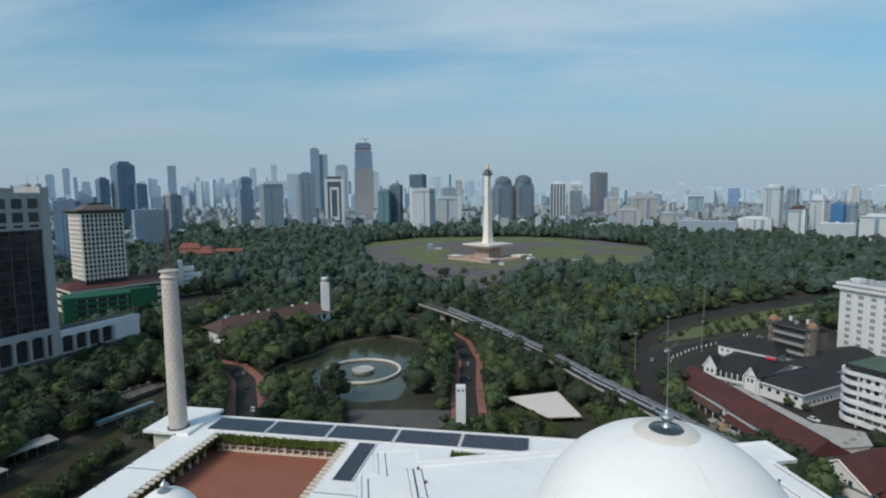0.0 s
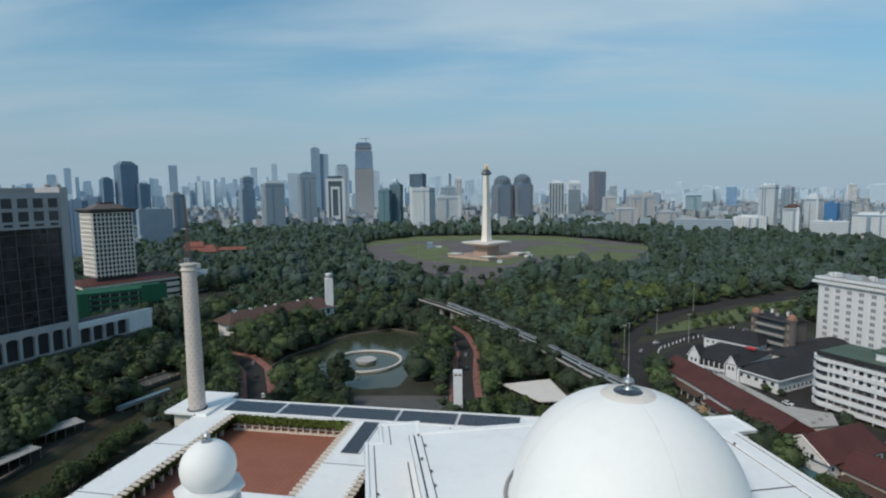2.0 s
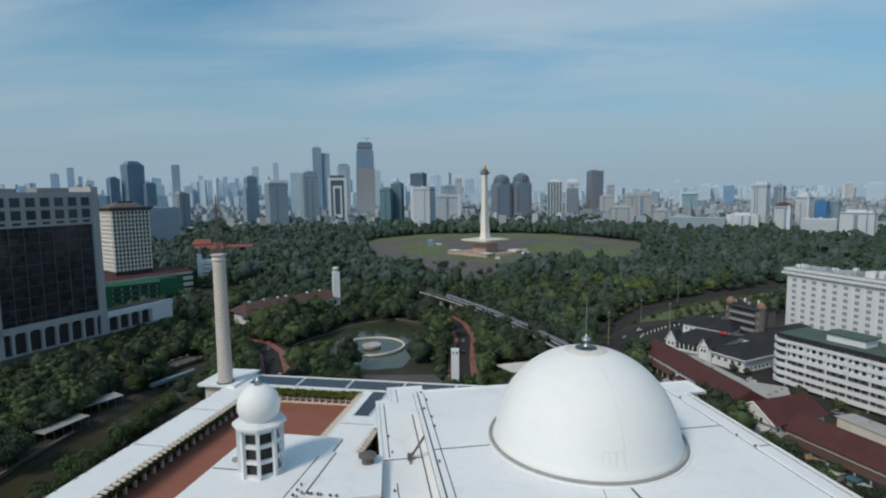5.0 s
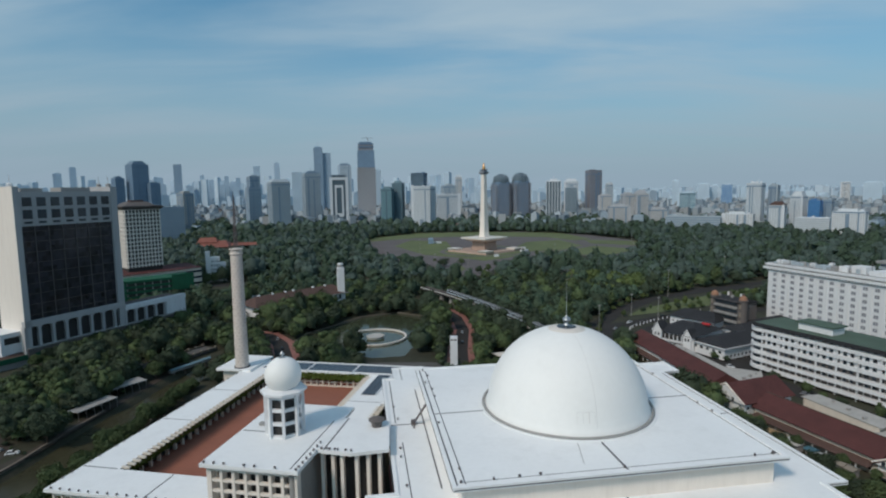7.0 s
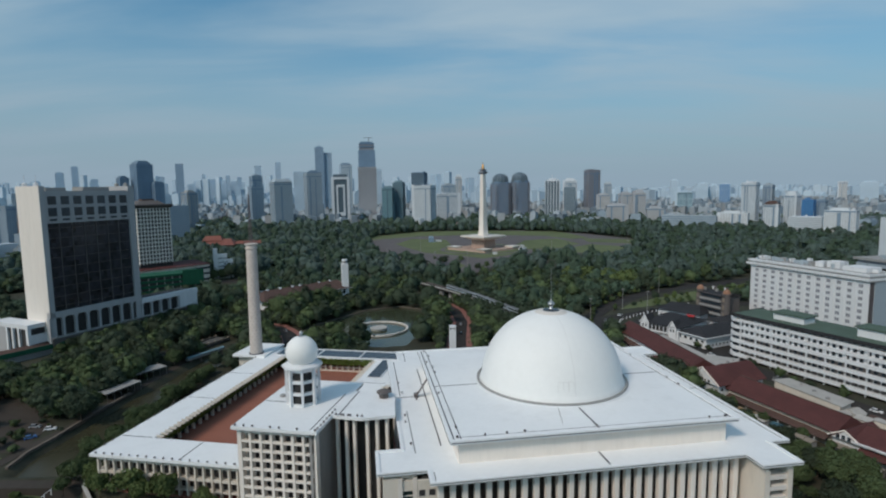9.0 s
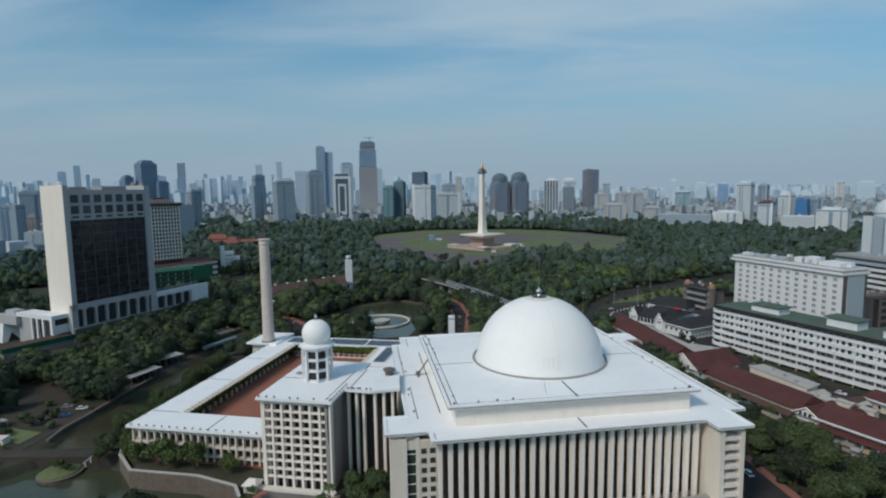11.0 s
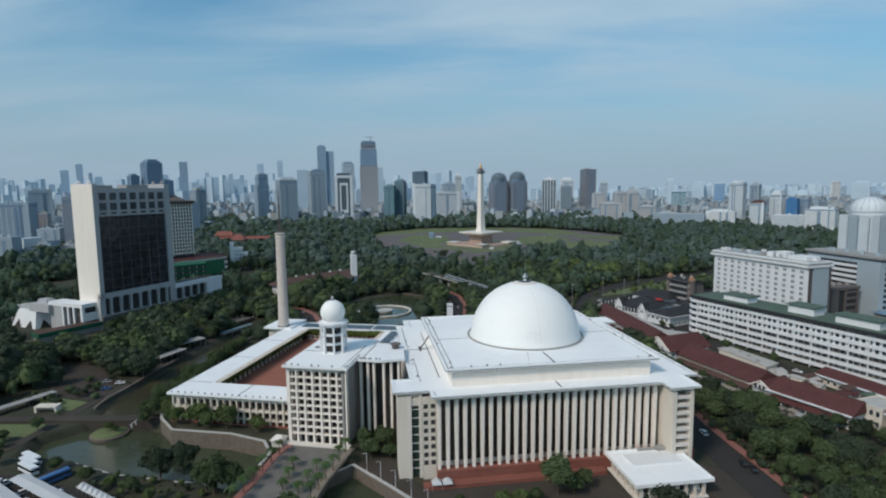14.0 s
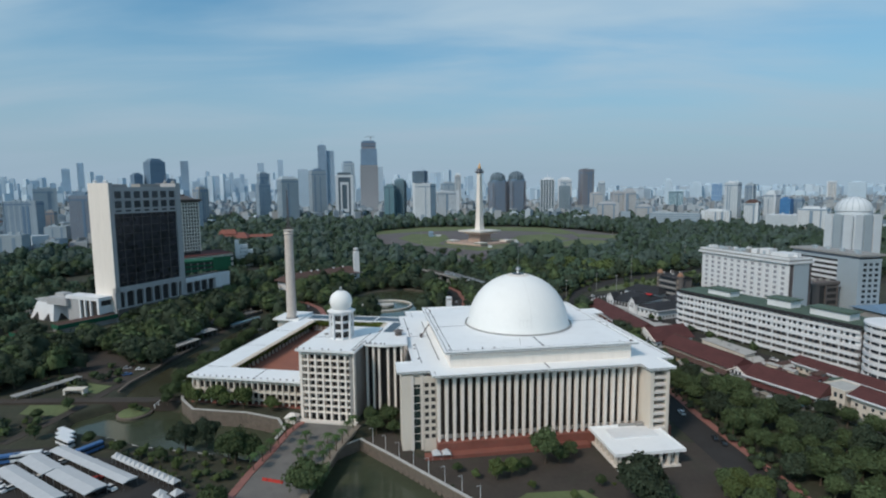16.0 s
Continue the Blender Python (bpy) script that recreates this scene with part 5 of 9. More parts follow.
part("arcade_ledge", Mesh().box(0, HL + 48, -2.0, 1.2, 9.0, 9.8), GREYWALL, hotel)
lodge = part("lodge_roof", Mesh().box(-10.5, 0, 4, 40, 17.0, 19.6), WHITE, hotel, "deep pale roof slab of the corner lodge")
part("lodge_wall", Mesh().box(-10.0, -1.0, 25.6, 39, 0, 17), SHADED_FRAME, lodge)
part("lodge_front", Mesh().box(-8.6, 0, 4.2, 5.2, 0, 13), WHITE, lodge)
for v, w in ((4, 2.2), (12.5, 1.6), (18.5, 1.6), (24.0, 1.6)):
    part("lodge_pier", Mesh().box(-10.5, -9.25 if v > 4 else -8.6, v, v + w, 0, 17), WHITE, lodge)
part("lodge_core", Mesh().box(-9.2, -0.3, 5.2, 25, 0, 17), SHADE, hotel)
part("lodge_terrace", Mesh().box(-13, -2, 36, 58, 12, 17.5).box(-9, -3, 44, 54, 17.5, 20), SHADED_FRAME, hotel, "stepped pale terrace block")
plant = Mesh().box(8, 20, 6, 16, 98, 100.6).box(30, 48, 5, 15, 98, 101)
part("roof_plant", plant, GREYWALL, hotel)
for u, v in ((1.6, 4), (1.6, 15), (HL - 1.6, 5), (HL - 1.6, 14)):
    part("roof_dish", Mesh().lathe([(1.4, 101.5), (1.5, 103.0), (0.7, 103.6)], 10, u, v).bar((u, v, 103.6), (u, v, 108), 0.12), GREYWALL if u > 9 else WHITE, hotel)
# white folded pavilions beside it: leaning walls round a flat top, with pointed openings
for x, y, w, d, h, deg in ((-335, 168, 26, 30, 12.5, 66), (-366, 188, 18, 18, 9.5, 50)):
    pav = thing("folded_pavilion", "white pavilion with leaning facets, pointed openings and a flat top", "pavilion", pose(x, y, 0, 0, 0, deg), group="folded pavilions")
    lean = [(-w / 2, -d / 2), (w / 2, -d / 2), (w / 2, d / 2), (-w / 2, d / 2)]
    part("shell", Mesh().prism(lean, 0, h, top=[(a * 0.72, b * 0.72) for a, b in lean]), WHITE, pav)
    part("flat_top", Mesh().prism([(a * 0.66, b * 0.66) for a, b in lean], h, h + 0.3), COPING, pav, "weathered flat top")
    for s in (-1, 1):
        for c in (-0.24, 0.24):
            part("pointed_opening", Mesh().add([(w * (c - 0.14), s * (d / 2 + 0.25), 0), (w * (c + 0.14), s * (d / 2 + 0.25), 0), (w * c, s * (d / 2 * (1 - 0.28 * 0.45) + 0.25), h * 0.45), (w * (c - 0.14), s * (d / 2 - 1), 0), (w * (c + 0.14), s * (d / 2 - 1), 0)], [(0, 1, 2), (3, 0, 2), (1, 4, 2)]), SHADE, pav)
            part("pointed_opening", Mesh().add([(s * (w / 2 + 0.25), d * (c - 0.14), 0), (s * (w / 2 + 0.25), d * (c + 0.14), 0), (s * (w / 2 * (1 - 0.28 * 0.45) + 0.25), d * c, h * 0.45), (s * (w / 2 - 1), d * (c - 0.14), 0), (s * (w / 2 - 1), d * (c + 0.14), 0)], [(0, 1, 2), (3, 0, 2), (1, 4, 2)]), SHADE, pav)
for x, y, w, d, h, deg in ((-284, 143.5, 62, 8, 6.0, 61.8), (-309, 104, 13, 12, 5.0, 61.8)):
    sh = thing("service_shed", "low green-edged service shed under trees", "shed", pose(x, y, 0, 0, 0, deg), group="sheds by the hotel")
    part("shed_wall", Mesh().box(-w / 2, w / 2, -d / 2, d / 2, 0, h), GREYWALL, sh)
    part("shed_roof", Mesh().gable(-w / 2 - 0.6, w / 2 + 0.6, -d / 2 - 0.6, d / 2 + 0.6, h, h + 1.6), BROWNROOF, sh)
    part("shed_fascia", Mesh().box(-w / 2 - 0.7, w / 2 + 0.7, -d / 2 - 0.95, -d / 2 - 0.65, h - 2.4, h + 0.4), GREENNET, sh, "bright green fascia")
    part("gable_fascia", Mesh().box(-w / 2 - 1.0, -w / 2 - 0.7, -d / 2 - 0.9, d / 2 + 0.6, h - 2.4, h + 0.4), GREENNET, sh, "bright green fascia")

# ---- white gridded office with a tiled cap, and its neighbours ----
grid = thing("gridded_office", "white gridded office tower with an overhanging cornice and brown roof", "tower", pose(-348.2, 381.2, 0, 0, 0, 52))
GW, GD, GH = 31.5, 29, 82
part("core", Mesh().box(-GW / 2, GW / 2, -GD / 2, GD / 2, 0, GH), SHADE, grid)
for k in range(15):
    z = 28 + (GH - 28) * k / 14
    part("floor_band", Mesh().box(-GW / 2 - 0.8, GW / 2 + 0.8, -GD / 2 - 0.8, GD / 2 + 0.8, z - 0.5, z + 0.5), WARMWHITE, grid)
pr = Mesh().box(-0.38, 0.38, -0.75, 0.75, 26, GH).data("pier", WARMWHITE)
for i in range(11):
    for v in (-GD / 2 - 0.35, GD / 2 + 0.35):
        part("pier", pr, None, grid, at=pose(-GW / 2 + GW * i / 10, v, 0))
for i in range(1, 9):
    for v in (-GW / 2 - 0.35, GW / 2 + 0.35):
        part("pier", pr, None, grid, at=pose(v, -GD / 2 + GD * i / 9, 0))
part("cornice", Mesh().prism([(-GW / 2 - 1, -GD / 2 - 1), (GW / 2 + 1, -GD / 2 - 1), (GW / 2 + 1, GD / 2 + 1), (-GW / 2 - 1, GD / 2 + 1)], GH, GH + 2.6, top=[(-GW / 2 - 4, -GD / 2 - 4), (GW / 2 + 4, -GD / 2 - 4), (GW / 2 + 4, GD / 2 + 4), (-GW / 2 - 4, GD / 2 + 4)]).box(-GW / 2 - 2.6, GW / 2 + 2.6, -GD / 2 - 2.6, GD / 2 + 2.6, GH + 2.6, GH + 3.6), BROWNCLAD, grid, "wide brown cornice")
part("tiled_cap", Mesh().prism([(-14, -11), (14, -11), (14, 11), (-14, 11)], GH + 3.6, GH + 7.4, top=[(-8, -6), (8, -6), (8, 6), (-8, 6)]), BROWNCLAD, grid)
part("cap_lantern", Mesh().box(-6, 6, -4, 4, GH + 7.4, GH + 9.0), BROWNROOF, grid)
part("podium", Mesh().box(-30, 50, -24, 22, 0, 21), CREAM, grid, "long cream podium")
part("podium_roof", Mesh().gable(-31, 51, -25, 23, 21, 24.5, hip=6), REDROOF, grid)
for k in range(3):
    part("podium_band", Mesh().box(-30.3, 50.3, -24.3, 22.3, 4 + 6 * k, 6.2 + 6 * k), GLASS, grid)
low = thing("white_flats", "small white block of flats with stepped roofs", "building", pose(-300, 441, 0, 0, 0, 30) @ Matrix.Diagonal((0.42, 0.42, 1.05, 1)))
part("flats_wall", Mesh().box(-12, 12, -8, 8, 0, 26).box(-22, -12, -6, 6, 0, 32).box(12, 26, -7, 7, 0, 20), WHITE, low)
wn = Mesh().box(-0.9, 0.9, -0.15, 0.05, 0, 1.5).data("flat_window", GLASS)
for i in range(6):
    for k in range(5):
        part("flat_window", wn, None, low, at=pose(-9.5 + 3.8 * i, -8.0, 4 + 4.2 * k))
green = thing("netted_building", "unfinished building with green debris netting on its floors", "building", pose(-286, 322, 0, 0, 0, 42))
part("netted_frame", Mesh().box(-42, 16, -8.6, 14, 0, 24), SHADE, green, "solid core darkened for the shade on open floors")
for k in range(6):
    part("net_band", Mesh().box(-42.5, 16.5, -9.3, 14.3, 0.6 + 4.4 * k, 2.6 + 4.4 * k), GREENNET, green, "green netting along a floor edge")
for i in range(10):
    part("frame_post", Mesh().box(-42 + 6.4 * i, -41.2 + 6.4 * i, -9.0, -8.5, 0, 24.5), GREYWALL, green)
part("net_panel", Mesh().box(-1, 17, -10, -9.3, 13, 27), GREENNET, green)
part("net_panel", Mesh().box(-43.2, -36, -10, -9.3, 2, 25), GREENNET, green)
# ---- long brown-roofed hall with a square white tower ----
lh = thing("roofed_hall", "long brown-roofed hall with pale walls near the pond", "hall", pose(-159.2, 269.7, 0, 0, 0, 49))
part("hall_wall", Mesh().box(-37, 40, -10.6, 10, 0, 14.6), WHITE, lh)
part("hall_roof", Mesh().gable(-40, 42.5, -12.5, 12.5, 14.2, 20.2, hip=7), BROWNROOF, lh, "long hipped brown tile roof")
part("eaves_gutter", Mesh().box(-40, 42.5, -12.9, -12.5, 13.7, 14.3), GREYWALL, lh, "grey eaves gutter")
for i in range(15):
    for z in (3.0, 9.5):
        part("wall_bay", Mesh().box(-36 + 5 * i, -33.4 + 5 * i, -10.8, -10.6, z, z + 3.4), GLASS, lh)
for u in (-31, -20, -9, -2, 16, 27):
    part("roof_vent", Mesh().box(u, u + 1.5, -0.9, 0.7, 19.6, 20.9), WHITE, lh, "small pale ridge vent")
bt = thing("belfry", "slim white square tower with a lantern", "tower", pose(-128, 292.5, 0, 0, 0, 20))
part("shaft", Mesh().box(-2.7, 2.7, -2.7, 2.7, 0, 34.5), WHITE, bt)
part("lantern", Mesh().lathe([(2.3, 34.5), (2.3, 37.6), (2.6, 37.7), (2.2, 38.2)], 10), WHITE, bt)
part("lantern_gap", Mesh().lathe([(2.36, 35.2), (2.36, 36.8)], 10), GREYWALL, bt)
py = thing("white_pylon", "plain square white pylon standing among trees", "pylon", pose(-32.8, 109.5, 0, 0, 0, 0))
part("shaft", Mesh().box(-1.75, 1.75, -1.5, 1.5, 0, 26.0), WHITE, py)
for x in (-0.8, 0.8):
    part("slot", Mesh().box(x - 0.45, x + 0.45, -1.58, -1.5, 24.3, 25.0), SHADE, py)
rt = thing("red_pavilion", "wide red-roofed pavilion in the park", "pavilion", pose(-440, 743, 0, 0, 0, 10))
part("pavilion_wall", Mesh().box(-24, 24, -12, 12, 0, 10), CREAM, rt)
part("pavilion_roof", Mesh().gable(-30, 30, -22, 22, 10, 19, hip=10).gable(-24, 8, -9, 9, 17, 24.5, hip=4).gable(28, 84, -9, 9, 11, 15, hip=3), material("orange_tiles", (0.215, 0.078, 0.058), 0.8, var=0.3), rt, "stepped orange-red tile roofs")
fan = thing("fan_canopy", "pale fan-shaped flat canopy among trees", "canopy", pose(0, 0, 0))
part("canopy_slab", Mesh().prism([(3, 136), (17, 137), (12, 165), (-12, 158)], 2.6, 3.2), MARBLE, fan)
for x, y in ((5, 139), (15, 140), (10, 161), (-8, 157)):
    part("canopy_post", Mesh().bar((x, y, 0), (x, y, 2.6), 0.25), MARBLE, fan)

# low park houses showing among the trees
PARK_HOUSES = [(-247, 482, -45), (-118, 404, -8), (-247, 344, 30), (-204, 318, 12)]
for k, (x, y, deg) in enumerate(PARK_HOUSES):
    w, d = 15 + (k * 7) % 9, 7 + k % 3
    t = thing("park_house", "low white-walled park house under a shallow roof", "house", pose(x, y, 0, 0, 0, deg), group="park houses")
    part("wall", Mesh().box(-w / 2, w / 2, -d / 2, d / 2, 0, 4.6), WHITE, t)
    part("roof", Mesh().gable(-w / 2 - 0.8, w / 2 + 0.8, -d / 2 - 0.8, d / 2 + 0.8, 4.6, 6.4 + k % 2, hip=2.0), (PALEGREY, BROWNROOF, WHITETWR)[k % 3], t)
    for i in range(4):
        part("window", Mesh().box(-w / 2 + 1.5 + i * (w - 4) / 3, -w / 2 + 2.7 + i * (w - 4) / 3, -d / 2 - 0.1, -d / 2, 1.2, 3.2), GLASS, t)

# ---- railway viaduct ----
via = thing("railway_viaduct", "grey concrete railway viaduct on piers", "viaduct")
VL = VIADUCT = [(60, 85), (41.5, 128), (29.5, 155), (11.5, 203), (-12.5, 256), (-38, 302), (-64, 341)]
part("deck", Mesh().ribbon(VL, 6.6, 7.6, 9.0), ASPHALT, via)
part("parapet", Mesh().ribbon(VL, 0.35, 9.0, 9.9, off=3.1), COPING, via)
part("parapet", Mesh().ribbon(VL, 0.35, 9.0, 9.9, off=-3.1), BROWNCLAD, via)
for o in (-2.6, -1.1, 1.1, 2.6):
    part("rail", Mesh().ribbon(VL, 0.16, 9.0, 9.25, off=o), DARKSTEEL, via)
for i in range(len(VL) - 1):
    for t in (0.0, 0.33, 0.66):
        x, y = VL[i][0] + t * (VL[i + 1][0] - VL[i][0]), VL[i][1] + t * (VL[i + 1][1] - VL[i][1])
        part("pier", Mesh().obox(x, y, 2.0, 5.0, -0.5, 7.6, 25), GREYWALL, via)
        part("mast", Mesh().bar((x, y, 9), (x, y, 15), 0.12, r2=0.07), DARKSTEEL, via)

# a standing train on the far track
SILVER = material("brushed_train_roof", (0.15, 0.16, 0.17), 0.7, metal=0.0, var=0.15, scale=0.4)


def along(line, dist, off):
    """Place and heading at a distance along a plan line, set off to one side."""
    for (x0, y0), (x1, y1) in zip(line, line[1:]):
        ln = math.hypot(x1 - x0, y1 - y0)
        if dist <= ln:
            ux, uy = (x1 - x0) / ln, (y1 - y0) / ln
            return x0 + ux * dist - uy * off, y0 + uy * dist + ux * off, math.degrees(math.atan2(uy, ux))
        dist -= ln


train = thing("commuter_train", "long silver commuter train standing on the viaduct", "train", pose(0, 0, 9.0))
coach = Mesh().box(-9.7, 9.7, -1.35, 1.35, 0.9, 3.3).data("carriage", PALEGREY)
cap = Mesh().prism([(-9.7, -1.35), (9.7, -1.35), (9.7, 1.35), (-9.7, 1.35)], 3.3, 3.75, top=[(-9.6, -0.8), (9.6, -0.8), (9.6, 0.8), (-9.6, 0.8)]).data("carriage_roof", SILVER)
glazing = Mesh().box(-9.2, 9.2, -1.38, 1.38, 2.0, 2.9).data("window_band", GLASS)
under = Mesh().box(-1.6, 1.6, -1.1, 1.1, 0.25, 0.9).data("bogie", DARKSTEEL)
unit = Mesh().box(-2, 2, -0.7, 0.7, 3.75, 4.1).data("cooling_unit", SILVER)
for i in range(12):
    x, y, deg = along(VL, 14 + 20.3 * i, -1.4)
    c = part("carriage", coach, None, train, at=pose(x, y, 0, 0, 0, deg))
    part("carriage_roof", cap, None, c, "silver roof with sloping shoulders")
    part("window_band", glazing, None, c)
    for s in (-1, 1):
        part("bogie", under, None, c, at=pose(7 * s, 0, 0))
        part("cooling_unit", unit, None, c, at=pose(4 * s, 0, 0))

# ---- canal bridge behind the arcade ----
br = thing("canal_bridge", "old low bridge with pale parapets over the canal", "bridge", pose(-193, 158, 0, 0, 0, 67))
part("deck", Mesh().box(-22, 22, -5.5, 5.5, 0.6, 1.6), PAVING, br)
for s in (-5.6, 5.0):
    part("parapet", Mesh().box(-22, 22, s, s + 0.6, 1.6, 2.6), STONE, br)
    for i in range(9):
        part("parapet_post", Mesh().box(-21.6 + 5.2 * i, -20.6 + 5.2 * i, s - 0.2, s + 0.8, 1.6, 3.2), TAN, br)
for s in (-14, 0, 14):
    part("pier", Mesh().box(s - 1, s + 1, -5, 5, -3.6, 0.6), STONE, br)

pb = thing("pipe_bridge", "long low grey-green covered pipe crossing beside the old bridge", "bridge", pose(-179.5, 142.5, 0, 0, 0, 66))
part("pipe_cover", Mesh().gable(-13, 13, -1.4, 1.4, 2.4, 3.0), TEAL2, pb)
part("pipe_casing", Mesh().box(-13, 13, -1.1, 1.1, 0.9, 2.4), GREYWALL, pb)
for s in (-11, -4, 4, 11):
    part("pipe_pier", Mesh().box(s - 0.5, s + 0.5, -0.9, 0.9, -3.6, 0.9), STONE, pb)

# ---- buildings on the north side: long white office, white hotel, brown block, banded block, domed tower ----
OFF = pose(124.5, 137.0, 0, 0, 0, -63.5)
off = thing("long_office", "long white office with floor bands, square windows and a green roof", "office", OFF)
OL, OD = 112.0, 21.0
part("core", Mesh().box(2, OL, 1.0, OD, 0, 24), SHADE, off)
part("roof", Mesh().box(-1, OL + 1, -1.4, OD + 0.6, 24.0, 25.4), GREENROOF, off, "weathered green roof")
part("roof_edge", Mesh().box(-1.2, OL + 1, -1.7, -1.4, 23.6, 25.5), BLACKROOF, off)
for k in range(6):
    part("floor_band", Mesh().box(0, OL, -0.9 if k > 2 else -1.7, 1.0, 1.5 + 3.9 * k, (3.2 if k > 2 else 2.9) + 3.9 * k), WHITE, off)
# lower three walls darkened: shade of the open balconies put into colour
for k in range(6):
    part("recess_wall", Mesh().box(1, OL, 0.4, 1.0, 3.2 + 3.9 * k, 5.3 + 3.9 * k if k < 5 else 24), WHITE if k > 2 else BROWNCLAD, off)
ow = Mesh().box(-0.8, 0.8, -0.1, 0.05, 0, 1.75).data("office_window", GLASS)
for i in range(36):
    for k in range(1, 6):
        part("office_window", ow, None, off, at=pose(3.5 + 3.0 * i, 0.38, 3.3 + 3.9 * k))
    part("post", Mesh().box(3.2 + 3.0 * i, 3.6 + 3.0 * i, -0.9, 0.2, 0, 24) if i % 3 == 0 else Mesh().box(3.3 + 3.0 * i, 3.5 + 3.0 * i, -1.0, -0.8, 3.2, 9.2), WHITE, off)
for k in range(6):
    part("round_balcony", Mesh().lathe([(6.4, 1.4 + 3.9 * k), (6.4, 3.2 + 3.9 * k)], 24, 1.0, 5.2), WHITE, off, "rounded end balcony")
part("round_core", Mesh().lathe([(5.4, 0), (5.4, 21)], 24, 1.0, 5.2), GLASS, off)
for x0, x1, y0, y1, h, m in ((18, 34, 5, 14, 3.4, GREENROOF), (58, 72, 6, 15, 4.2, WHITE), (84, 104, 4, 13, 3.8, GREENROOF)):
    hut = part("roof_house", Mesh().box(x0, x1, y0, y1, 25.4, 25.4 + h), WHITE, off)
    part("hut_roof", Mesh().box(x0 - 1, x1 + 1, y0 - 1, y1 + 1, 25.4 + h, 26.0 + h), GREENROOF, hut)
drum = thing("round_office", "round white office tower end with open floor bands", "office", pose(185.5, 28, 0))
part("core", Mesh().lathe([(11.5, 0), (11.5, 27)], 32), GLASS, drum)
for k in range(7):
    part("floor_band", Mesh().lathe([(13.2, 0.8 + 3.9 * k), (13.2, 2.6 + 3.9 * k)], 40), WHITE, drum)
part("roof", Mesh().lathe([(13.6, 27.6), (13.6, 28.6), (11, 29.2)], 40), WHITE, drum)
for k in range(16):
    a = 2 * math.pi * k / 16
    part("post", Mesh().bar((12.7 * math.cos(a), 12.7 * math.sin(a), 0), (12.7 * math.cos(a), 12.7 * math.sin(a), 27), 0.3), WHITE, drum)

WH = pose(172.5, 219.5, 0, 0, 0, -71.0)
wh = thing("white_hotel", "white hotel slab with paired windows, cornice and roof plant", "hotel", WH)
LW, DW = 82.0, 20.0
part("wall", Mesh().box(2, LW, 0, DW, 0, 41.3), WHITE, wh)
part("cornice", Mesh().box(-1, LW + 0.9, -1.6, DW + 1, 41.7, 43.0), WHITE, wh, "projecting white cornice")
# slot between the white bands, its shadow given as grey colour
part("cornice_slot", Mesh().box(1, LW + 1, -0.7, DW, 41.0, 41.7).box(0.5, LW, -0.3, DW, 43.0, 44.0), GREYWALL, wh, "cornice slot greyed for its shadow")
part("parapet", Mesh().box(0, LW + 0.6, -1.0, DW + 0.4, 44.0, 45.2), WHITE, wh, "white parapet band")
dent = Mesh().box(-0.35, 0.35, -1.3, -0.7, 41.0, 41.68).data("dentil", WHITE)
for i in range(46):
    part("dentil", dent, None, wh, at=pose(2.6 + 1.75 * i, 0, 0))
pw = Mesh().box(-1.15, -0.15, -0.12, 0.06, -0.1, 1.8).box(0.15, 1.15, -0.12, 0.06, -0.1, 1.8).data("paired_window", BROWNTWR)
pier = Mesh().box(-0.55, 0.55, -0.4, 0.05, 0, 40.9).data("pilaster", WHITE)
for i in range(12):
    for k in range(10):
        part("paired_window", pw, None, wh, at=pose(7 + 6.4 * i, -0.02, 4.6 + 3.66 * k))
    part("pilaster", pier, None, wh, at=pose(10.2 + 6.4 * i, 0, 0))
part("roof_deck", Mesh().box(2.5, LW - 1, 1.5, DW - 2, 45.2, 45.35), GREYWALL, wh, "grey roof deck")
for k in range(22):
    part("roof_unit", Mesh().obox(5 + (k * 17) % 74, 2.5 + (k * 11) % 15, 1.6 + k % 3, 1.4 + k % 2, 45.35, 46.4 + (k % 4) * 0.5, 15 * k), (PALEGREY, WHITE, GREYWALL)[k % 3], wh)
part("flank_wall", Mesh().box(LW, LW + 0.3, 0.4, DW - 0.4, 0, 41), DARKSTEEL, wh, "dark recessed strips of the flank")
# flank greyed against the white front: its shade is in the colour
part("flank_panel", Mesh().box(LW + 0.3, LW + 0.7, 3.4, DW - 3.0, 0, 41), PALEGREY, wh)
for x0, x1, y0, y1, h in ((30, 44, 5, 12, 1.8), (46, 50, 4, 10, 3.4), (52, 60, 6, 13, 4.2), (63, 77, 4, 16, 2.6), (4, 9, 4, 9, 2.2), (16, 22, 5, 10, 1.8)):
    part("roof_plant", Mesh().box(x0, x1, y0, y1, 45.2, 45.2 + h), WHITE if h > 2 else PALEGREY, wh)
for i in range(9):
    part("antenna", Mesh().bar((8 + 7.5 * i, 3 + (i % 3) * 7, 45.2), (8 + 7.5 * i, 3 + (i % 3) * 7, 48.5 + (i * 7) % 5), 0.12), DARKSTEEL, wh)

bb = thing("brown_block", "low brown-clad block with dark fins", "building", pose(229, 165, 0, 0, 0, 20))
part("core", Mesh().box(0, 26.6, 0, 15, 0, 22), SHADE, bb)
part("roof", Mesh().box(-1, 27.6, -1, 16, 22, 24), BROWNCLAD, bb)
for i in range(6):
    part("fin", Mesh().box(-0.8, 0, i * 2.75, i * 2.75 + 1.1, 0, 22), BROWNCLAD, bb)
for x0, x1 in ((0, 7.5), (13.5, 15), (25.4, 26.6)):
    part("fin", Mesh().box(x0, x1, -0.8, 0, 0, 22), BROWNCLAD, bb)
for k in range(5):
    part("band", Mesh().box(15, 25.4, -0.5, 0, 1 + 4.6 * k, 2.6 + 4.6 * k), BROWNCLAD, bb)
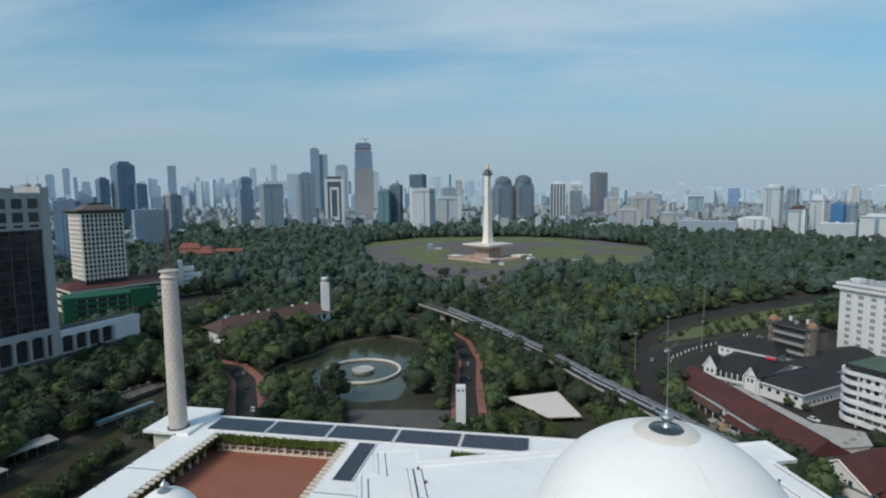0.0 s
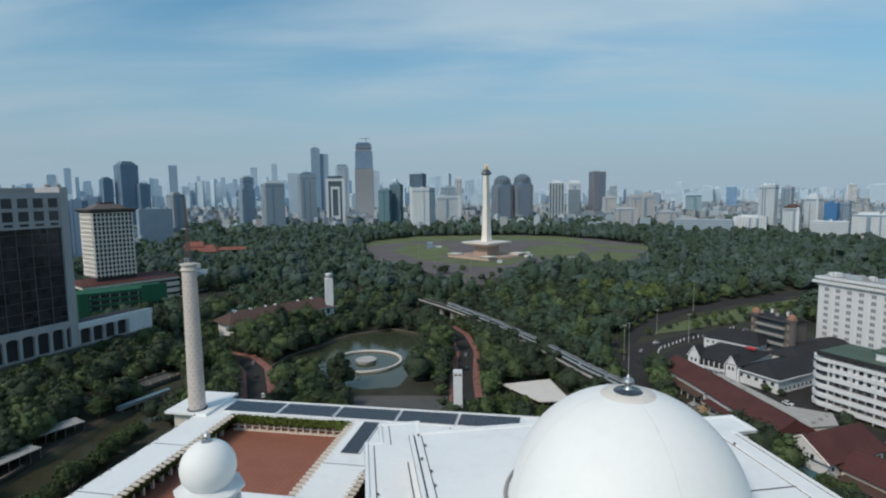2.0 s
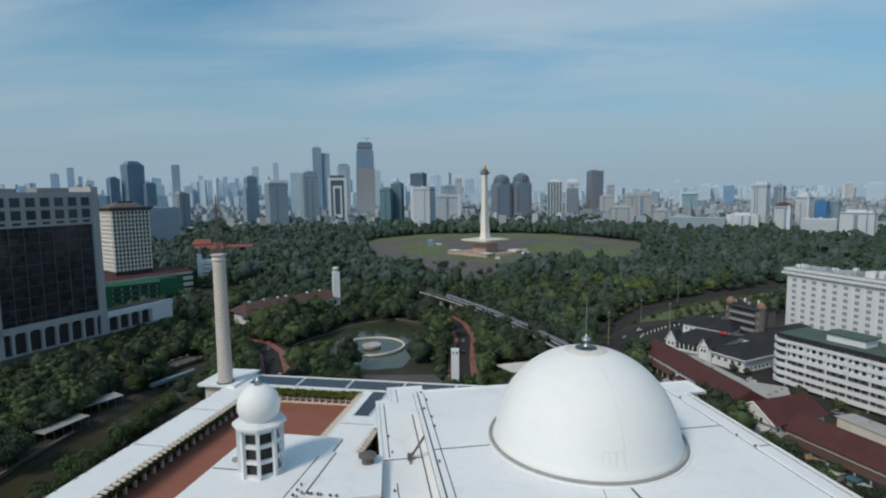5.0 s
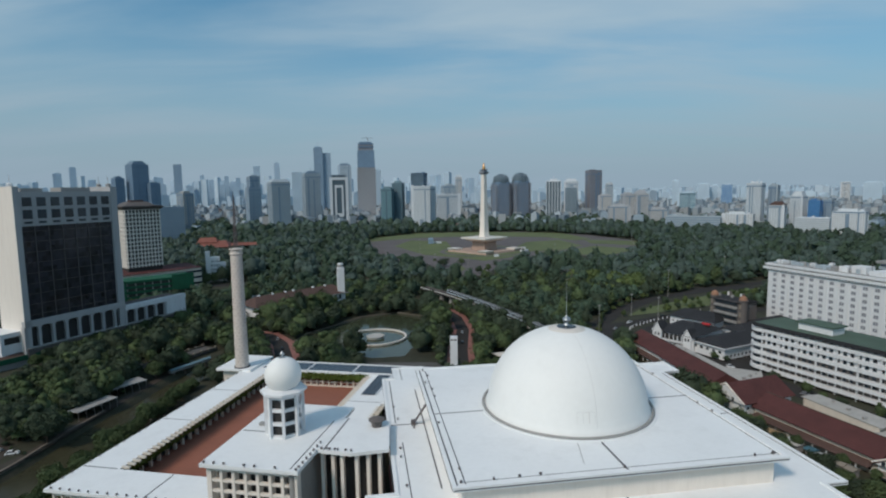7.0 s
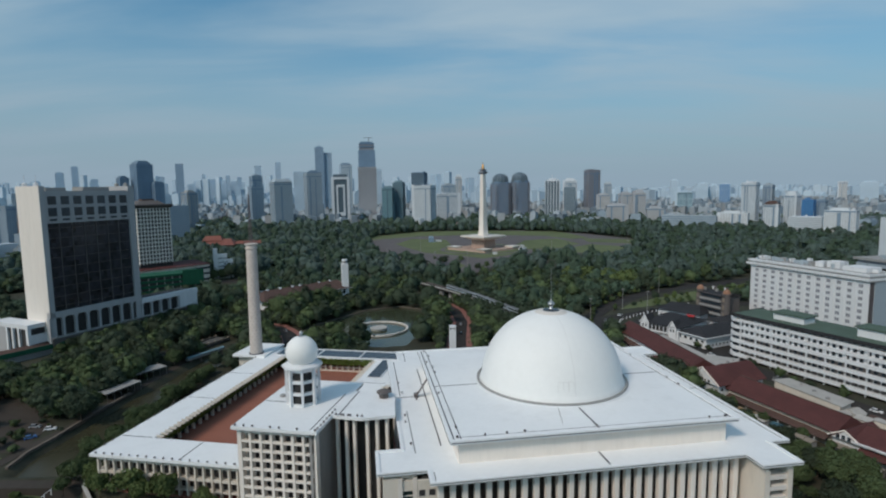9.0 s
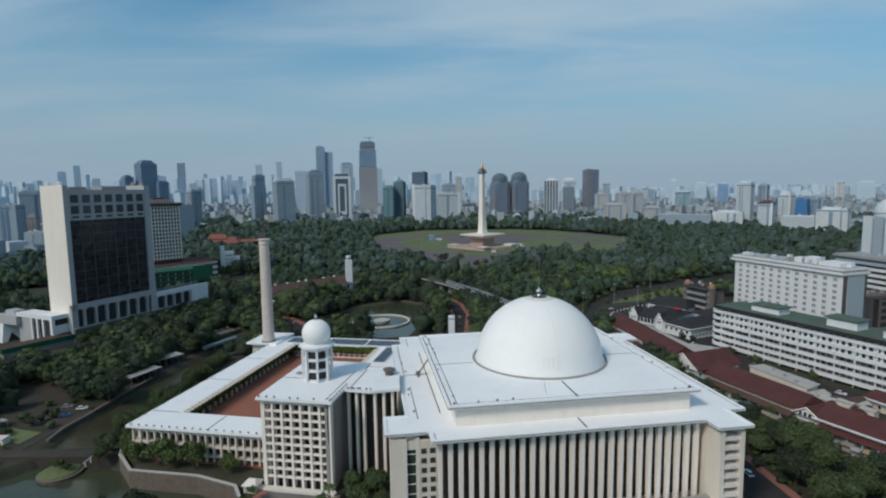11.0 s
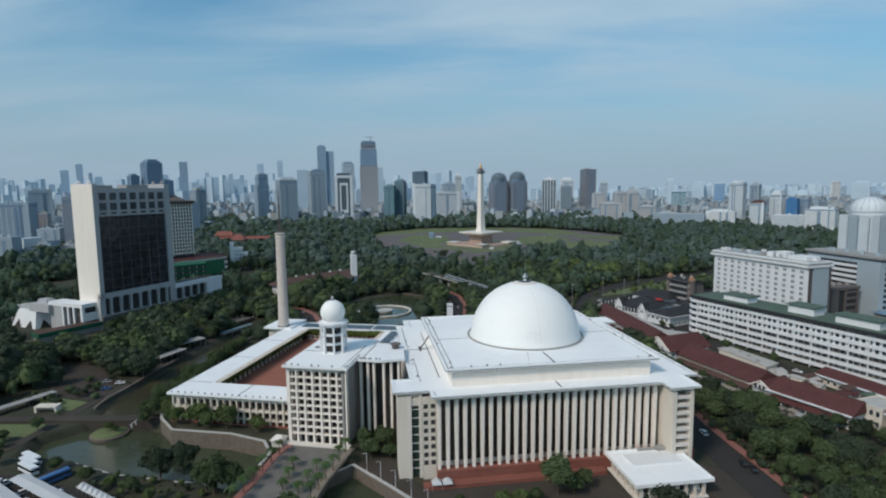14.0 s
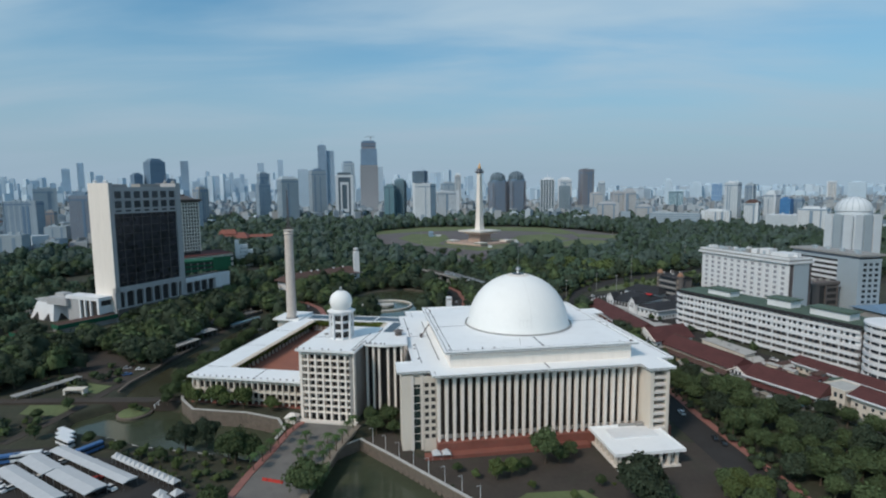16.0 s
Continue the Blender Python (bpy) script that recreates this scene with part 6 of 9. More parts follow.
for k in range(6):
    part("roof_unit", Mesh().obox(3 + 4 * k, 4 + (k * 5) % 8, 2.0, 1.5, 24, 25.2 + 0.4 * (k % 3), 20 * k), GREYWALL, bb)
sb = thing("banded_block", "white office block with long horizontal bands and open decks", "office", pose(262, 165, 0, 0, 0, 12))
part("core", Mesh().box(0, 18, 0, 60, 0, 42), SHADE, sb)
for k in range(10):
    part("floor_band", Mesh().box(-0.7, 18.4, 17, 60.4, 0.6 + 3.9 * k, 2.5 + 3.9 * k), WHITE, sb)
    for j in range(3):
        part("window_bay", Mesh().box(3 + 5 * j, 5.6 + 5 * j, -0.75, -0.5, 1.4 + 3.9 * k, 3.4 + 3.9 * k), GLASS, sb)
part("side_wall", Mesh().box(-1.0, 18.4, -0.5, 17, 0, 41), PALEGREY, sb, "plain grey corner panel")
part("attic", Mesh().box(-0.9, 18.6, -0.7, 60.6, 39.4, 41.4), PALEGREY, sb)
part("roof", Mesh().box(-2, 20, -2, 62, 43.4, 45), GREYWALL, sb)
part("attic_recess", Mesh().box(-0.2, 18, 0, 60, 41.4, 43.4), BROWNTWR, sb)
for k in range(7):
    part("roof_unit", Mesh().obox(4 + (k * 7) % 11, 5 + 8 * k, 3.0, 2.2, 45, 46.4 + 0.5 * (k % 3), 15 * k), PALEGREY, sb)
sh2 = thing("blue_roofed_hall", "low hall with a broad dark blue roof", "hall", pose(262, 138, 0, 0, 0, 12))
part("hall_wall", Mesh().box(0, 34, 0, 24, 0, 8), GREYWALL, sh2)
part("hall_roof", Mesh().gable(-1.5, 35.5, -1.5, 25.5, 8, 11.5, hip=3), NAVY, sh2, "dark blue sheet roof")
dt = thing("domed_tower", "white office tower with dark slots and a round pale dome", "tower", pose(361, 318, 0, 0, 0, 12))
part("core", Mesh().prism([(-16, -10), (-10, -16), (10, -16), (16, -10), (16, 10), (10, 16), (-10, 16), (-16, 10)], 0, 64), SLATE, dt)
for i, u in enumerate((-10.6, 0, 10.6)):
    for deg in (0, 90, 180, 270):
        part("pier", Mesh().box(u - 4.3, u + 4.3, -17.2, -15.4, 0, 66), WHITETWR if i != 1 else PALEGREY, dt, at=pose(0, 0, 0, 0, 0, deg))
part("crown_wall", Mesh().lathe([(15.2, 64), (15.2, 69), (15.8, 69.3), (15.8, 70.4)], 36), WHITETWR, dt)
part("crown_dome", Mesh().lathe([(15.4 * math.cos(a), 70.2 + 13 * math.sin(a)) for a in [math.pi / 2 * i / 12 for i in range(12)]] + [(0.3, 83.2)], 36), WHITETWR, dt, "round pale dome", smooth=True)
ribs = Mesh()
for k in range(18):
    c, q = math.cos(2 * math.pi * k / 18), math.sin(2 * math.pi * k / 18)
    for i in range(8):
        a0, a1 = math.pi / 2 * i / 9, math.pi / 2 * (i + 1) / 9
        ribs.bar((15.5 * math.cos(a0) * c, 15.5 * math.cos(a0) * q, 70.2 + 13.1 * math.sin(a0)), (15.5 * math.cos(a1) * c, 15.5 * math.cos(a1) * q, 70.2 + 13.1 * math.sin(a1)), 0.25, n=4)
tagged(part("dome_ribs", ribs, PALEGREY, dt), kind="stuff")

# ---- black-roofed villas, the twin-turret house, the red-roofed row ----


def villa(m, w, d, h, roof, wall, label, hip=4.0, rise=4.0, win=True, name="villa", group=""):
    v = thing(name, label, "house", m, group=group)
    part("wall", Mesh().box(-w / 2, w / 2, -d / 2, d / 2, 0, h), wall, v)
    part("roof", Mesh().gable(-w / 2 - 1.2, w / 2 + 1.2, -d / 2 - 1.2, d / 2 + 1.2, h, h + rise, hip=hip), roof, v)
    if win:
        wm = Mesh().box(-0.55, 0.55, -0.12, 0.04, 0, 1.3).data("window", GLASS)
        n = int(w / 3.2)
        for k in range(max(1, int(h / 3.6))):
            for i in range(n):
                for s, yy in ((0, -d / 2), (180, d / 2)):
                    part("window", wm, None, v, at=pose((i - (n - 1) / 2) * 3.2, yy, 1.3 + 3.4 * k, 0, 0, s))
    return v


def cross_gable(v, x, w, h, rise, depth, y0, wall, roof):
    """A white-fronted gable across the long side of a house."""
    g = part("gable_front", Mesh().box(x - w / 2, x + w / 2, y0, y0 + depth, 0, h).add([(x - w / 2, y0, h), (x + w / 2, y0, h), (x, y0, h + rise)], [(0, 1, 2)]), wall, v, "pointed gable front")
    e = 0.5
    part("gable_roof", Mesh().add([(x - w / 2 - e, y0 - e, h - e), (x, y0 - e, h + rise + 0.1), (x, y0 + depth, h + rise + 0.1), (x - w / 2 - e, y0 + depth, h - e), (x + w / 2 + e, y0 - e, h - e), (x + w / 2 + e, y0 + depth, h - e)], [(0, 1, 2, 3), (1, 4, 5, 2)]), roof, g)
    part("bargeboard", Mesh().bar((x - w / 2 - e, y0 - e, h - e + 0.2), (x, y0 - e, h + rise + 0.3), 0.22).bar((x + w / 2 + e, y0 - e, h - e + 0.2), (x, y0 - e, h + rise + 0.3), 0.22), wall, g, "pale bargeboards")
    for k in (-1, 1):
        part("gable_window", Mesh().box(x + k * w * 0.18 - 0.5, x + k * w * 0.18 + 0.5, y0 - 0.08, y0, h - 2.6, h - 0.9), GLASS, g)


va = villa(pose(110, 188, 0, 0, 0, -50), 25, 34, 9, BLACKROOF, WHITE, "white villa with a large dark hipped roof and pointed gables", rise=5, hip=10)
cross_gable(va, -9.8, 6, 9, 5, 9, -18.2, WHITE, BLACKROOF)
cross_gable(va, 9.0, 5, 8.6, 4.2, 8, -18.0, WHITE, BLACKROOF)
part("verandah_slab", Mesh().box(-7, 6.5, -19.5, -17, 4.4, 4.9), WHITE, va)
for k in range(6):
    part("verandah_post", Mesh().box(-6.8 + 2.6 * k, -6.4 + 2.6 * k, -19.4, -19.0, 0, 8.6), WHITE, va)
part("verandah_shade", Mesh().box(-6.9, 6.4, -17.3, -17.0, 5.2, 8.2), SHADE, va)
part("red_awning", Mesh().gable(6, 11, 4, 7, 12.5, 13.2), material("bright_red_sheet", (0.42, 0.03, 0.03), 0.6), va, "small bright red awning")
vb = villa(pose(128, 170.5, 0, 0, 0, 28), 40, 21, 7, BLACKROOF, WHITE, "broad white villa with a low dark hipped roof and white eaves", rise=3.6, hip=8)
part("eaves_board", Mesh().box(-21.4, 21.4, -11.9, -11.6, 6.5, 7.1).box(-21.4, -21.1, -11.6, 11.6, 6.5, 7.1), WHITE, vb, "white eaves board")
for k in range(5):
    part("end_window", Mesh().box(-20.12, -20.0, -8.6 + 4 * k, -7.0 + 4 * k, 3.4, 5.0), GLASS, vb)
vc = villa(pose(170, 202, 0, 0, 0, 28), 28, 22, 9, BLACKROOF, WHITE, "white villa with a dark pyramid roof beside the hotel", rise=4.5, hip=11)
part("eaves_board", Mesh().box(-15.4, 15.4, -12.4, -12.1, 8.5, 9.1), WHITE, vc, "white eaves board")
villa(pose(147, 190, 0, 0, 0, 28), 22, 18, 8.5, BLACKROOF, WHITE, "white villa with a dark tiled hipped roof", rise=3.6, hip=5)
villa(pose(131, 222, 0, 0, 0, -50), 30, 20, 8.5, BLACKROOF, WHITE, "white villa with a dark tiled hipped roof", rise=4.5, hip=6)
tt = thing("twin_turret_house", "dark house with two round turrets and salmon domes", "building", pose(150, 214, 0, 0, 0, -67) @ Matrix.Diagonal((1, 1, 1.16, 1)))
part("body", Mesh().box(-11, 11, -7, 7, 0, 19), BROWNCLAD, tt)
part("roof", Mesh().gable(-12, 12, -8, 8, 18.6, 20.5), BLACKROOF, tt)
for k in range(4):
    part("balcony", Mesh().box(-9, 9, -8.2, -7, 3 + 4 * k, 4.0 + 4 * k), GREYWALL, tt)
    part("window_strip", Mesh().box(-8.5, 8.5, -7.12, -7.0, 4.6 + 4 * k, 6.2 + 4 * k), GLASS, tt)
for s in (-11, 11):
    tr = part("turret", Mesh().lathe([(2.6, 0), (2.6, 19.5), (3.0, 19.7), (3.0, 20.3)], 16, s, -5), BROWNCLAD, tt, "round brown turret")
    part("turret_dome", Mesh().lathe([(2.4 * math.cos(a), 20.3 + 2.5 * math.sin(a)) for a in [math.pi / 2 * i / 7 for i in range(7)]] + [(0.1, 23.0)], 16, s, -5), TERRACOTTA, tr, "salmon turret dome", smooth=True)
    for k in range(4):
        part("turret_window", Mesh().box(s - 0.7, s + 0.7, -7.75, -7.5, 2 + 4.5 * k, 4.6 + 4.5 * k), TAN, tr)
for k in range(7):
    part("roof_box", Mesh().obox(-9 + 3 * k, (k * 5 % 7) - 3, 1.6, 1.2, 19.4, 21.4 + (k % 3) * 0.7, 20 * k), (GREYWALL, WHITE, BROWNCLAD)[k % 3], tt)

# the row follows the street; each house has its ridge along it
ROW = [(78, 176), (84, 140), (90, 97), (98, 72), (112, 36), (117, 22), (134, -9), (160, -50), (188, -98)]
STALLS = [OCHRE, COPING, TAN, BROWNROOF, GREYWALL, material("blue_awning", (0.05, 0.12, 0.15), 0.7), OCHRE, material("faded_red_awning", (0.25, 0.07, 0.05), 0.7)]
HOUSES = [(78, 176, 84, 141, 15, 6.8, 5.0, WHITE), (84, 139, 90, 97, 15, 6.8, 5.0, WHITE), (97.5, 75, 114.5, 31, 15, 6.2, 4.6, CREAM), (117, 24, 132.5, -4.5, 15, 6.0, 4.2, WHITE), (143, -10, 158.5, -50, 13, 8.6, 3.0, CREAM), (162, -54, 188, -98, 14, 8.2, 3.4, CREAM)]
for i, (xa, ya, xb, yb, wd, ev, rs_, wl) in enumerate(HOUSES):
    ln = math.hypot(xb - xa, yb - ya)
    ang = math.degrees(math.atan2(yb - ya, xb - xa))
    h = villa(pose((xa + xb) / 2, (ya + yb) / 2, 0, 0, 0, ang), ln, wd, ev, REDROOF, wl, "row house with pale walls and a long red tile roof", hip=0.4, rise=rs_, name="row_house", group="red-roofed row")
    part("ridge_tiles", Mesh().box(-ln / 2 - 0.8, ln / 2 + 0.8, -0.25, 0.25, ev + rs_ - 0.1, ev + rs_ + 0.2), BROWNROOF, h, "ridge tiles")
    if i in (3, 4):
        part("white_gutter", Mesh().box(-ln / 2 - 1, ln / 2 + 1, -wd / 2 - 1.7, -wd / 2 - 1.2, ev - 0.5, ev + 0.1), WHITE, h, "long white gutter board")
    if i < 4:
        part("verandah", Mesh().add([(-ln / 2 + 1, -wd / 2 - 0.1, 4.4), (ln / 2 - 1, -wd / 2 - 0.1, 4.4), (ln / 2 - 1, -wd / 2 - 3.4, 3.2), (-ln / 2 + 1, -wd / 2 - 3.4, 3.2), (-ln / 2 + 1, -wd / 2 - 0.1, 4.2), (ln / 2 - 1, -wd / 2 - 0.1, 4.2), (ln / 2 - 1, -wd / 2 - 3.4, 3.0), (-ln / 2 + 1, -wd / 2 - 3.4, 3.0)], [(0, 3, 2, 1), (4, 5, 6, 7), (3, 7, 6, 2), (0, 1, 5, 4)]), REDROOF if i % 2 else BROWNROOF, h, "lean-to verandah roof")
        for k in range(int(ln / 5)):
            part("verandah_post", Mesh().box(-ln / 2 + 2 + 5 * k, -ln / 2 + 2.3 + 5 * k, -wd / 2 - 3.2, -wd / 2 - 2.9, 0, 3.1), WHITE, h)
    rs = random.Random(40 + i)
    u = -ln / 2 + 1.5
    while u < ln / 2 - 3.5 and i > 0:
        w = rs.uniform(2.2, 4.2)
        sd = rs.uniform(-1.5, 1.0)
        st = part("stall", Mesh().box(u, u + w, -wd / 2 - 7.6 + sd, -wd / 2 - 5.0 + sd, 0, rs.uniform(1.8, 2.6)), GREYWALL, h, "small street stall")
        part("awning", Mesh().gable(u - 0.3, u + w + 0.3, -wd / 2 - 8.6 + sd, -wd / 2 - 4.5 + sd, 2.5, rs.uniform(2.7, 3.2), thick=0.1), rs.choice(STALLS), st, "stall awning")
        u += w + rs.uniform(0.2, 2.2)
# two houses of the row turn their gables to the street
for x, y, deg, ln, wd, ev, rise in ((95, 84.5, 22, 26, 17, 7.6, 6.0), (115.5, 27.5, 28, 15, 8.5, 5.4, 3.2)):
    h = villa(pose(x, y, 0, 0, 0, deg), ln, wd, ev, REDROOF, WHITE, "white row house, gable to the street, red roof", hip=0.0, rise=rise, name="row_house", group="red-roofed row")
    part("gable_wall", Mesh().add([(-ln / 2 - 1.35, -wd / 2, ev - 0.3), (-ln / 2 - 1.35, wd / 2, ev - 0.3), (-ln / 2 - 1.35, 0, ev + rise - 0.5), (-ln / 2 - 0.5, -wd / 2, ev - 0.3), (-ln / 2 - 0.5, wd / 2, ev - 0.3), (-ln / 2 - 0.5, 0, ev + rise - 0.5)], [(0, 2, 1), (3, 4, 5), (0, 1, 4, 3), (0, 3, 5, 2), (1, 2, 5, 4)]), WHITE, h, "white pointed gable wall")
    part("bargeboard", Mesh().bar((-ln / 2 - 1.5, -wd / 2 - 1.2, ev - 0.1), (-ln / 2 - 1.5, 0, ev + rise + 0.1), 0.3).bar((-ln / 2 - 1.5, wd / 2 + 1.2, ev - 0.1), (-ln / 2 - 1.5, 0, ev + rise + 0.1), 0.3), WARMWHITE, h, "white bargeboards")
    for k in range(3):
        part("gable_window", Mesh().box(-ln / 2 - 1.45, -ln / 2 - 1.35, -wd * 0.26 + k * wd * 0.22, -wd * 0.26 + k * wd * 0.22 + 1.1, ev - 0.4, ev + 1.3), GLASS, h)
    part("front_awning", Mesh().box(-ln / 2 - 4.5, -ln / 2 - 0.3, -wd / 2, wd / 2, 2.8, 3.0), STALLS[5] if wd > 14 else STALLS[2], h, "flat front awning")
fb = thing("cream_annexe", "cream two-storey annexe with paired windows and a grey flat roof", "building", pose(140.0, -3.5, 0, 0, 0, -69))
part("annexe_wall", Mesh().box(-5.5, 5.0, -6.5, 6.5, 0, 9.0), CREAM, fb)
part("annexe_roof", Mesh().box(-5.2, 4.7, -6.2, 6.2, 9.0, 9.15), COPING, fb, "grey flat roof")
for a, b, c, d in ((-5.7, 5.2, -6.75, -6.3), (-5.7, 5.2, 6.3, 6.75), (-5.7, -5.25, -6.3, 6.3), (4.75, 5.2, -6.3, 6.3)):
    part("parapet", Mesh().box(a, b, c, d, 8.9, 9.6), CREAM, fb)
for k in range(4):
    for z in (1.6, 5.8):
        part("annexe_window", Mesh().box(-4.4 + 2.4 * k, -3.2 + 2.4 * k, -6.62, -6.5, z, z + 2.0), GLASS, fb)
bw = villa(pose(160, 25.5, 0, 0, 0, -70), 46, 12, 4.6, REDROOF, CREAM, "long low back building with a red tile roof", hip=0.4, rise=2.6, name="back_building")
part("white_gutter", Mesh().box(-24, 24, -7.6, -7.1, 4.1, 4.7), WHITE, bw, "long white gutter board")
PALEROOF = material("pale_cement_sheet", (0.40, 0.385, 0.36), 0.85, var=0.25, scale=0.2, fine=1.5, stain=0.5, stain_col=(0.2, 0.19, 0.17))
for poly, z in (([(88.5, 168), (96.5, 168), (104, 126), (95, 122)], 4.6), ([(96, 121), (104, 125), (117, 117), (112, 106), (99, 104)], 5.2), ([(117, 86), (126, 88), (136, 59), (127, 53)], 5.0), ([(106, 66), (112, 68), (121, 45), (116, 42)], 4.2)):
    fr = thing("flat_roofed_shed", "low shed with a pale cement-sheet roof behind the red row", "shed", group="sheds behind the row")
    c = Vector((sum(p[0] for p in poly) / len(poly), sum(p[1] for p in poly) / len(poly)))
    poly = poly[::-1]
    part("shed_wall", Mesh().prism([tuple(c + (Vector(p) - c) * 0.93) for p in poly], 0, z), CREAM, fr)
    part("shed_roof", Mesh().prism(poly, z, z + 0.25), PALEROOF, fr)
    for k in range(3):
        q = Vector(poly[0]).lerp(Vector(poly[2]), 0.25 + 0.25 * k)
        part("roof_vent", Mesh().obox(q.x, q.y, 1.4, 1.0, z + 0.25, z + 1.1, 30 * k), GREYWALL, fr)
rs = random.Random(77)
for k in range(30):
    u = k / 30
    x, y = 130 + 36 * u + rs.uniform(-4, 5), 56 - 76 * u + rs.uniform(-3, 3)
    w, d, e = rs.uniform(4, 9), rs.uniform(3, 6), rs.uniform(2.4, 4.5)
    fr = thing("small_shed", "small shed with a low-pitched sheet roof behind the row", "shed", pose(x, y, 0, 0, 0, -62 + rs.choice((0, 90))), group="sheds behind the row")
    part("shed_wall", Mesh().box(-w / 2, w / 2, -d / 2, d / 2, 0, e), rs.choice((CREAM, GREYWALL, WHITE)), fr)
    part("shed_roof", Mesh().gable(-w / 2 - 0.4, w / 2 + 0.4, -d / 2 - 0.4, d / 2 + 0.4, e, e + rs.uniform(0.4, 1.3), thick=0.12), rs.choice((PALEROOF, PALEROOF, GREENROOF, REDROOF, BROWNROOF)), fr)

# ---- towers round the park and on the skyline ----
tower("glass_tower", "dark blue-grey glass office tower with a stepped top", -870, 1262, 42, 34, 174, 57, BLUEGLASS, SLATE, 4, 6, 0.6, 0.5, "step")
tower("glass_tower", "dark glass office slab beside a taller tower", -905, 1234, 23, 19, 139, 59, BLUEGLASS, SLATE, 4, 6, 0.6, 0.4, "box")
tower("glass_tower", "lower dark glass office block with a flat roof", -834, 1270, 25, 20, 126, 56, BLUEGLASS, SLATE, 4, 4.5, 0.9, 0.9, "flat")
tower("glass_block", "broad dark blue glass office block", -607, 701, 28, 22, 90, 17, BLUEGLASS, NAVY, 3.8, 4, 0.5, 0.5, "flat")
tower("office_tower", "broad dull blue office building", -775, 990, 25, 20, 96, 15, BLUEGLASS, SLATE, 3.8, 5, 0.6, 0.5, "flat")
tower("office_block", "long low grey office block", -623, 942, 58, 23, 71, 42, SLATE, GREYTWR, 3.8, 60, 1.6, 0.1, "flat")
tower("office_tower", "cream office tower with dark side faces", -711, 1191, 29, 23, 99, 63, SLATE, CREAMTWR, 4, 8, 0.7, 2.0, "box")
tower("office_tower", "slim skyline tower in a haze blue", -1678, 3017, 43, 34, 268, 28, HAZEBLUE, HAZEPALE, 4, 8, 0.9, 0.9, "flat")
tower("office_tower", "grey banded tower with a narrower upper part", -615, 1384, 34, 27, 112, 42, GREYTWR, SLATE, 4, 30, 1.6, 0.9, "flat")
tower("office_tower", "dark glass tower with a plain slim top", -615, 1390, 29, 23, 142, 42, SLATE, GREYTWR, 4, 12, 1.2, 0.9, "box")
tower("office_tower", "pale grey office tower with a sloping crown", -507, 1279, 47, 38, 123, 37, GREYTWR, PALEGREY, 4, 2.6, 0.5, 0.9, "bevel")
tower("office_tower", "haze-blue tower behind others", -647, 1916, 39, 32, 172, 17, HAZEPALE, HAZEPALE2, 4, 4.5, 0.9, 0.9, "flat")
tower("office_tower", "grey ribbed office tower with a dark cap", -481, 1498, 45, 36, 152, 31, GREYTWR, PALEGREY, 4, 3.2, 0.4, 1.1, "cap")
tower("office_tower", "tall haze-blue glass tower with a mast", -722, 2516, 41, 33, 309, 15, HAZEBLUE, HAZEBLUE, 4, 7, 0.6, 0.9, "mast")
tower("office_tower", "tall haze-blue glass tower", -688, 2537, 42, 33, 284, 14, HAZEBLUE, HAZEPALE, 4, 7, 0.6, 0.9, "flat")
tower("office_tower", "grey-blue tower with a stepped top", -506, 2096, 52, 42, 202, 12, GREYTWR, HAZEPALE2, 4, 7, 0.7, 0.9, "step")
tower("office_tower", "slim skyline tower in a haze blue", -418, 2411, 28, 22, 196, 9, HAZEPALE, HAZEPALE2, 4, 7, 0.9, 0.9, "flat")
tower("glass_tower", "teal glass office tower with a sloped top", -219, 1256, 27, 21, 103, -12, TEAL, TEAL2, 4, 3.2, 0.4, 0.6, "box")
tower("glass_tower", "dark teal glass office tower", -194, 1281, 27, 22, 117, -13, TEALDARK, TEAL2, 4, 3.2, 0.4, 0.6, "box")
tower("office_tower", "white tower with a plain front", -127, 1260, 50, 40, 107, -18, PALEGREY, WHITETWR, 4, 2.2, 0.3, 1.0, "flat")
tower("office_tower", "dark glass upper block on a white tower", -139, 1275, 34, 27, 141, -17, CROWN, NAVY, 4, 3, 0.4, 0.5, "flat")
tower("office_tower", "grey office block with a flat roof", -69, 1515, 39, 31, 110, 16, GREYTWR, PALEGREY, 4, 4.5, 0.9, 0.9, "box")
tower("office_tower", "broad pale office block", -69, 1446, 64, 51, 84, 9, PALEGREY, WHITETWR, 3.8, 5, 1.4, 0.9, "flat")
tower("office_tower", "slim cream tower with a pink top", -42, 2010, 25, 20, 146, 0, CREAMTWR, WHITETWR, 4, 5, 0.9, 0.9, "step")
tower("office_tower", "dark tower with white corner piers", 238, 1474, 41, 33, 117, -10, CROWN, WHITETWR, 4, 9, 0.3, 2.0, "cap")
tower("office_tower", "white office tower with a stepped crown", 327, 1668, 44, 36, 119, -12, PALEGREY, WHITETWR, 4, 4, 0.9, 0.9, "step")
tower("office_tower", "dark green glass block in front of a white tower", 314, 1604, 35, 28, 98, -12, TEALDARK, GREYTWR, 4, 4, 0.9, 0.9, "flat")
tower("office_tower", "brown-grey slab tower with a sloped parapet", 398, 1666, 41, 33, 153, 14, BROWNTWR, BROWNTWR2, 4, 3.2, 0.6, 1.0, "flat")
tower("office_tower", "grey tower with a rounded top", 487, 1810, 25, 20, 108, -15, GREYTWR, PALEGREY, 4, 4.5, 0.9, 0.9, "bevel")
tower("office_tower", "cream apartment block near the park", 397, 1515, 37, 29, 74, -15, CREAMTWR, CREAMTWR2, 3.4, 4.5, 1.2, 0.9, "box")
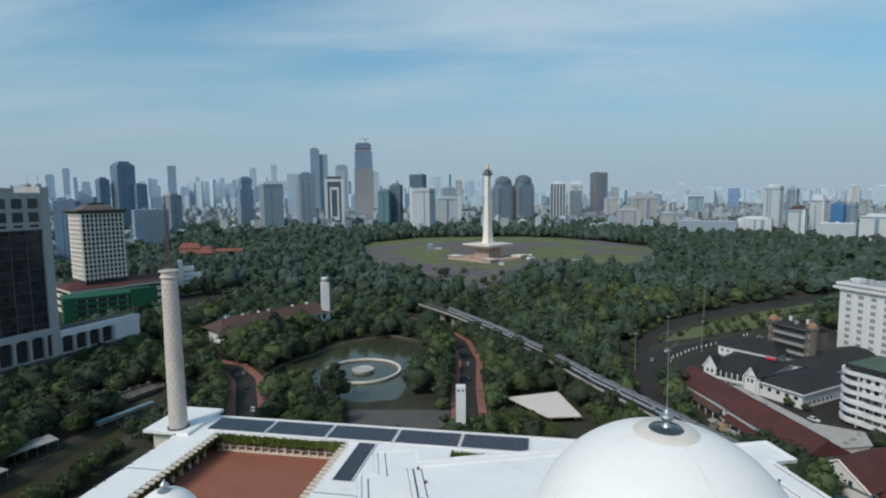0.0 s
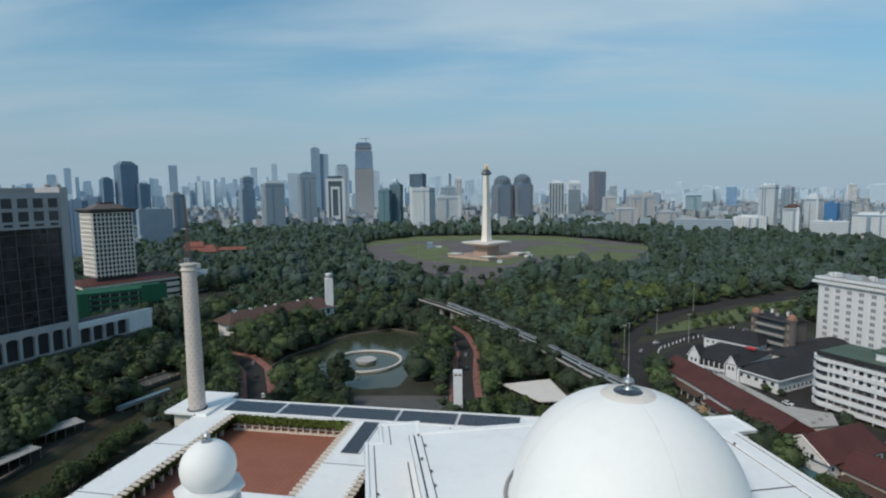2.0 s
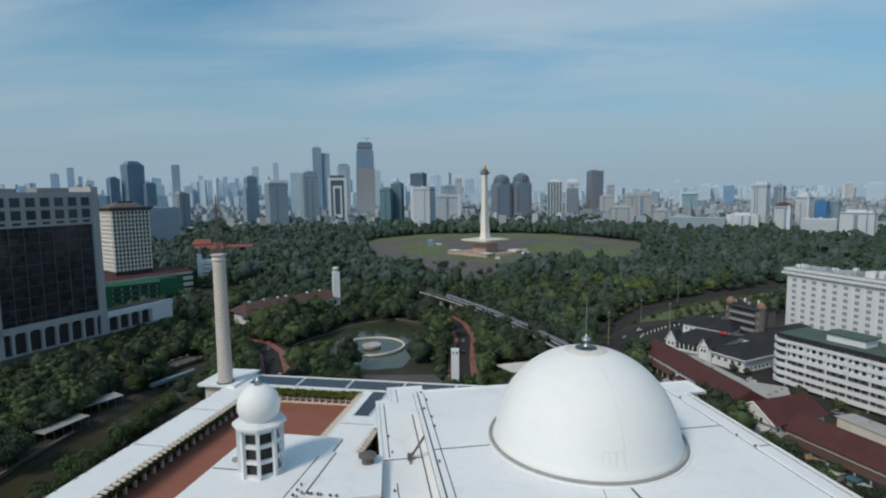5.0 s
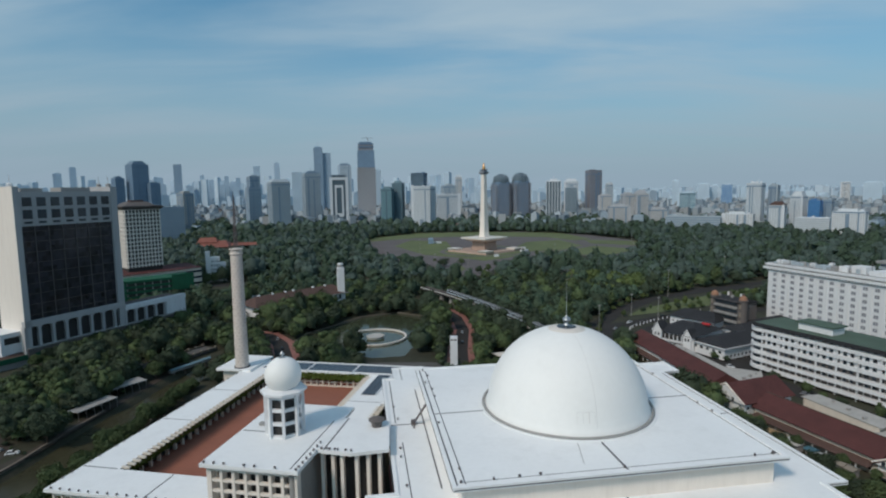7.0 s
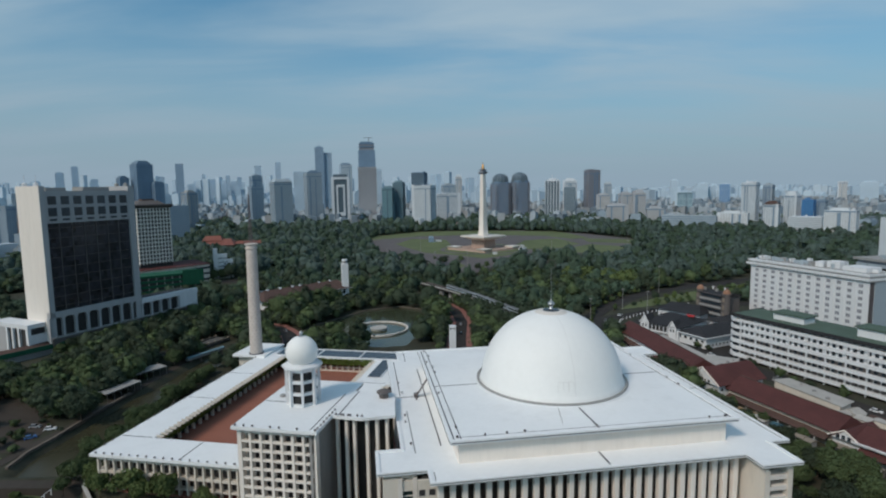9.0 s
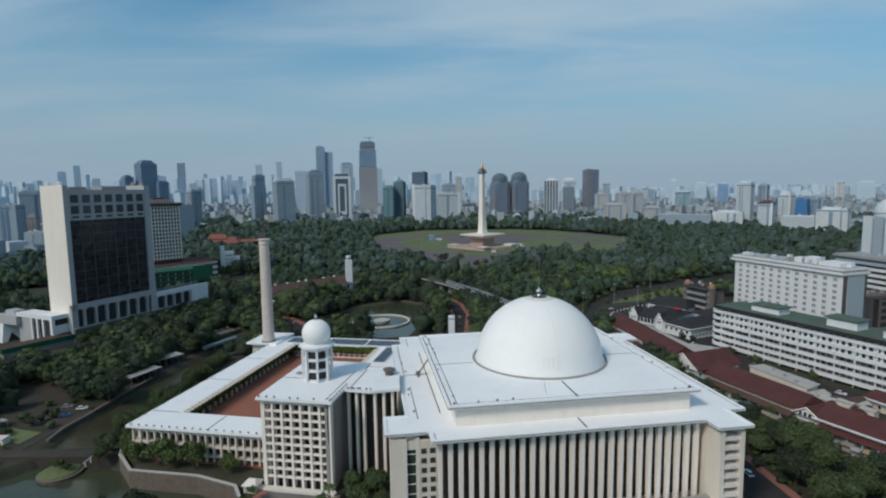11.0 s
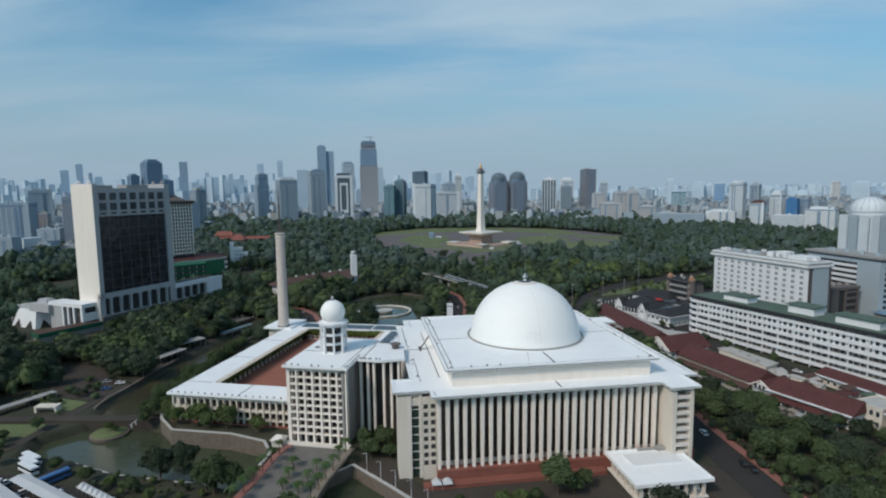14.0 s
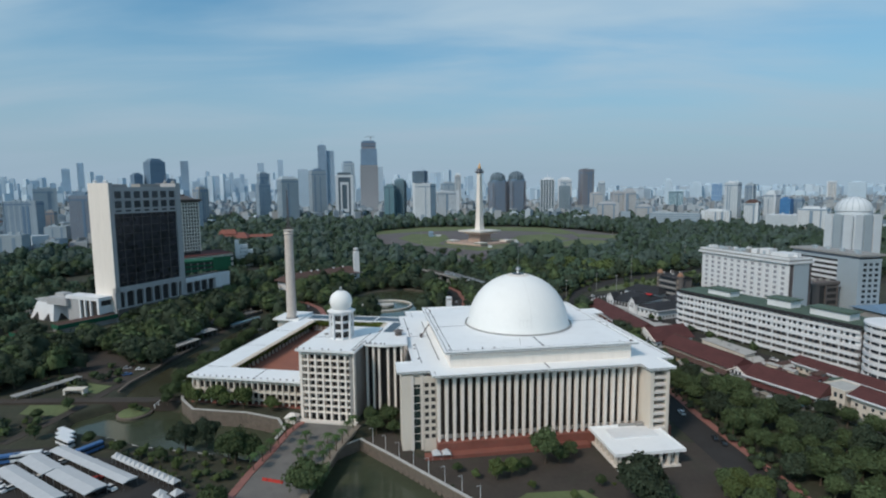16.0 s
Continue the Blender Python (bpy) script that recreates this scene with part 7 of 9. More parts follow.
tower("office_tower", "cream apartment tower with dark slots", 415, 1350, 29, 23, 79, 3, CREAMTWR, CREAMTWR2, 4, 5, 0.9, 2.2, "box")
tower("office_tower", "cream apartment tower near the park", 447, 1342, 31, 25, 80, 1, CREAMTWR, CREAMTWR2, 4, 5, 0.9, 2.2, "step")
tower("office_tower", "low cream apartment block near the park", 355, 1212, 50, 25, 51, -7, CREAMTWR, CREAMTWR2, 3.4, 4.5, 1.4, 0.9, "box")
tower("office_tower", "slim skyline tower in a haze-paled grey", 1021, 2613, 32, 26, 123, -21, HAZEPALE, HAZEPALE2, 4, 4.5, 0.9, 0.9, "step")
tower("office_tower", "pale teal glass slab tower", 719, 1722, 54, 43, 76, -23, TEAL, HAZEPALE2, 4, 4, 0.9, 0.5, "flat")
tower("office_tower", "distant tower, paled for haze", 1333, 3025, 61, 49, 110, -24, HAZEPALE, HAZEPALE2, 4, 4.5, 0.9, 0.9, "box")
tower("office_tower", "blue glass tower in the distance", 1178, 2418, 44, 35, 103, -26, BLUETWR, HAZEPALE2, 4, 5, 0.9, 0.4, "flat")
tower("office_tower", "cream block with balconies", 431, 1165, 36, 29, 45, -9, CREAMTWR, CREAMTWR2, 3.4, 4.5, 1.3, 0.9, "box")
tower("office_tower", "white-framed glass office tower with a dark vertical slot", 591, 1041, 28, 22, 101, -47, PALEGREY, WHITETWR, 4, 2.4, 0.4, 0.8, "flat")
tower("office_tower", "grey office tower beside a white one", 638, 1057, 18, 14, 96, -49, SLATE, PALEGREY, 4, 3, 0.5, 0.8, "flat")
tower("office_block", "long white office block at the park's edge", 546, 1020, 57, 20, 38, -36, CREAMTWR, WHITETWR, 3.8, 5, 1.8, 2.0, "box")
tower("office_block", "white block with a brown hipped roof", 610, 990, 26, 20, 56, -41, PALEGREY, WHITETWR, 3.8, 4, 1.2, 1.6, "hip")
tower("office_tower", "white tower with ribbed sides", 662, 1009, 24, 19, 74, -58, PALEGREY, WHITETWR, 4, 3, 0.4, 1.4, "step")
tower("glass_block", "bright blue glass office block", 670, 968, 20, 16, 65, -49, BLUETWR, BLUETWR, 4, 3, 0.3, 0.3, "flat")
tower("glass_block", "grey glass office block near the park", 700, 977, 17, 14, 66, -50, SLATE, GREYTWR, 4, 3, 0.4, 0.4, "flat")
tower("car_park", "white parking deck with long open bands", 622, 894, 54, 27, 35, -44, PALEGREY, WHITETWR, 3.4, 60, 1.5, 0.2, "flat")
tower("office_tower", "white apartment tower in the distance", 1770, 2515, 37, 30, 107, -35, CREAMTWR, WHITETWR, 4, 4.5, 0.9, 0.9, "flat")
tower("office_tower", "distant tower, paled for haze", 1760, 2326, 65, 52, 102, -37, HAZEPALE, HAZEPALE2, 4, 4.5, 0.9, 0.9, "box")
tower("office_block", "long low museum building with a dark roof", 465, 1046, 106, 32, 33, -28, SLATE, PALEGREY, 5, 60, 2.2, 0.2, "flat")
tower("office_block", "white hotel block with rows of windows", 629, 809, 46, 18, 50, -49, CREAMTWR, WHITETWR, 3.4, 3.4, 1.6, 1.6, "box")
tower("office_tower", "grey-brown gridded office tower behind the hotel", -694, 713, 32, 26, 87, 16, SLATE, BROWNTWR2, 3.6, 3, 1.3, 0.9, "cap")
tower("office_block", "grey-framed dark glass office block", -803, 715, 50, 30, 79, 16, SLATE, GREYTWR, 3.8, 8, 1.2, 2.6, "flat")
tower("office_block", "pale pink office block", -799, 768, 21, 17, 58, 18, PINKTWR, CREAMTWR, 3.6, 3, 1.2, 1.2, "flat")
tower("office_block", "low pale office block with square windows", -673, 530, 35, 21, 34, 11, GREYTWR, PALEGREY, 3.8, 4, 1.8, 2, "flat")
tower("office_tower", "grey office tower in the distance", -1075, 1119, 48, 38, 102, 38, GREYTWR, PALEGREY, 4, 4.5, 0.9, 0.9, "box")
tower("office_block", "low grey hall with a flat roof", -740, 710, 35, 21, 34, 13, GREYTWR, PALEGREY, 4, 30, 2.0, 0.2, "flat")
tower("office_tower", "apartment tower on the skyline, paled for haze", -2774, 3520, 49, 39, 248, 37, HAZEPALE, HAZEPALE2, 5, 9, 0.8, 0.9, "mast")
tower("office_tower", "apartment tower on the skyline, paled for haze", -2877, 3817, 43, 35, 303, 36, HAZEPALE, HAZEPALE2, 5, 6, 0.8, 0.9, "box")
tower("office_tower", "skyline tower in a haze blue-grey", -2737, 3819, 48, 38, 209, 35, HAZEPALE, HAZEPALE2, 5, 6, 0.8, 0.9, "box")
tower("office_tower", "skyline tower in a haze blue-grey", -2070, 3518, 46, 37, 209, 30, HAZEPALE, HAZEPALE2, 5, 6, 0.8, 0.9, "box")
tower("office_tower", "apartment tower on the skyline, paled for haze", -1970, 3816, 40, 32, 183, 27, HAZEPALE, HAZEPALE2, 5, 9, 0.8, 0.9, "flat")
tower("office_tower", "apartment tower on the skyline, paled for haze", -1769, 3510, 24, 19, 220, 26, HAZEPALE, HAZEPALE2, 5, 6, 0.8, 0.9, "box")
tower("office_tower", "slim distant tower, paled for haze", -1844, 3818, 44, 36, 197, 25, HAZEPALE, HAZEPALE2, 5, 6, 0.8, 0.9, "flat")
tower("office_tower", "slim distant tower, paled for haze", -1507, 3213, 31, 25, 154, 24, HAZEPALE, HAZEPALE2, 5, 9, 0.8, 0.9, "flat")
tower("office_tower", "skyline tower in a haze blue-grey", -1605, 3511, 28, 22, 210, 24, HAZEPALE, HAZEPALE2, 5, 6, 0.8, 0.9, "box")
tower("office_tower", "skyline tower in a haze blue-grey", -1690, 3818, 45, 36, 179, 23, HAZEPALE, HAZEPALE2, 5, 6, 0.8, 0.9, "mast")
tower("office_tower", "slim distant tower, paled for haze", -1363, 3815, 38, 31, 310, 19, HAZEPALE, HAZEPALE2, 5, 9, 0.8, 0.9, "mast")
tower("office_tower", "apartment tower on the skyline, paled for haze", -1400, 3517, 42, 34, 274, 21, HAZEPALE, HAZEPALE2, 5, 9, 0.8, 0.9, "flat")
tower("office_tower", "slim distant tower, paled for haze", -1200, 3516, 39, 31, 183, 18, HAZEPALE, HAZEPALE2, 5, 6, 0.8, 0.9, "step")
tower("office_tower", "apartment tower on the skyline, paled for haze", -1878, 3215, 36, 29, 159, 29, HAZEPALE, HAZEPALE2, 5, 9, 0.8, 0.9, "flat")
tower("office_tower", "skyline tower in a haze blue-grey", -1712, 3215, 37, 30, 150, 27, HAZEPALE, HAZEPALE2, 5, 6, 0.8, 0.9, "mast")
tower("office_tower", "apartment tower on the skyline, paled for haze", -1419, 3213, 32, 25, 133, 23, HAZEPALE, HAZEPALE2, 5, 6, 0.8, 0.9, "flat")
tower("office_tower", "slim distant tower, paled for haze", -707, 3213, 33, 27, 110, 12, HAZEPALE, HAZEPALE2, 5, 9, 0.8, 0.9, "mast")
tower("office_tower", "skyline tower in a haze blue-grey", 87, 3816, 40, 32, 117, -2, HAZEPALE, HAZEPALE2, 5, 6, 0.8, 0.9, "mast")
tower("office_tower", "apartment tower on the skyline, paled for haze", 539, 3820, 51, 40, 104, -8, HAZEPALE, HAZEPALE2, 5, 9, 0.8, 0.9, "box")
tower("office_tower", "slim distant tower, paled for haze", 1614, 3515, 39, 31, 100, -25, HAZEPALE, HAZEPALE2, 5, 9, 0.8, 0.9, "step")
tower("office_tower", "skyline tower in a haze blue-grey", 1684, 3217, 43, 34, 61, -28, HAZEPALE, HAZEPALE2, 5, 6, 0.8, 0.9, "flat")
tower("office_tower", "apartment tower on the skyline, paled for haze", 2361, 3208, 21, 16, 105, -36, HAZEPALE, HAZEPALE2, 5, 6, 0.8, 0.9, "flat")
tower("office_tower", "skyline tower in a haze blue-grey", -2752, 3215, 38, 31, 163, 40, HAZEPALE, HAZEPALE2, 5, 6, 0.8, 0.9, "mast")
tower("office_tower", "apartment tower on the skyline, paled for haze", -3168, 3816, 39, 31, 198, 39, HAZEPALE, HAZEPALE2, 5, 9, 0.8, 0.9, "box")
tower("office_tower", "slim distant tower, paled for haze", -3096, 3816, 39, 31, 157, 38, HAZEPALE, HAZEPALE2, 5, 9, 0.8, 0.9, "box")
tower("office_tower", "skyline tower in a haze blue-grey", -2716, 3814, 34, 27, 160, 35, HAZEPALE, HAZEPALE2, 5, 9, 0.8, 0.9, "flat")
tower("office_tower", "slim distant tower, paled for haze", -1376, 3511, 28, 22, 141, 21, HAZEPALE, HAZEPALE2, 5, 9, 0.8, 0.9, "flat")
tower("office_tower", "skyline tower in a haze blue-grey", 4, 3819, 48, 38, 95, -1, HAZEPALE, HAZEPALE2, 5, 6, 0.8, 0.9, "flat")
tower("office_tower", "skyline tower in a haze blue-grey", 940, 3211, 28, 23, 77, -16, HAZEPALE, HAZEPALE2, 5, 6, 0.8, 0.9, "flat")
tower("office_tower", "slim distant tower, paled for haze", 1191, 3215, 37, 29, 70, -20, HAZEPALE, HAZEPALE2, 5, 9, 0.8, 0.9, "mast")

# ---- trees ----
CLEAR_POLYS = [POND, BASIN, MOAT, CANAL, FIELD, TERRACE,
               [(-86, 164), (-82, 152), (-76, 118), (-36, 118), (-36, 152), (-48, 170)], [(-62, -34), (-20, -80), (30, -118), (70, -118), (70, -60), (66, 60), (40, 60), (-52, 60)],
               [(-6, 164), (-16, 158), (1, 132), (20, 134), (16, 168)], [(-285, 140), (-268, 142), (-232, 244), (-250, 262)], [(-178, 232), (-121, 297), (-140, 313), (-200, 246)],
               [(70, 190), (72, 160), (96, 100), (140, 110), (210, 160), (200, 280), (160, 280), (110, 243), (88, 222)], [(-232, -16), (-192, -16), (-192, 20), (-206, 22), (-232, 40)], [(-258, 74), (-222, 36), (-204, 26), (-203, 42), (-235, 70)],
               [(-345, 312), (-318, 296), (-270, 330), (-258, 350), (-230, 400), (-260, 450), (-320, 440), (-380, 400)]]
# the field outline again, drawn towards the camera so treetops don't cover it
CLEAR_POLYS.append([(70, 215), (80, 256), (126, 312), (206, 360), (330, 425), (345, 390), (230, 330), (170, 285), (110, 245)])
CLEAR_POLYS.append([(-31 + (x + 31) * 0.885, -84 + (y + 84) * 0.885) for x, y in FIELD])
CLEAR_SPOTS = [(6, 131, 9), (17, 129, 8), (-5, 147, 8), (14, 122, 7), (0, 139, 7), (-425, 712, 30), (-398, 704, 24), (-385, 728, 24)] + [(x + dx * 7 - 1.0, y - dy * 12, 11) for x, y, deg in PARK_HOUSES for dx, dy in ((0, 0), (0, 1))] + [(-33, 109, 4), (-128, 292, 5), (-440, 743, 42), (-402, 735, 30), (361, 318, 26), (268, 196, 34), (240, 172, 18), (278, 150, 22), (196, 185, 30), (180, 215, 26), (-335, 166, 24), (-366, 188, 14), (-322, 140, 14), (-310, 128, 10), (-309, 104, 9), (-345, 150, 12), (-287, 143, 9), (-277, 163, 8), (-296, 126, 8), (-281, 140, 6), (-264, 156, 8), (-288, 106, 8), (152, 224, 16), (-413, 330, 60), (-350, 240, 20)]
VIA = VIADUCT
LINES = CLEAR_LINES + [(VIA, 1.6), ([(-200, 140), (-184, 177)], 7), ([(-190, 64), (-186, 108)], 8), ([(-302, 108), (-266, 172)], 8), ([(-290, 104), (-258, 158)], 6), (ROW, 12.5), ([(95, 84), (108, 90)], 10)]


def free(p, margin):
    p = np.asarray(p, float)
    ok = np.ones(len(p), bool)
    for poly in CLEAR_POLYS:
        ok &= ~(inside(poly, p) | (edge_distance(poly, p) < margin))
    for line, half in LINES:
        ok &= edge_distance(line, p, closed=False) > half + margin
    for x, y, r in CLEAR_SPOTS:
        ok &= np.hypot(p[:, 0] - x, p[:, 1] - y) > r + margin * 0.5
    return ok


def scatter(poly, step, r, jitter=0.42):
    P = np.array(poly, float)
    x0, y0 = P.min(0)
    x1, y1 = P.max(0)
    g = np.stack(np.meshgrid(np.arange(x0, x1, step), np.arange(y0, y1, step)), -1).reshape(-1, 2)
    g[:, 0] += ((g[:, 1] / step).round() % 2) * step / 2
    g = g + r.uniform(-jitter, jitter, g.shape) * step
    return g[inside(poly, g)]


def crown_shape(r, w, h, n, count, size, loose=0.45, inner=0.93, na=12, rings=(-52, -22, 6, 32, 55, 74, 89)):
    """Leaves (small bent cards) and inner mass of one crown w wide and h high, its foot at 0."""
    ph = r.uniform(0, 6.28, 4)
    amp = r.uniform(0.06, 0.17, 3)

    def swell(d):
        a = np.arctan2(d[:, 1], d[:, 0])
        return 1 + amp[0] * np.sin(2 * a + ph[0]) + amp[1] * np.sin(3 * a + ph[1] + 2 * d[:, 2]) + amp[2] * np.sin(5 * d[:, 2] + ph[2] + a)

    half = np.array([w * 0.43, w * 0.43, h * 0.52])
    mid = np.array([0, 0, h * 0.44])

    def surface(d):
        return mid + d * half * swell(d)[:, None]

    def heads(k, low):
        d = r.normal(size=(k, 3))
        d[:, 2] = np.abs(d[:, 2]) * 1.15 - low
        return d / np.linalg.norm(d, axis=1)[:, None]

    # the inner mass: one uneven dome and a few smaller swellings on it
    el = np.radians(rings)
    az = np.linspace(0, 2 * np.pi, na + 1)[:-1]
    d = np.stack([np.outer(np.cos(el), np.cos(az)), np.outer(np.cos(el), np.sin(az)), np.outer(np.sin(el), np.ones(na))], -1).reshape(-1, 3)
    dome = mid + (surface(d) - mid) * inner * r.uniform(0.90, 1.08, (len(d), 1))
    j, k = np.meshgrid(np.arange(len(el) - 1), np.arange(na), indexing="ij")
    grid = np.stack([j * na + k, j * na + (k + 1) % na, (j + 1) * na + (k + 1) % na, (j + 1) * na + k], -1).reshape(-1, 4)
    hd = heads(n, 0.30)
    lc, lr = mid + (surface(hd) - mid) * r.uniform(0.72, 0.98, (n, 1)), w * r.uniform(0.09, 0.19, n)
    m = Mesh()
    for (x, y, z), q in zip(lc, lr * inner):
        m.lathe([(q * 0.6, z - q * 0.5), (q * r.uniform(0.9, 1.1), z), (q * 0.72, z + q * 0.48), (q * 0.06, z + q * 0.74)], 6 if na > 8 else 4, x, y)
    core_v = np.concatenate([dome, np.array(m.v)])
    core_f = np.concatenate([grid, np.array([g for g in m.f if len(g) == 4]) + len(dome)])

    # the leaves: half on the dome, half on the swellings
    c1 = count // 2
    d1 = heads(c1, 0.40)
    p1 = mid + (surface(d1) - mid) * r.uniform(0.90, 1.10, (c1, 1))
    d2, pick = heads(count - c1, 0.35), r.integers(0, n, count - c1)
    p2 = lc[pick] + d2 * lr[pick, None] * r.uniform(0.80, 1.25, (count - c1, 1)) * (1, 1, 0.8)
    c, d = np.concatenate([p1, p2]), np.concatenate([d1, d2])
    nrm = d + r.normal(size=d.shape) * loose
    nrm /= np.linalg.norm(nrm, axis=1)[:, None]
    u = np.cross(nrm, r.normal(size=d.shape))
    u /= np.linalg.norm(u, axis=1)[:, None]
    v = np.cross(nrm, u)
    s = size * r.uniform(0.5, 1.4, (count, 1))
    bend = nrm * s * r.uniform(-0.35, 0.1, (count, 1))
    q = np.stack([c - u * s + bend, c - v * s * 0.62, c + u * s + bend, c + v * s * 0.62], 1).reshape(-1, 3)
    return q, np.arange(count * 4).reshape(-1, 4), core_v, core_f, lc


def quad_mesh(name, verts, faces, mat):
    me = bpy.data.meshes.new(name)
    me.vertices.add(len(verts))
    me.vertices.foreach_set("co", np.asarray(verts, np.float32).ravel())
    n = len(faces)
    me.loops.add(n * 4)
    me.loops.foreach_set("vertex_index", np.asarray(faces, np.int32).ravel())
    me.polygons.add(n)
    me.polygons.foreach_set("loop_start", np.arange(n, dtype=np.int32) * 4)
    me.polygons.foreach_set("loop_total", np.full(n, 4, np.int32))
    me.materials.append(mat)
    me.update()
    me.validate()
    me.shade_flat()
    return me


def tree_kind(seed, w, h, trunk_h, n_lobes, count, size, leaf, label):
    """One tree with trunk, limbs and crown, to be copied."""
    r = np.random.default_rng(seed)
    q, f, cv, cf, heads = crown_shape(r, w, h - trunk_h, n_lobes, count, size, 0.6, 0.80)
    up = np.array([0, 0, trunk_h])
    t = thing("tree", label, "tree", pose(0, 0, -500))
    tk = Mesh().bar((0, 0, -0.6), (0.15, 0.1, trunk_h * 1.25), w * 0.030, n=7, r2=w * 0.020)
    for x, y, z in heads + up:
        tk.bar((0.15, 0.1, trunk_h * 0.85), (x * 0.85, y * 0.85, z), w * 0.013, n=5, r2=w * 0.004)
    part("trunk", tk, BARK, t)
    crown = part("crown", quad_mesh("crown", q + up, f, leaf), None, t)
    part("inner_foliage", quad_mesh("inner_foliage", cv + up, cf, leaf), None, crown)
    return t


KINDS = [tree_kind(1, 12.5, 11.5, 3.4, 16, 2850, 0.46, LEAF, "broad-crowned green tree with dense leaves"),
         tree_kind(2, 10.5, 12.5, 4.0, 13, 2470, 0.43, LEAF, "tall green tree with dense leaves"),
         tree_kind(3, 9.0, 9.0, 2.8, 11, 2090, 0.41, LEAF, "rounded green tree with dense leaves"),
         tree_kind(4, 13.5, 12.5, 3.8, 17, 3040, 0.49, LEAF_DARK, "broad dark green shade tree in full leaf"),
         tree_kind(5, 10.0, 10.0, 3.0, 12, 2280, 0.41, LEAF_LIGHT, "yellow-green tree in full young leaf"),
         tree_kind(6, 5.5, 6.2, 2.0, 10, 1330, 0.30, LEAF_LIGHT, "small light green tree on the terrace"),
         tree_kind(7, 6.5, 7.5, 2.4, 10, 1520, 0.31, LEAF, "small green tree with a round crown")]
tr = np.random.default_rng(21)


def plant_tree(k, x, y, z=0.0, s=1.0, group=""):
    t = copy_thing(KINDS[k], pose(x, y, z, 0, 0, float(tr.uniform(0, 360))) @ Matrix.Diagonal((s, s, s * float(tr.uniform(0.9, 1.12)), 1)))
    if group:
        tagged(t, group=group)
    return t


ZONES = [([(92, -120), (82, -60), (77, -30), (74, 10), (68, 60), (62, 110), (70, 118), (76, 90), (80, 55), (90, 25), (103, -5), (111, -30), (122, -55), (146, -95), (165, -125)], 7.5, (1, 3, 0, 2, 6, 1), "roadside trees"),
         ([(-190, 55), (-192, 120), (-186, 146), (-206, 150), (-226, 190), (-256, 165), (-276, 120), (-310, 80), (-340, 30), (-330, -30), (-262, -14), (-236, 10), (-215, 42)], 7.6, (0, 3, 3, 3, 1), "trees along the canal"),
         ([(-165, 116), (58, 116), (40, 150), (10, 240), (-30, 300), (-60, 330), (-120, 330), (-175, 250), (-150, 190)], 8.4, (0, 1, 2, 3, 0, 4), "trees round the pond")]
near_polys = [z[0] for z in ZONES]
REST = []
for extra, step in (([(-246, 176), (-190, 164), (-150, 196), (-164, 240), (-200, 262), (-226, 250)], 8.0), ([(-262, 262), (-215, 270), (-170, 330), (-190, 370), (-250, 330)], 8.5)):
    P = scatter(extra, step, tr)
    REST += P[free(P, 1.6)].tolist()
for poly, step, kinds, group in ZONES:
    P = scatter(poly, step, tr)
    for x, y in P[free(P, 1.6)]:
        if y < (70 if x > 0 else 20) or (y < 134 and -130 < x < 30):
            plant_tree(int(tr.choice(kinds)), float(x), float(y), s=float(tr.uniform(0.58, 0.9)), group=group)
        else:
            REST.append((x, y))
# along the arcade, on the terrace, and single trees near the bridge
for i in range(15):
    plant_tree((6, 2, 6)[i % 3], -155.5 - 0.05 * i + float(tr.uniform(-1, 1)), -6 + 6.8 * i, 2.0 if i > 2 else 0.5, float(tr.uniform(0.75, 1.05)), "trees along the arcade")
for i in range(17):
    plant_tree((2, 6, 1, 2)[i % 4], -160.0 + float(tr.uniform(-1.2, 1.2)), 3 + 6.3 * i, 0.4, float(tr.uniform(0.6, 0.88)), "trees along the canal")
for i in (0, 1, 10, 11, 12, 13):
    plant_tree((3, 1, 0, 3)[i % 4], -190.5 + float(tr.uniform(-1.5, 1.5)), 50 + 7.5 * i, 0, float(tr.uniform(0.75, 1.0)), "trees along the canal")
for x, y, s in ((-147, -3, 1.3), (-141, -10.5, 1.2), (-131, -11, 1.6), (-126, -13.5, 1.1), (-118, -14.5, 1.5), (-105, -17, 1.1)):
    plant_tree(5, x, y, 2.0, s, "terrace trees")
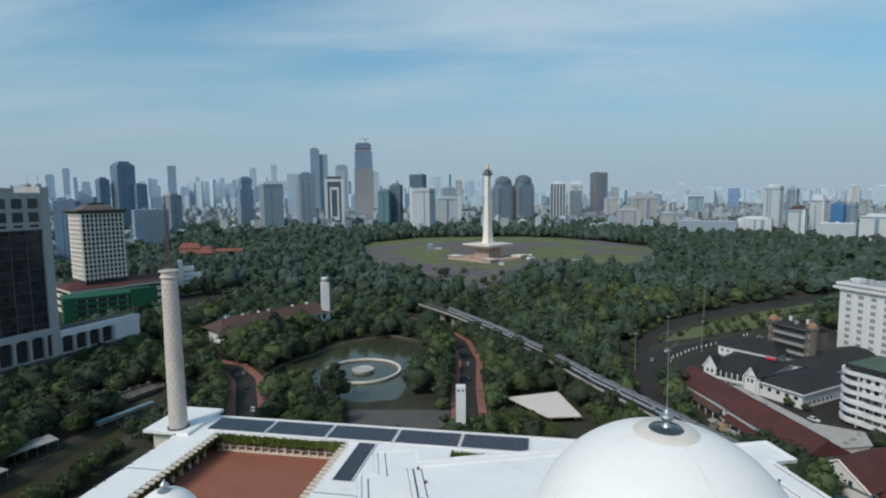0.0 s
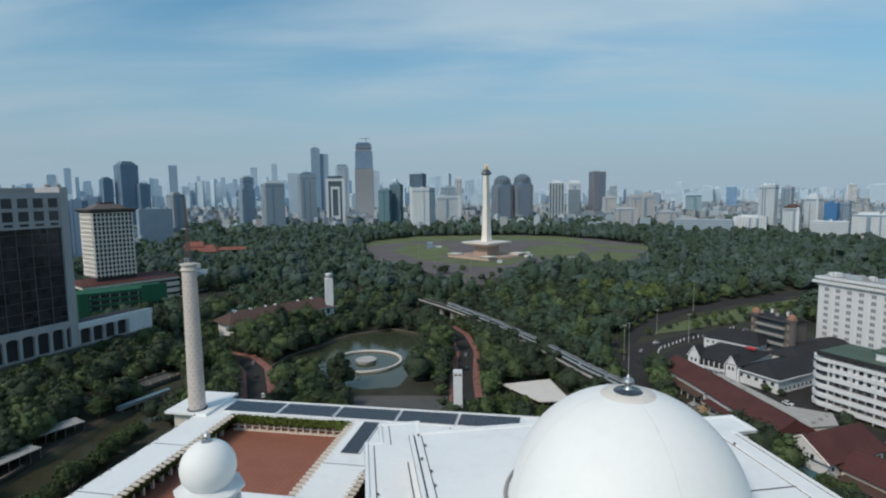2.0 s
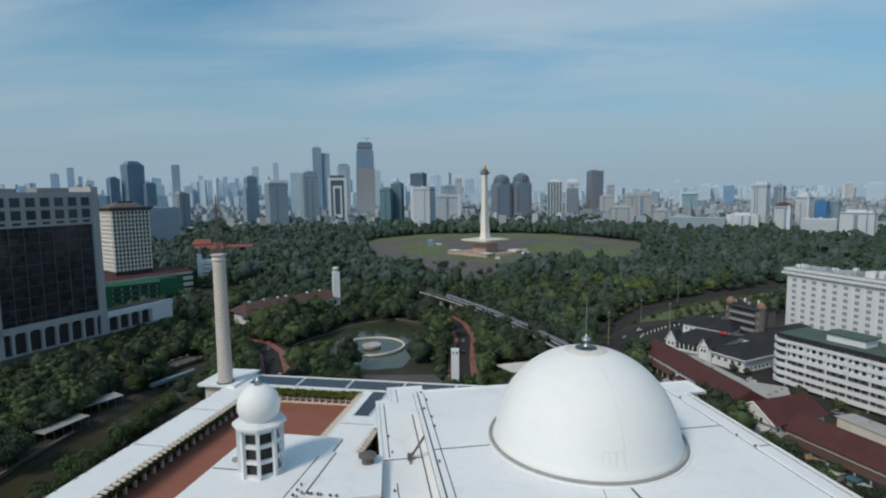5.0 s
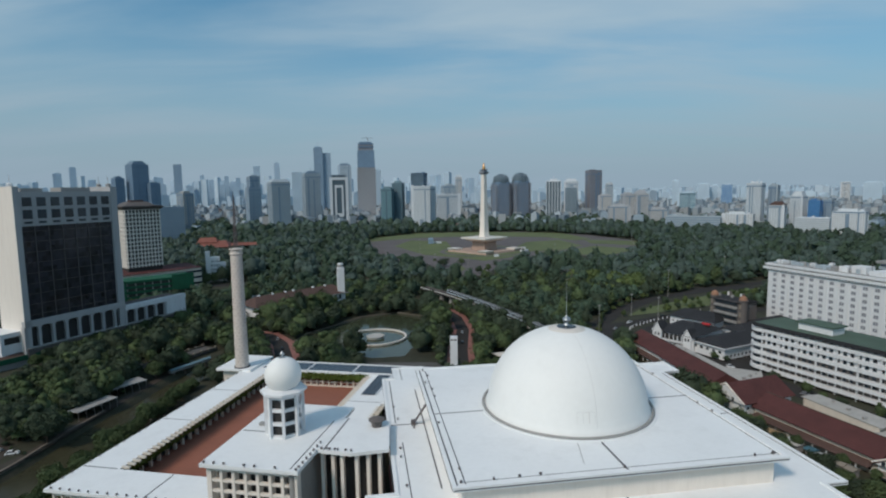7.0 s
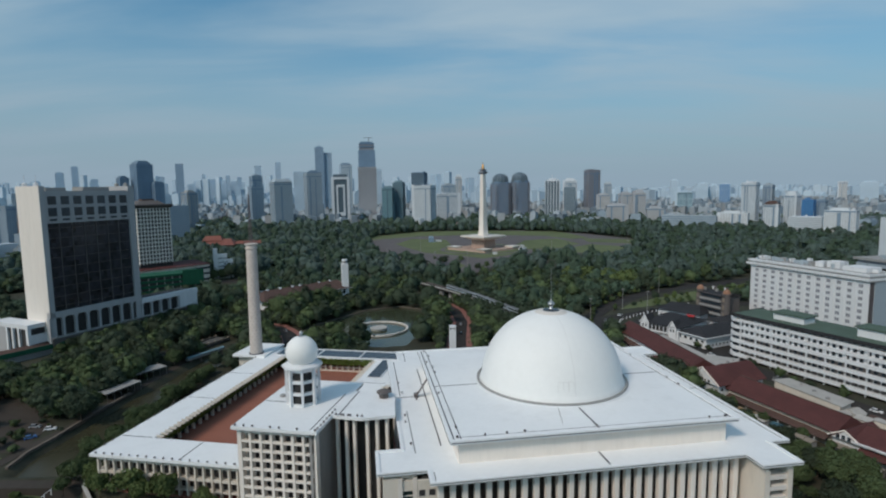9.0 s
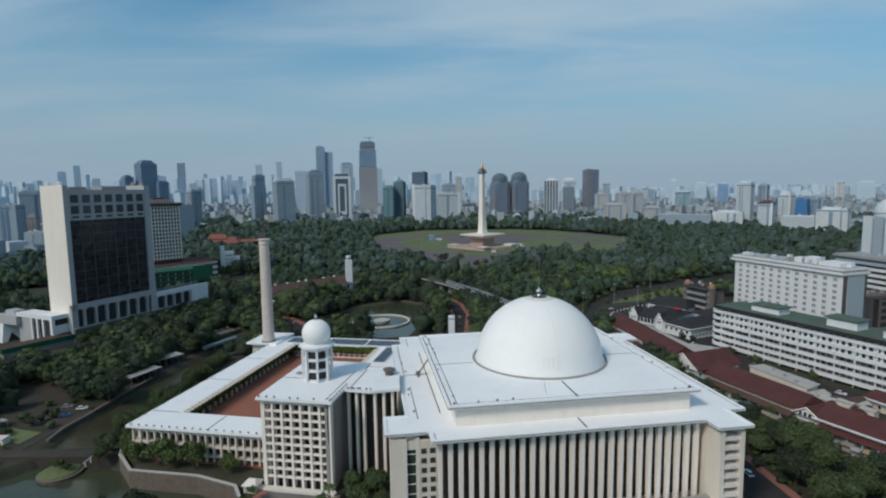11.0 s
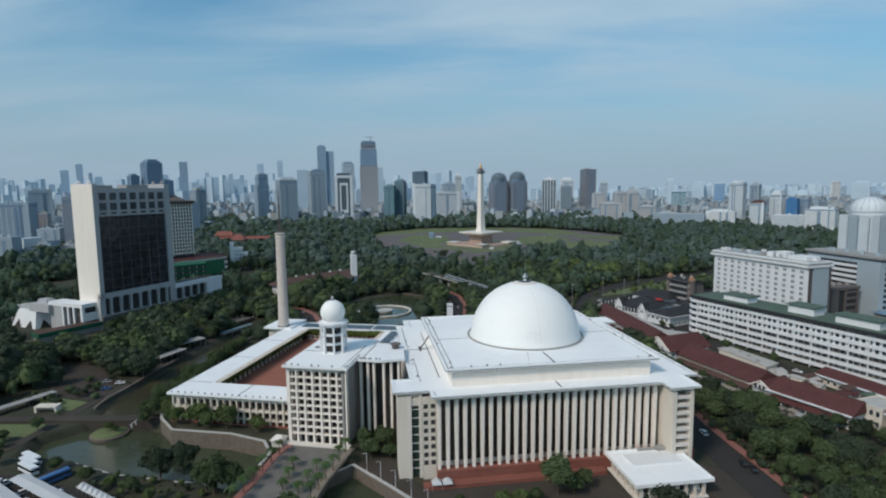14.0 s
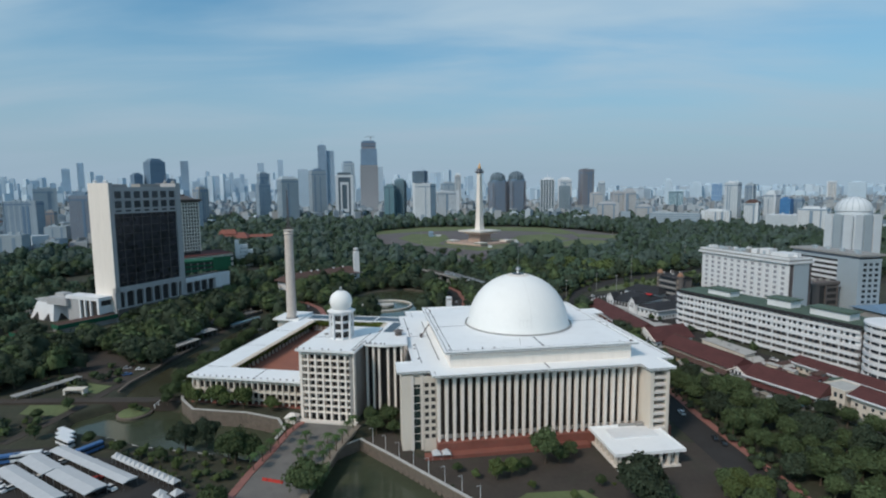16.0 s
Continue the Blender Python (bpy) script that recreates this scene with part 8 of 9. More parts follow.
for k, x, y, z, s in ((6, -58, -33, 0.4, 1.0), (2, -54, -27, 1.0, 0.95), (6, -61, -28, 1.8, 0.9), (6, -51, -33, 0, 0.8), (3, -128, -45.0, -0.8, 0.78), (3, -121.3, -42.0, -0.8, 0.8), (1, -104, -57, 0, 1.0), (2, -99.5, -55.5, 0, 0.95), (2, -107.5, -54.5, 0, 0.95), (4, -102, -51, 0, 0.7),
                      (0, -71.5, -80, 1.2, 0.95), (1, 4.5, -55.5, 0, 1.0), (6, 9.5, -55, 0, 0.9), (5, -8, -64.5, 0, 1.0), (5, -13, -66.5, 0, 1.1), (6, -3, -61, 0, 0.7), (6, 14, -51, 0, 0.8), (3, 30, -80, 0, 1.15),
                      (4, 61, -73, 0, 0.75), (5, 57, -79, 0, 1.2), (6, 20, -70, 0, 0.5), (5, -2, -72, 0, 0.45), (5, -20, -66, 0, 0.5), (6, -26, -62, 0, 0.5), (5, 10, -78, 0, 0.5), (6, 58, -72.5, 0, 1.1), (4, 66, -78, 0, 0.85), (6, 62, -84, 0, 1.1), (2, -98, -88, 0, 0.9), (6, -190, -40, 0, 0.8), (6, -150, -50, -0.5, 0.7), (5, -140, -53, -0.3, 0.7), (6, -131, -57, -0.2, 0.75), (5, -122, -62, 0, 0.7), (6, -166, -43, -0.4, 0.7), (5, -170, -8, -1.2, 0.55), (5, -173, -6, -1.6, 0.4), (6, -167, -9, -1.6, 0.4), (6, -197, -12, 0, 0.8), (6, -203, -22, 0, 0.7)):
    plant_tree(k, x, y, z, s)
# a broken row before the hotel's base
rh = random.Random(77)
for i in range(15):
    u, v = -2 + 7.2 * i + rh.uniform(-1.5, 1.5), -9.5 + rh.uniform(-1.5, 1.0)
    c, q = math.cos(radians(69)), math.sin(radians(69))
    plant_tree(i * 3 % 5, -277 + u * c - v * q, 148.5 + u * q + v * c, 0.0, rh.uniform(0.62, 0.88), "trees before the hotel")
for k, x, y, s in ((3, 124.5, -16, 0.6), (1, 128, -24, 0.7), (0, 132, -33, 0.65), (2, 136, -42, 0.8), (3, 141, -51, 0.7), (0, 146, -60, 0.7), (1, 152, -70, 0.8), (6, 121, -8, 0.8), (6, 104, 24, 0.6), (6, 108, 14, 0.6), (2, 100, 34, 0.5), (6, 93, 48, 0.7), (6, 88, 64, 0.7)):
    plant_tree(k, x, y, 0.0, s, "trees before the red row")
for t in KINDS:
    for o in (*t.children_recursive, t):
        bpy.data.objects.remove(o)

# palms on the bridge: slim ringed trunks with arching fronds
def palm(x, y, z, h, seed):
    r = random.Random(seed)
    t = thing("palm_tree", "slim palm with a tuft of arching fronds", "palm", pose(x, y, z), group="palms on the bridge")
    part("trunk", Mesh().bar((0, 0, -0.3), (0.1, 0.1, h), 0.2, n=7, r2=0.13), BARK, t)
    m = Mesh()
    for i in range(18):
        a, ln = 2 * math.pi * i / 18 + r.uniform(-.2, .2), r.uniform(2.2, 3.0)
        ca, sa = math.cos(a), math.sin(a)
        up = r.uniform(0.2, 1.0)
        prev = None
        for s in range(6):
            q = s / 5
            c = Vector((0.1 + ca * ln * q, 0.1 + sa * ln * q, h + up * q * 1.2 - 1.9 * q * q))
            wd = 0.34 * (1 - abs(q - 0.35) * 1.3)
            e = (tuple(c + Vector((-sa, ca, -0.25)) * wd), tuple(c), tuple(c + Vector((sa, -ca, -0.25)) * wd))
            if prev:
                m.add([*prev, *e], [(0, 1, 4, 3), (1, 2, 5, 4)])
            prev = e
    part("fronds", m, PALM_LEAF, t)
    return t


for i in range(6):
    palm(-90.3 - 0.75 * i, -35 - 6.2 * i, 2.3, 5.0 + 0.4 * (i % 3), i)
    palm(-66.8 - 0.85 * i, -34 - 6.0 * i, 2.3, 5.4 + 0.4 * (i % 2), 10 + i)
for i in range(3):
    palm(-82.5 + 0.5 * i, -44 - 7 * i, 2.3, 3.6, 30 + i)
    palm(-74 - 1.0 * i, -46 - 7 * i, 2.3, 3.8, 40 + i)

# ---- the woods of the park, past counting ----
WOODS = [(-720, 480), (-640, 250), (-460, 60), (-345, 60), (-300, 180), (-180, 240), (-120, 330), (-30, 330), (40, 170), (66, 180), (90, 235), (200, 280), (260, 260), (420, 330), (560, 420), (760, 700), (700, 900), (420, 1080), (330, 1180), (-420, 1180), (-560, 900), (-520, 520)]


def forest(name, P, scale, count, size, mats, label, seed, n_lobes=10):
    """Many trees in one mesh, from a few crowns set down at random: rounded clumps under loose leaves."""
    r = np.random.default_rng(seed)
    temps = []
    for j in range(9):
        w, h = r.uniform(9, 15), r.uniform(8.5, 13.5)
        q, f, kv, kf, heads = crown_shape(r, w, h * 0.86, n_lobes, count, size, 0.5, 0.84 if count > 100 else 0.92, 8, (-40, 0, 40, 68, 89))
        up = np.array([0, 0, h * 0.14])
        stem = Mesh().bar((0, 0, -0.5), (0, 0, h * 0.4), 0.32, n=4, r2=0.22)
        stem_f = np.array([g for g in stem.f if len(g) == 4])
        temps.append((q + up, f, np.concatenate([kv + up, np.array(stem.v)]), np.concatenate([kf, stem_f + len(kv)])))
    for mi, mat in enumerate(mats):
        vs, fs, nv, cv, cf, nc = [], [], 0, [], [], 0
        for x, y in P[np.arange(len(P)) % len(mats) == mi]:
            q, f, kv, kf = temps[int(r.integers(0, 9))]
            a, s = r.uniform(0, 6.28), scale * (r.uniform(0.35, 1.5) if scale < 0.3 else r.uniform(0.6, 1.35))
            rot = np.array([[np.cos(a), -np.sin(a), 0], [np.sin(a), np.cos(a), 0], [0, 0, r.uniform(0.85, 1.2)]]) * s
            vs.append(q @ rot.T + (x, y, 0))
            fs.append(f + nv)
            nv += len(q)
            cv.append(kv @ rot.T + (x, y, 0))
            cf.append(kf + nc)
            nc += len(kv)
        tagged(new(name, quad_mesh(name, np.concatenate(vs), np.concatenate(fs), mat)), label, "trees", "", "stuff")
        clumps = quad_mesh(name, np.concatenate(cv), np.concatenate(cf), mat)
        clumps.shade_smooth()
        tagged(new(name, clumps), label, "trees", "", "stuff")


forest("woodland_edge", np.array(REST), 1.0, 560, 0.42, [LEAF_DARK, LEAF_DARK, LEAF], "dense green trees round the pond and canal", 30)
# a belt of trees close along both sides of the viaduct, and trees behind the red row
BELT = np.array([along(VIA, 8.0 * k, o)[:2] for k in range(4, 34) for o in (8.2, -8.5)]) + tr.uniform(-1.2, 1.2, (60, 2))
forest("viaduct_trees", BELT, 0.62, 420, 0.5, [LEAF, LEAF_DARK], "dense green trees along the viaduct", 34)
LINED = []
for line, off, gap in (([(-127, 146), (-145, 188), (-158, 208)], 12.5, 6.0), ([(-29.5, 150), (-30, 176), (-28.5, 224), (-34, 262), (-48, 296)], 11.5, 7.5), ([(50, 140), (58, 185)], 10.5, 8)):
    total = sum(math.hypot(b[0] - a[0], b[1] - a[1]) for a, b in zip(line, line[1:]))
    for k in range(int(total / gap)):
        for o in (off, -off):
            LINED.append(along(line, gap * k + 1, o + float(tr.uniform(-1, 1)))[:2])
LINED += [(-264 + 3.7 * k, 150 + 9.2 * k) for k in range(10)] + [(-260 + 3.7 * k, 143 + 9.2 * k) for k in range(10)]
LINED += [(-322 + 8 * k, 287 + 5.4 * k) for k in range(8)] + [(-27, 111), (-33, 110.5), (-22, 117), (-20, 111), (-14, 113), (-12, 120), (-40, 112), (-6, 116), (-24, 125), (2, 120), (-33, 103), (-28, 104), (-38, 103.5), (-22, 105), (-45, 105), (-16, 106)]
LINED += [(-49, 178), (-48, 186), (-50, 195), (-47, 203), (-49, 212), (-47, 221), (-45, 229), (-48, 238), (-52, 250), (-57, 262), (-41, 196), (-41, 212)]
LINED += [(-167.5 + 4.4 * k, 224.5 + 5.06 * k) for k in range(12)] + [(-160 + 4.4 * k, 218 + 5.06 * k) for k in range(13)] + [(-153 + 5 * k, 214 + 5.7 * k) for k in range(5)] + [(-168, 226), (-175, 231), (-160, 228), (-183, 236)]
LINED = np.array(LINED)
LINED = LINED[~inside(POND, LINED)]
LINED = LINED[~inside([(68, 190), (74, 165), (112, 110), (200, 160), (190, 284), (134, 263), (90, 230)], LINED)]
forest("lining_trees", LINED, 0.85, 480, 0.44, [LEAF, LEAF_DARK, LEAF], "green trees lining the roads", 36)
HALLSIDE = np.array([(-170 + 4.9 * k, 226 + 5.64 * k) for k in range(9)] + [(-294, 426), (-286, 430), (-302, 421), (-278, 434), (-270, 438), (-310, 416)], float)
forest("hall_trees", HALLSIDE, 1.5, 520, 0.45, [LEAF_DARK, LEAF], "tall green trees before the brown-roofed hall", 47)
VERGE = np.concatenate([scatter([(84, 250), (100, 258), (170, 290), (300, 345), (300, 372), (196, 338), (140, 302), (104, 276)], 8.5, tr), np.array([along([(64, 215), (78, 262), (120, 320), (198, 374), (300, 424)], 6.5 * k, 1.5)[:2] for k in range(40)])])
VERGE = VERGE[tr.uniform(0, 1, len(VERGE)) < 0.62]
forest("verge_trees", VERGE, 0.42, 260, 0.8, [LEAF, LEAF_DARK, LEAF_LIGHT], "small green trees and shrubs on the road verge", 48)
YARDS = np.array([(122, 116), (130, 103), (136, 88), (142, 74), (126, 122), (112, 156), (116, 150), (133, 96)], float)
forest("yard_trees", YARDS, 0.45, 300, 0.75, [LEAF_DARK, LEAF], "small green trees in the back yards", 35)
P = scatter(WOODS, 10.4, tr)
P = P[free(P, 2.0)]
for poly in near_polys:
    P = P[~inside(poly, P)]
close = P[:, 1] < 400
forest("woodland", P[close], 1.08, 260, 0.56, [LEAF_HAZE2, LEAF, LEAF_HAZE2, LEAF_DARK], "dense green woodland round the park", 31, 9)
Q = P[~close]
Q = Q[tr.uniform(0, 1, len(Q)) < 0.75]
forest("woodland", Q, 1.3, 80, 0.85, [LEAF_HAZE2, LEAF_HAZE], "dense green woodland round the park", 32, 5)
# taller trees along the far side of the park, among the feet of the towers
FARWOODS = [(-900, 900), (-620, 980), (-420, 1180), (330, 1180), (430, 1080), (720, 900), (1000, 980), (1000, 1250), (620, 1560), (-700, 1560), (-1050, 1250)]
FP = scatter(FARWOODS, 22.0, tr)
forest("far_woodland", FP, 1.7, 30, 1.2, [LEAF_HAZE, LEAF_HAZE2], "tall trees beyond the park, haze in their leaf colour", 37, 4)
spot = np.array([(-53, 542), (-20, 492), (-10, 480), (2, 500), (14, 540), (-66, 585), (-86, 610), (-30, 560), (60, 640), (80, 655), (-6, 470), (10, 478)], float)
forest("field_trees", spot[:1], 1.55, 420, 0.7, [LEAF_DARK], "large round tree on the field's edge", 38)
forest("field_trees", spot[1:], 0.6, 260, 0.8, [LEAF, LEAF_DARK], "small trees on the field's edge", 39)
bright = scatter([(60, 330), (130, 330), (150, 400), (80, 420)], 10, tr)
forest("bright_grove", bright, 1.05, 260, 0.8, [LEAF_LIGHT], "yellow-green grove in the park", 33)
# trees among the houses, left and right of the park
for poly, nm in (([(-900, 500), (-600, 420), (-520, 520), (-600, 1100), (-1100, 1100)], 1), ([(480, 340), (900, 400), (1000, 900), (760, 900), (600, 480)], 2)):
    S = scatter(poly, 24, tr)
    forest("street_trees", S, 1.1, 40, 1.2, [LEAF_HAZE2], "scattered trees among houses", 40 + nm, 5)

SHRUB = scatter([(-172, -40), (-146, -45), (-112, -52), (-96, -58), (-97, -82), (-111, -76), (-128, -66), (-143, -56), (-160, -47)], 4.2, tr)
SHRUB = np.concatenate([SHRUB, scatter([(-236, -20), (-200, -20), (-198, -40), (-212, -60), (-240, -66)], 6.0, tr), scatter([(-30, -72), (-8, -64), (30, -68), (44, -80), (40, -100), (-8, -92)], 11, tr), scatter([(-236, 26), (-200, 2), (-197, 8), (-210, 22), (-228, 36)], 5.0, tr)])
forest("shrubs", SHRUB, 0.18, 150, 1.0, [LEAF_LIGHT, LEAF, LEAF_DARK], "low green shrubs on the basin bank", 44, 5)
SHRUB = np.concatenate([scatter([(-240, 14), (-196, 12), (-188, 60), (-190, 110), (-200, 110), (-215, 50)], 9.0, tr), scatter([(-168, 8), (-160, 30), (-161, 100), (-167, 100)], 4.0, tr), scatter([(-240, -40), (-195, -22), (-196, -34), (-236, -60)], 5.0, tr), scatter([(74, -110), (75, -40), (72, 20), (76, 20), (82, -40), (90, -110)], 4.5, tr)])
forest("shrubs", SHRUB, 0.26, 110, 1.2, [LEAF, LEAF_DARK], "low green shrubs along paths and banks", 45, 5)

# ---- low city out to the horizon ----
def low_city(name, P, hmin, hmax, wmin, wmax, mat, label, seed, bands=True):
    r = np.random.default_rng(seed)
    vs, fs = [], []
    n = 0
    base = np.array([(-1, -1, 0), (1, -1, 0), (1, 1, 0), (-1, 1, 0), (-1, -1, 1), (1, -1, 1), (1, 1, 1), (-1, 1, 1)], float)
    quads = np.array([(4, 5, 6, 7), (0, 1, 5, 4), (1, 2, 6, 5), (2, 3, 7, 6), (3, 0, 4, 7)])
    for x, y in P:
        w, d, h = r.uniform(wmin, wmax), r.uniform(wmin, wmax), hmin + (hmax - hmin) * r.uniform(0, 1) ** 2.2
        a = r.uniform(0, 1.57)
        rot = np.array([[np.cos(a), -np.sin(a), 0], [np.sin(a), np.cos(a), 0], [0, 0, 1]])
        boxes = [(w, d, 0, h)]
        if r.uniform() < 0.5:
            boxes.append((w * 0.5, d * 0.5, h, h + r.uniform(2, 4)))
        for bw, bd, z0, z1 in boxes:
            b = base * (bw / 2, bd / 2, z1 - z0) + (0, 0, z0)
            vs.append(b @ rot.T + (x, y, 0))
            fs.append(quads + n)
            n += 8
    tagged(new(name, quad_mesh(name, np.concatenate(vs), np.concatenate(fs), mat)), label, "buildings", "", "stuff")


def fan_points(n, y0, y1, seed, spread_k=0.95):
    r = np.random.default_rng(seed)
    y = y0 + (y1 - y0) * r.uniform(0, 1, n) ** 0.8
    return np.column_stack([r.uniform(-1, 1, n) * (y * spread_k + 150), y])


# low city tones, dulled and blued in place of haze
CITY = [material("city_white_hazed", (0.37, 0.42, 0.46), 0.7, var=0.1, bump=0, island=0.25), material("city_cream_hazed", (0.31, 0.33, 0.34), 0.75, var=0.1, bump=0, island=0.35),
        material("city_blue_hazed", (0.22, 0.28, 0.33), 0.7, var=0.1, bump=0, island=0.35), material("city_red_roofs", (0.19, 0.14, 0.13), 0.8, var=0.2, bump=0, island=0.35)]
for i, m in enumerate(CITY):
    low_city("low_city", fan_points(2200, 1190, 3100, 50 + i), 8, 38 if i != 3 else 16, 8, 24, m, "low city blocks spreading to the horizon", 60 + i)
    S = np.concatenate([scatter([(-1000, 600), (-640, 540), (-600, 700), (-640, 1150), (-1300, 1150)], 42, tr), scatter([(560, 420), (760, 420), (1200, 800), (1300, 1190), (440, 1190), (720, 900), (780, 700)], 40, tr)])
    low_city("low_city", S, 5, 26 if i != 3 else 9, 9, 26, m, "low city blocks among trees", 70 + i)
# horizon blocks, their colours paled to stand for haze
FARM = [HAZEPALE2, HAZEPALE, material("hazed_far_render", (0.47, 0.56, 0.63), 0.7, var=0.1, bump=0, island=0.2)]
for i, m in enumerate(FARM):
    low_city("far_city", fan_points(900, 2900, 4700, 80 + i), 14, 100, 20, 50, m, "city blocks on the horizon, paled for haze", 90 + i)
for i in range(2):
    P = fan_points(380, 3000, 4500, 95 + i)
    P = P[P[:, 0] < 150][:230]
    low_city("far_city", P, 70, 215, 22, 40, FARM[i], "towers on the horizon, paled for haze", 98 + i)
S = fan_points(900, 1190, 2600, 120)
forest("street_trees", S, 1.4, 20, 1.6, [LEAF_HAZE], "scattered trees among houses", 121, 4)

# ---- tents, vehicles, lamps and other small things ----
def long_tent(x, y, w, d, deg):
    t = thing("marquee_tent", "long white marquee with a low ridged roof on posts", "tent", pose(x, y, 0.06, 0, 0, deg), group="tents in the car park")
    part("tent_roof", Mesh().gable(-w / 2, w / 2, -d / 2, d / 2, 2.9, 3.35, thick=0.12), TARP, t)
    for i in range(max(2, int(w / 5)) + 1):
        for s in (-1, 1):
            part("tent_post", Mesh().bar((-w / 2 + 0.3 + (w - 0.6) * i / max(2, int(w / 5)), s * (d / 2 - 0.2), 0), (-w / 2 + 0.3 + (w - 0.6) * i / max(2, int(w / 5)), s * (d / 2 - 0.2), 2.9), 0.06), STEEL, t)
    return t


long_tent(-169.3, -63.2, 18.7, 6.7, -31)
long_tent(-149.5, -73.5, 25, 7.0, -29)
long_tent(-151.5, -63.0, 46, 5.0, -28)
long_tent(-163.5, -75.8, 37, 6.0, -30)


def peaked_tent(x, y, s, deg):
    t = thing("peaked_tent", "small white pyramid tent on four posts", "tent", pose(x, y, 0.06, 0, 0, deg), group="row of small tents")
    h = s / 2
    part("tent_roof", Mesh().add([(-h, -h, 2.2), (h, -h, 2.2), (h, h, 2.2), (-h, h, 2.2), (0, 0, 3.7)], [(0, 1, 4), (1, 2, 4), (2, 3, 4), (3, 0, 4), (3, 2, 1, 0)]), TARP, t)
    part("tent_valance", Mesh().box(-h, h, -h, -h + 0.06, 1.9, 2.2).box(-h, h, h - 0.06, h, 1.9, 2.2), TARP, t)
    for a in (-1, 1):
        for b in (-1, 1):
            part("tent_post", Mesh().bar((a * (h - 0.1), b * (h - 0.1), 0), (a * (h - 0.1), b * (h - 0.1), 2.2), 0.05), STEEL, t)


for i in range(13):
    peaked_tent(-146.6 + 2.45 * i, -56.6 - 1.36 * i, 2.75, -29)
for x, y in ((-118, -80), (-115.5, -82.5), (-113, -79.5)):
    peaked_tent(x, y, 3.2, -29)
for x, y in ((-33.5, -52.5), (-30, -52.0)):
    peaked_tent(x, y, 3.2, 10)

PAINTS = [material("white_car_paint", (0.72, 0.73, 0.74), 0.3, var=0.05, bump=0), material("black_car_paint", (0.02, 0.02, 0.022), 0.25, var=0.1, bump=0), material("silver_car_paint", (0.38, 0.39, 0.41), 0.3, metal=0.4, var=0.05, bump=0),
          material("red_car_paint", (0.28, 0.03, 0.025), 0.3, var=0.05, bump=0), material("blue_van_paint", (0.05, 0.13, 0.30), 0.35, var=0.1, bump=0)]
RUBBER = material("tyre_rubber", (0.02, 0.02, 0.02), 0.9)
PNAMES = ["white", "black", "silver", "red", "blue"]


def car_kind(p, L=4.4, W=1.75, H=1.5, bus=False):
    c = thing("bus" if bus else "car", (PNAMES[p] + " bus parked beside the tents") if bus else (PNAMES[p] + " car standing on the asphalt"), "bus" if bus else "car", pose(0, 0, -400))
    if bus:
        part("body", Mesh().prism([(-L / 2, -W / 2), (L / 2, -W / 2), (L / 2, W / 2), (-L / 2, W / 2)], 0.4, H, top=[(-L / 2 + .1, -W / 2 + .1), (L / 2 - .15, -W / 2 + .1), (L / 2 - .15, W / 2 - .1), (-L / 2 + .1, W / 2 - .1)]), PAINTS[p], c)
        part("window_band", Mesh().box(-L / 2 - .02, L / 2 + .02, -W / 2 - .02, W / 2 + .02, H * 0.5, H * 0.78), GLASS, c)
    else:
        h = W / 2
        part("body", Mesh().prism([(-L / 2, -h), (L / 2, -h), (L / 2, h), (-L / 2, h)], 0.28, 0.92, top=[(-L / 2 + .1, -h + .06), (L / 2 - .2, -h + .06), (L / 2 - .2, h - .06), (-L / 2 + .1, h - .06)]), PAINTS[p], c)
        part("cabin", Mesh().prism([(-L * .42, -h + .08), (L * .2, -h + .08), (L * .2, h - .08), (-L * .42, h - .08)], 0.92, H - .06, top=[(-L * .34, -h + .25), (L * .06, -h + .25), (L * .06, h - .25), (-L * .34, h - .25)]), GLASS, c)
        part("roof", Mesh().box(-L * .33, L * .05, -h + .26, h - .26, H - .06, H), PAINTS[p], c)
    for x in (-L * .3, L * .3):
        for s in (-1, 1):
            part("wheel", Mesh().bar((x, s * W * .5, 0.33), (x, s * W * .38, 0.33), 0.33 if not bus else 0.45, n=12), RUBBER, c)
    return c


CARS = [car_kind(i) for i in range(4)] + [car_kind(4), car_kind(0, 9.5, 2.4, 3.0, True), car_kind(4, 9.0, 2.4, 3.0, True)]
cr = random.Random(9)
for x, y, deg, k in ((-179, -37.5, -28, 5), (-177, -41.0, -28, 5), (-174.5, -44.5, -28, 5), (-161, -50, 62, 6), (-180, -56, 20, 5), (-186, -58, 20, 6), (71, -36, 80, 1), (72.5, -40, 78, 1), (68, -12, 92, 0),
                     (-176, -52, 60, 0), (-158, -56, 62, 1), (-155, -58, 62, 0), (-163, -47, 20, 2), (-199, 34, 40, 4), (-205, 44, 10, 2), (-197, 42, 20, 0), (-126, 150, 112, 0), (-140, 178, 112, 1), (-150, 200, 110, 2), (-168, 240, 130, 0), (-29, 190, 92, 1), (-29, 215, 85, 2),
                     (118, 128, -64, 3), (113, 140, -64, 0), (128, 100, -64, 2), (131, 92, -64, 1), (150, 52, -60, 3), (146, 60, -60, 0), (158, 38, -60, 2), (90, 240, 40, 0), (120, 258, 25, 1), (160, 270, 15, 2), (220, 284, 10, 0), (75, 222, 60, 2), (-262, 126, 66, 2), (-240, 180, 66, 0), (-222, 232, 60, 1), (105, 150, -60, 3), (100, 158, -50, 0)):
    copy_thing(CARS[k], pose(x, y, 0.1, 0, 0, deg))
